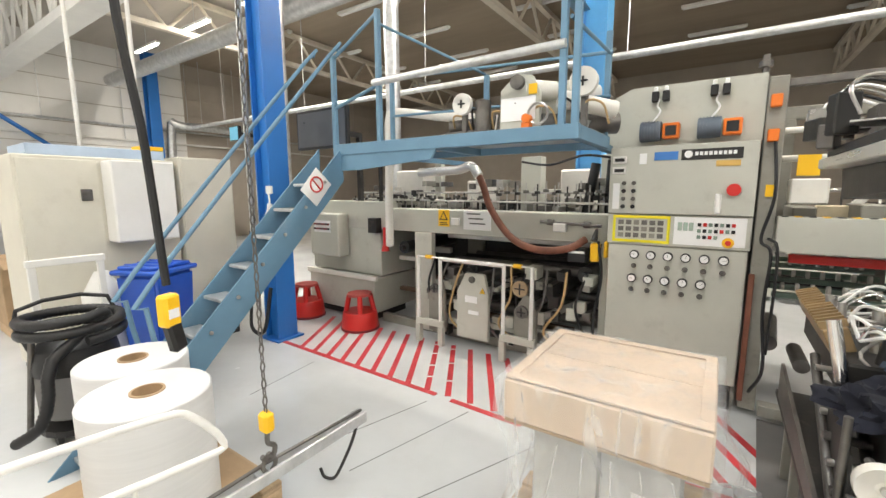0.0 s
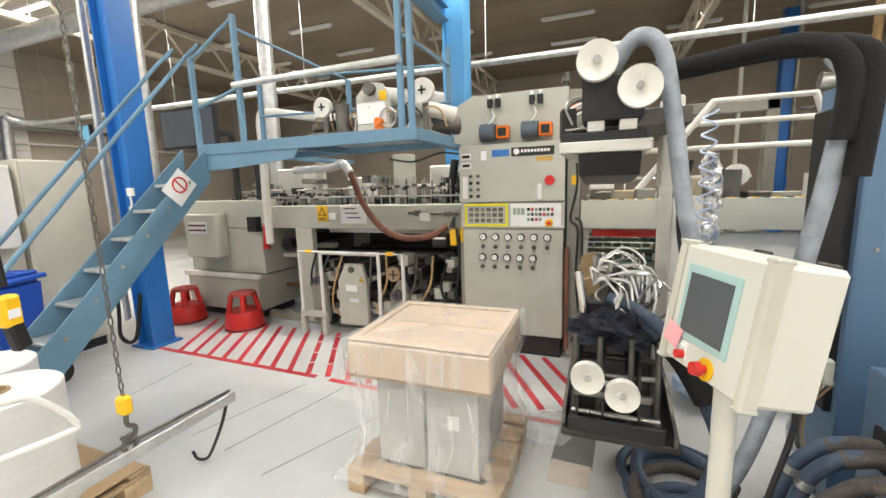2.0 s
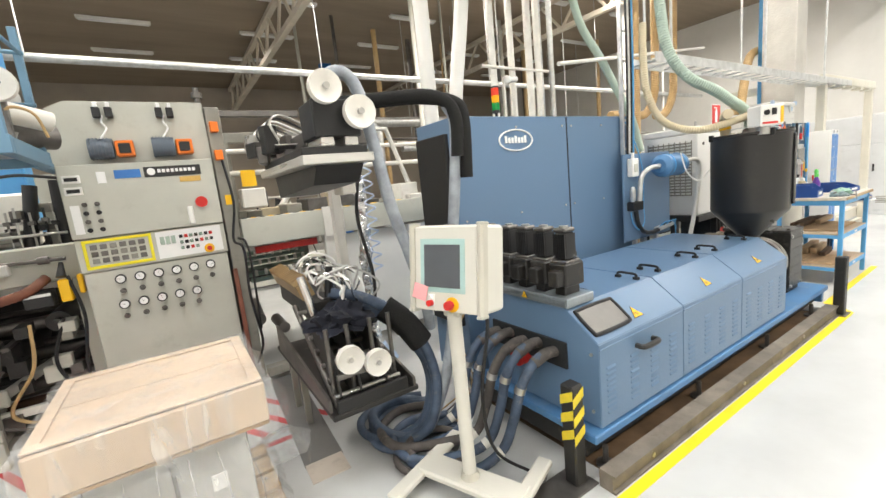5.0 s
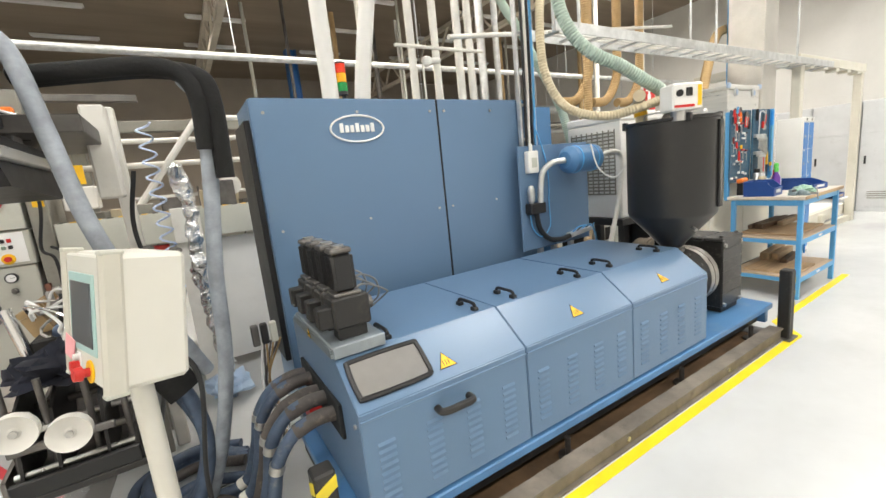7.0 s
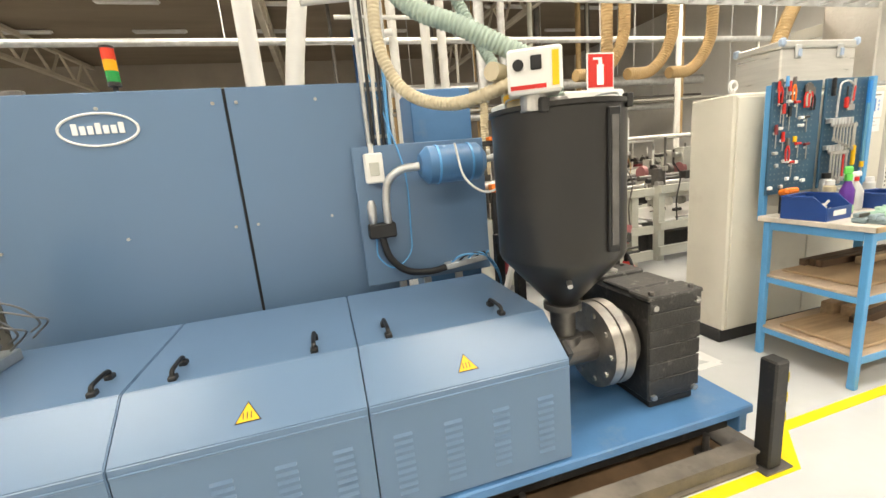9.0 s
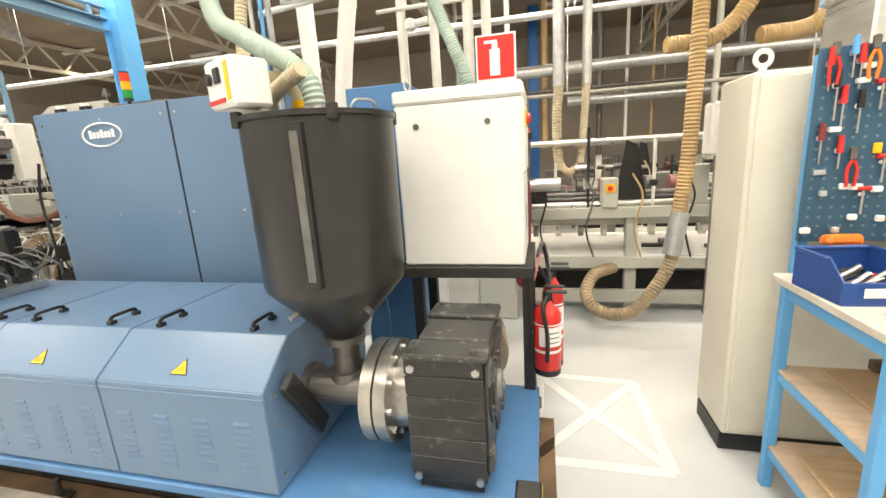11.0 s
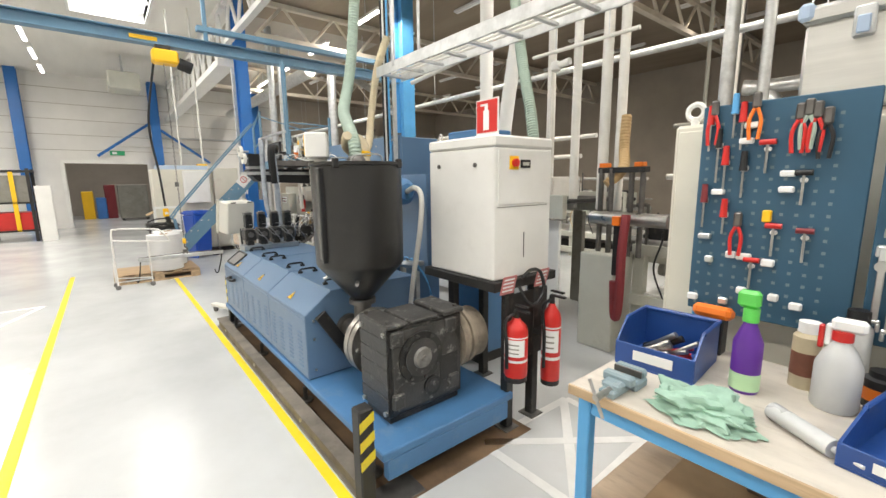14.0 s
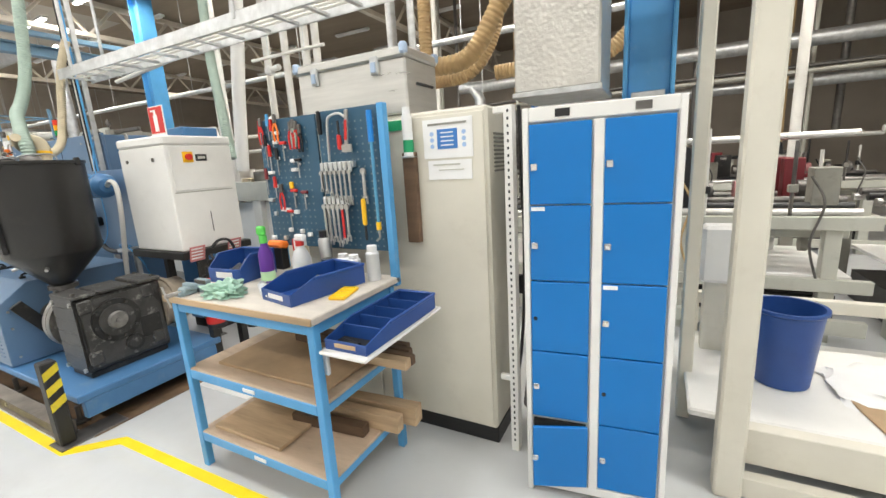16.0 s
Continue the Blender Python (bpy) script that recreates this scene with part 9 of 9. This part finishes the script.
def pipe(name, pts, r, m_, lab, cat="pipe", group="roof pipes", sm=1, ribs=0.0):
    ob = solo(name, TUBE(pts, r=r, seg=12, smooth=sm, ribs=ribs), m_, lab, cat, group, smooth=True)
    a, b = Vector(pts[-2]), Vector(pts[-1])
    if name == "roof_pipe" and abs(a.z - b.z) < 0.5 and b.z > 2:
        n = max(2, int((b - a).length / 3))
        for k in range(n):
            q = a.lerp(b, (k + 0.5) / n)
            part("hanger", C(((q.x, q.y, q.z), (q.x, q.y, CEIL), 0.008), seg=6), GALV, ob)
    return ob


pipe("roof_pipe", [(-12, 6.5, 3.4), (14, 6.5, 3.3)], 0.05, GALV, "long silver pipe along the hall")
pipe("roof_pipe", [(4.9, 9.6, 0), (4.9, 9.6, 2.9), (5.1, 9.6, 3.15), (14, 9.6, 3.15)], 0.12, GALV, "fat silver duct bent along the rear", sm=4)
pipe("roof_pipe", [(6.0, 10.5, 2.6), (14, 10.5, 2.6)], 0.1, GALV, "fat silver duct along the rear")
pipe("roof_pipe", [(-13.9, 1.0, 3.1), (-13.9, 16, 3.1)], 0.03, PIPEW, "thin pipe along the end wall")
pipe("roof_pipe", [(-13.9, 2.0, 3.5), (-13.9, 16, 3.5)], 0.03, GALV, "thin pipe along the end wall")
pipe("roof_pipe", [(-13.6, 6.6, 0), (-13.6, 6.6, 3.4), (-13.4, 6.9, 3.6), (-13.3, 9, 3.6)], 0.12, GALV, "bent grey duct by the end wall", sm=4)
pipe("roof_pipe", [(-3.7, 5.45, 1.3), (-3.72, 5.45, 4.25), (-3.8, 5.6, 4.5), (-4.4, 6.2, 4.7), (-6, 8.0, 4.7)], 0.11, GALV, "fat silver duct rising behind the machine", sm=4)
pipe("roof_pipe", [(-5.2, 4.6, 2.0), (-5.2, 4.6, CEIL)], 0.05, GALV, "thin silver riser pipe")
pipe("roof_pipe", [(-4.7, 4.2, 1.6), (-4.7, 4.2, CEIL)], 0.09, GALV, "silver riser duct behind the machine")
pipe("roof_pipe", [(-13, 5.0, 4.5), (-4, 5.0, 4.5)], 0.16, GALV, "fat silver duct under the roof")
pipe("roof_pipe", [(-4.1, 3.3, 1.9), (-4.1, 3.3, CEIL)], 0.025, PIPEW, "thin white riser pipe")
pipe("roof_pipe", [(-5.0, 2.0, 1.95), (-5.0, 2.0, CEIL)], 0.02, PIPEW, "thin white riser pipe")
pipe("roof_pipe", [(-4.6, 2.4, 1.97), (-4.6, 2.4, CEIL)], 0.02, PIPEW, "thin white riser pipe")
for x, r in ((3.12, 0.085), (4.13, 0.045), (4.45, 0.045), (4.78, 0.05), (4.95, 0.045)):
    pipe("riser_duct", [(x, 4.4, 1.3), (x, 4.4, CEIL)], r, PIPEW if x > 4 else WHITEP, "white vertical extraction pipe", "duct", "riser ducts")
pipe("riser_duct", [(3.35, 4.4, 1.6), (3.5, 4.4, 2.6), (3.75, 4.4, 4.0), (3.8, 4.4, CEIL)], 0.085, WHITEP, "white slanted extraction duct", "duct", "riser ducts", 4)
for x, r in ((5.62, 0.06), (5.9, 0.045)):
    pipe("riser_duct", [(x, 5.0, 2.2), (x, 5.0, CEIL)], r, GALV, "silver vertical extraction pipe", "duct", "riser ducts")
pipe("extraction_hose", [(5.62, 5.0, 2.25), (5.6, 5.0, 1.85), (5.62, 4.98, 1.42), (5.72, 4.96, 1.3), (5.83, 4.95, 1.36)], 0.052, BEIGEL, "beige ribbed extraction hose", "hose", "extraction hoses", 8, 0.03)
pipe("extraction_hose", [(5.9, 5.0, 2.25), (5.88, 5.0, 1.9), (5.86, 5.0, 1.6), (5.84, 5.0, 1.4)], 0.04, BEIGEL, "thin pale beige extraction hose", "hose", "extraction hoses", 8, 0.02)
pipe("extraction_hose", [(5.0, 4.4, 2.2), (5.02, 4.35, 1.9), (5.1, 4.2, 1.7), (5.0, 4.1, 1.55)], 0.05, BEIGE, "beige ribbed extraction hose", "hose", "extraction hoses", 8, 0.03)
pipe("extraction_hose", [(6.62, 4.0, 4.6), (6.62, 4.0, 3.0), (6.6, 4.0, 1.6), (6.55, 4.0, 0.95)], 0.062, BEIGE, "long beige ribbed extraction hose", "hose", "extraction hoses", 6, 0.03)
pipe("extraction_hose", [(6.55, 4.0, 0.75), (6.45, 3.95, 0.45), (6.2, 3.85, 0.16), (5.95, 3.85, 0.13), (5.82, 3.95, 0.25), (5.9, 4.1, 0.4), (6.1, 4.3, 0.42)], 0.058, mat("grimy_tan_hose", (0.36, 0.27, 0.17), 0.5, var=0.12, scale=6, dirt=0.4), "grimy tan ribbed hose looping over the floor", "hose", "extraction hoses", 8, 0.03)
solo("hose_coupling", C(((6.56, 4.0, 0.98), (6.5, 3.97, 0.62), 0.072), seg=20), GALV, "silver hose coupling between beige hoses", "coupling", smooth=True)
for x in (7.17, 7.86, 8.46):
    pipe("extraction_hose", [(x, 4.4, CEIL), (x, 4.4, 3.2), (x - 0.05, 4.4, 2.7), (x - 0.3, 4.4, 2.4), (x - 0.7, 4.35, 2.35)], 0.07, BEIGE, "beige ribbed extraction hose", "hose", "extraction hoses", 6, 0.03)
pipe("extraction_hose", [(7.2, 2.9, 2.15), (7.5, 2.95, 2.2), (7.75, 3.0, 2.55), (8.2, 3.1, 3.0), (8.9, 3.2, 3.2)], 0.06, BEIGE, "beige ribbed hose over the cabinet", "hose", "extraction hoses", 6, 0.03)
pipe("extraction_hose", [(7.9, 2.6, 1.8), (7.95, 2.62, 1.3), (7.98, 2.6, 0.5), (7.95, 2.6, 0.1)], 0.05, RUBBER, "grey ribbed hose behind the post", "hose", "extraction hoses", 6, 0.03)
pipe("material_hose", [(4.603, 1.742, 1.71), (4.585, 1.745, 1.84), (4.51, 1.76, 1.93), (4.39, 1.8, 2.0), (4.22, 1.86, 2.1), (4.05, 1.955, 2.2), (3.95, 2.04, 2.36), (3.915, 2.1, 2.6), (3.93, 2.16, 3.2), (3.98, 2.25, 4.2), (4.0, 2.3, CEIL)], 0.043, GREENP, "pale green ribbed material hose to the hopper", "hose", "material hoses", 8, 0.02)
pipe("material_hose", [(4.58, 1.7, 1.9), (4.4, 1.78, 1.84), (4.2, 1.98, 1.8), (4.02, 2.16, 1.9), (3.93, 2.25, 2.15), (3.96, 2.3, 2.5), (4.05, 2.35, 2.75)], 0.032, BEIGEL, "pale beige material hose looping to the loader", "hose", "material hoses", 8, 0.02)
pipe("material_hose", [(5.05, 3.0, 1.7), (4.95, 3.05, 2.1), (4.7, 3.2, 2.7), (4.45, 3.4, 3.5), (4.4, 3.5, CEIL)], 0.045, GREENP, "pale green ribbed hose behind the cooling unit", "hose", "material hoses", 8, 0.02)
tr_ = thing("cable_tray", (6.8, 2.36, 2.45), "galvanised cable ladder under the roof", "cable tray")
part("side_rail", B((4.05, 9.6, 2.24, 2.25, 2.42, 2.5)), GALV, tr_)
part("side_rail", B((4.05, 9.6, 2.47, 2.48, 2.42, 2.5)), GALV, tr_)
for k in range(23):
    part("rung", B((4.1 + 0.245 * k, 4.13 + 0.245 * k, 2.25, 2.47, 2.43, 2.445), bev=0), GALV, tr_)
part("cable", TUBE(*[[(4.1, 2.3 + 0.05 * k, 2.455), (6.5, 2.31 + 0.05 * k, 2.452), (9.5, 2.3 + 0.05 * k, 2.455)] for k in range(3)], r=0.009, seg=6), PIPEW, tr_)
for x in (4.3, 6.3, 8.3):
    part("hanger", C(((x, 2.24, 2.46), (x, 2.24, CEIL), 0.012), ((x, 2.48, 2.46), (x, 2.48, CEIL), 0.012), seg=8), GALV, tr_)
cl_ = thing("cable_ladder", (3.9, 2.44, 1.6), "galvanised vertical cable ladder with cables", "cable ladder")
part("side_rail", B((3.84, 3.86, 2.42, 2.46, 1.66, CEIL), (3.98, 4.0, 2.42, 2.46, 1.66, CEIL)), GALV, cl_)
for k in range(16):
    part("rung", B((3.86, 3.98, 2.43, 2.445, 1.7 + 0.25 * k, 1.72 + 0.25 * k)), GALV, cl_)
for k in range(4):
    part("cable", TUBE([(3.87 + 0.03 * k, 2.41, 1.6), (3.88 + 0.03 * k, 2.4, 2.6), (3.87 + 0.03 * k, 2.41, 5.5)], r=0.01, seg=6), (BLACK, PIPEW, BLACK, BLUEL)[k], cl_)
pipe("roof_pipe", [(3.9, 4.36, 2.95), (5.1, 4.36, 2.95)], 0.02, PIPEW, "thin white rail between the riser pipes")
pipe("roof_pipe", [(3.6, 2.9, 2.55), (8.5, 3.9, 3.4)], 0.02, PIPEW, "thin white cross rail")
sn = thing("valve_junction", (4.3, 4.3, 2.6), "white round valve unit on the pipes", "valve")
part("ball", LATHE([(0.01, -0.06), (0.05, -0.04), (0.06, 0), (0.05, 0.04), (0.01, 0.06)], (4.25, 4.3, 2.78), 16), WHITEP, sn, smooth=True)
part("body", C(((4.25, 4.3, 2.78), (4.42, 4.3, 2.8), 0.035)), WHITEP, sn, smooth=True)
part("drop_pipe", C(((4.2, 4.3, 1.3), (4.2, 4.3, 2.8), 0.012)), PIPEW, sn)

far_ = random.Random(17)
for k in range(16):
    x, y = 3.5 + 0.62 * k + far_.uniform(-0.2, 0.2), far_.uniform(6.2, 11.5)
    pipe("riser_duct", [(x, y, far_.choice((0, 1.2, 1.6))), (x, y, CEIL)], far_.uniform(0.025, 0.07), (MGREY, STEELD, PIPEW, BEIGE)[k % 4], "slim %s riser pipe deep in the hall" % ("grey", "dull steel", "white", "beige")[k % 4], "duct", "riser ducts")
for k in range(2):
    y, z = 7.4 + 2.2 * k, 2.4 + 0.35 * k
    pipe("roof_pipe", [(4.2, y, z), (14, y, z)], 0.03, (MGREYD, STEELD)[k % 2], "thin pipe running deep in the hall")

# ---- machines behind ----


def back_machine(x0, y0, seed, lab):
    r = random.Random(seed)
    e = thing("finishing_machine", (x0 + 1, y0 + 0.6, 0), lab, "production machine", "finishing machines")
    for x in (x0, x0 + 1.0, x0 + 2.0):
        part("leg", B((x, x + 0.1, y0, y0 + 0.1, 0, 1.0)), MGREY, e)
        # rear legs use the darker grey in place of shade
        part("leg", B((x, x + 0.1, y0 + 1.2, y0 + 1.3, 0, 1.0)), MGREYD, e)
    for z, h in ((0.9, 0.1), (0.42, 0.1), (0.08, 0.12)):
        part("front_rail", B((x0, x0 + 2.3, y0 - 0.04, y0 + 0.02, z, z + h)), MGREY, e)
    part("tray", B((x0 + 0.1, x0 + 2.2, y0 + 0.05, y0 + 1.2, 0.5, 0.53)), WHITEP, e)
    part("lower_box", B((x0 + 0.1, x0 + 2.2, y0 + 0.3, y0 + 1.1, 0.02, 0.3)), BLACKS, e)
    for k in range(7):
        y, z = y0 + 0.05 + 0.16 * k, 1.02 + 0.03 * (k % 3)
        part("roller", C(((x0, y, z), (x0 + 2.2, y, z), 0.035), seg=14), (STEEL, ROLLER, STEELD)[k % 3], e, smooth=True)
    for k in range(9):
        x = x0 + 0.15 + 0.22 * k
        part("disc", C(((x, y0 + 0.25, 0.74), (x + 0.05, y0 + 0.25, 0.74), 0.06), seg=16), PIPEW if k % 2 else MGREYD, e, smooth=True)
        part("disc", C(((x, y0 + 0.5, 1.15), (x + 0.06, y0 + 0.5, 1.15), 0.09), seg=18), mat("rose_roller", (0.35, 0.14, 0.14), 0.5) if k % 3 == 0 else STEELD, e, smooth=True)
    part("bar", B((x0, x0 + 2.2, y0 + 0.2, y0 + 0.24, 0.8, 0.86)), MGREY, e)
    part("red_bar", B((x0 + 0.2, x0 + 1.2, y0 + 0.1, y0 + 0.13, 0.99, 1.04)), RED, e)
    part("top_rail", C(((x0, y0 + 0.6, 1.62), (x0 + 2.3, y0 + 0.6, 1.6), 0.03), seg=12), ALU, e, smooth=True)
    for k in range(16):
        x, y = x0 + r.random() * 2.1, y0 + r.random() * 1.1
        w, h = r.uniform(0.03, 0.1), r.uniform(0.1, 0.45)
        part("unit", B((x - w, x + w, y, y + w * 2, 1.0, 1.0 + h), bev=0.006), (STEELD, MGREYD, BLACKS, MGREY, REDD)[k % 5], e)
    part("black_plate", PRISM([(x0 + 0.9, 1.0), (x0 + 1.2, 1.0), (x0 + 1.1, 1.55), (x0 + 1.0, 1.6)], "y", y0 + 0.12, y0 + 0.14), BLACK, e)
    sb_ = part("switch_box", B((x0 + 0.77, x0 + 0.91, y0 - 0.08, y0 + 0.06, 1.0, 1.27), bev=0.01), MGREY, e, "grey switch box")
    part("yellow_plate", B((x0 + 0.8, x0 + 0.88, y0 - 0.088, y0 - 0.08, 1.14, 1.22), bev=0), YSIGN, sb_)
    part("stop_button", C(((x0 + 0.84, y0 - 0.088, 1.18), (x0 + 0.84, y0 - 0.11, 1.18), 0.022), seg=12), RED, sb_)
    for k in range(14):
        x, y = x0 + 0.1 + r.random() * 2.0, y0 + r.uniform(0.0, 0.9)
        z = r.choice((0.55, 0.7, 1.05, 1.2, 1.35))
        ln = r.uniform(0.05, 0.35)
        part("shaft", C(((x, y, z), (x + ln, y, z), r.uniform(0.012, 0.04)), seg=12), (STEEL, STEELD, ROLLER, BLACKS)[k % 4], e, smooth=True)
    for k in range(8):
        x, y = x0 + 0.1 + 0.28 * k, y0 + 0.02 + 0.5 * (k % 2)
        part("arm_post", C(((x, y, 1.0), (x, y, r.uniform(1.3, 1.75)), 0.014), seg=8), (STEELD, PIPEW, BLACKS)[k % 3], e, smooth=True)
        part("clamp", B((x - 0.03, x + 0.03, y - 0.03, y + 0.03, 1.18, 1.24), bev=0.006), (MGREYD, BLACK, STEEL)[k % 3], e)
    for k in range(5):
        x = x0 + 0.2 + 0.42 * k
        part("air_tube", TUBE([(x, y0, 1.3), (x + 0.08, y0 - 0.05, 1.1), (x + 0.02, y0 - 0.06, 0.8), (x + 0.1, y0, 0.5)], r=0.009, seg=6), (BLACK, STEELD, BEIGE)[k % 3], e)
    return e


back_machine(5.2, 4.3, 1, "grey finishing machine with steel rollers and discs")
back_machine(7.7, 4.4, 2, "grey finishing machine with rose rollers and trays")
back_machine(10.2, 4.6, 3, "grey finishing machine beyond the lockers")
back_machine(6.0, 7.6, 4, "dim grey machine deeper in the hall")
back_machine(9.0, 7.8, 5, "dim grey machine deeper in the hall")
back_machine(1.0, 8.0, 6, "dim grey machine deeper in the hall")
back_machine(-3.0, 8.4, 7, "dim grey machine deeper in the hall")
sc_ = thing("slitter_stand", (5.0, 4.1, 0), "grey slitter stand with steel posts and red guards", "slitter")
part("cabinet", B((4.85, 5.2, 3.95, 4.3, 0.0, 0.92), bev=0.01), MGREY, sc_)
for x, y in ((4.95, 4.1), (5.05, 4.1), (5.22, 4.14), (5.32, 4.14)):
    part("post", C(((x, y, 0.9), (x, y, 1.7), 0.025), seg=14), STEELD, sc_, smooth=True)
part("cross_bar", B((4.92, 5.36, 4.08, 4.18, 1.66, 1.71)), BLACKS, sc_)
for x in (4.97, 5.3):
    part("orange_cap", B((x - 0.04, x + 0.04, 4.08, 4.16, 1.71, 1.75)), ORANGE, sc_)
for x in (5.3,):
    part("red_guard", TUBE([(x, 3.92, 1.3), (x, 3.88, 1.0), (x, 3.88, 0.7), (x - 0.02, 3.9, 0.42), (x - 0.06, 3.92, 0.4), (x - 0.08, 3.92, 0.7)], r=0.04, seg=8), REDD, sc_, "dark red curved guard")
    part("orange_switch", B((x - 0.12, x - 0.05, 3.9, 3.98, 1.2, 1.28)), ORANGE, sc_)
    part("lever", B((x - 0.11, x - 0.06, 3.92, 3.98, 0.75, 1.2)), BLACK, sc_)
part("shaft", C(((4.9, 4.05, 1.25), (5.6, 4.05, 1.25), 0.06)), STEEL, sc_, smooth=True)
wc_ = thing("wall_control_box", (6.75, 4.3, 1.2), "white control box with round keys on a post", "control box")
part("case", B((6.78, 7.0, 4.1, 4.3, 1.42, 1.85), bev=0.02), WHITEP, wc_)
part("post", B((6.86, 6.92, 4.18, 4.24, 0, 1.42)), MGREYD, wc_)
for k in range(6):
    part("key", C(((6.85 + 0.07 * (k % 2), 4.1, 1.55 + 0.08 * (k // 2)), (6.85 + 0.07 * (k % 2), 4.09, 1.55 + 0.08 * (k // 2)), 0.02), seg=12), MGREYD, wc_)
# things far down the aisle
es_ = thing("exit_sign", (-13.95, 1.0, 2.85), "green exit sign above the doorway", "sign")
part("plate", B((-13.99, -13.95, 0.78, 1.25, 2.75, 2.92), bev=0), GREENS, es_)
part("symbol", B((-13.955, -13.945, 0.85, 1.0, 2.79, 2.88), bev=0), PAPER, es_)
fk = thing("dark_rack", (-10.2, -1.7, 0), "dark loaded rack with red and yellow boxes", "rack")
for x, y in ((-10.8, -2.2), (-9.8, -2.2), (-10.8, -1.25), (-9.8, -1.25)):
    part("upright", B((x, x + 0.08, y, y + 0.08, 0, 2.1)), BLACKS, fk)
for z in (0.3, 1.1, 2.0):
    part("shelf", B((-10.8, -9.7, -2.2, -1.15, z, z + 0.05)), BLACKS, fk)
part("load", B((-10.7, -9.8, -2.1, -1.25, 0.35, 0.85)), RED, fk)
part("load", B((-10.7, -9.8, -2.1, -1.25, 1.15, 1.9)), MGREYD, fk)
part("yellow_strip", B((-9.72, -9.7, -1.6, -1.5, 0.3, 2.0)), YSIGN, fk)
pl_ = thing("white_partition", (-9.5, -0.95, 0), "white sheet partition by the aisle", "partition")
part("sheet", B((-9.6, -9.5, -1.1, -0.75, 0, 1.6)), WHITEP, pl_)
gm = thing("grey_crate", (-17, 1.2, 0), "grey steel crate past the doorway", "crate")
part("body", B((-17.5, -16.6, 0.9, 2.0, 0.1, 1.6), bev=0.02), MGREYD, gm)
part("skid", B((-17.5, -16.6, 0.95, 1.05, 0, 0.1), (-17.5, -16.6, 1.85, 1.95, 0, 0.1)), BLACKS, gm)
for i, (y, m_, nm) in enumerate(((0.3, SIGNB, "blue"), (-0.2, YSIGN, "yellow"), (0.65, REDD, "dark red"))):
    solo("wrapped_pallet_load", B((-19.5, -18.6, y - 0.22, y + 0.2, 0, 1.0 + 0.3 * i), bev=0.02), m_, "stack of %s wrapped goods past the doorway" % nm, "stacked goods", "stacked goods")
solo("roof_heater", B((-10.5, -9.3, 0.9, 1.7, 4.5, 5.0), bev=0.03), MGREY, "grey unit heater under the aisle roof", "heater")
solo("roof_heater_hanger", C(((-9.9, 1.3, 5.0), (-9.9, 1.3, CEIL), 0.03)), GALV, "hanger rod of the unit heater", "hanger")
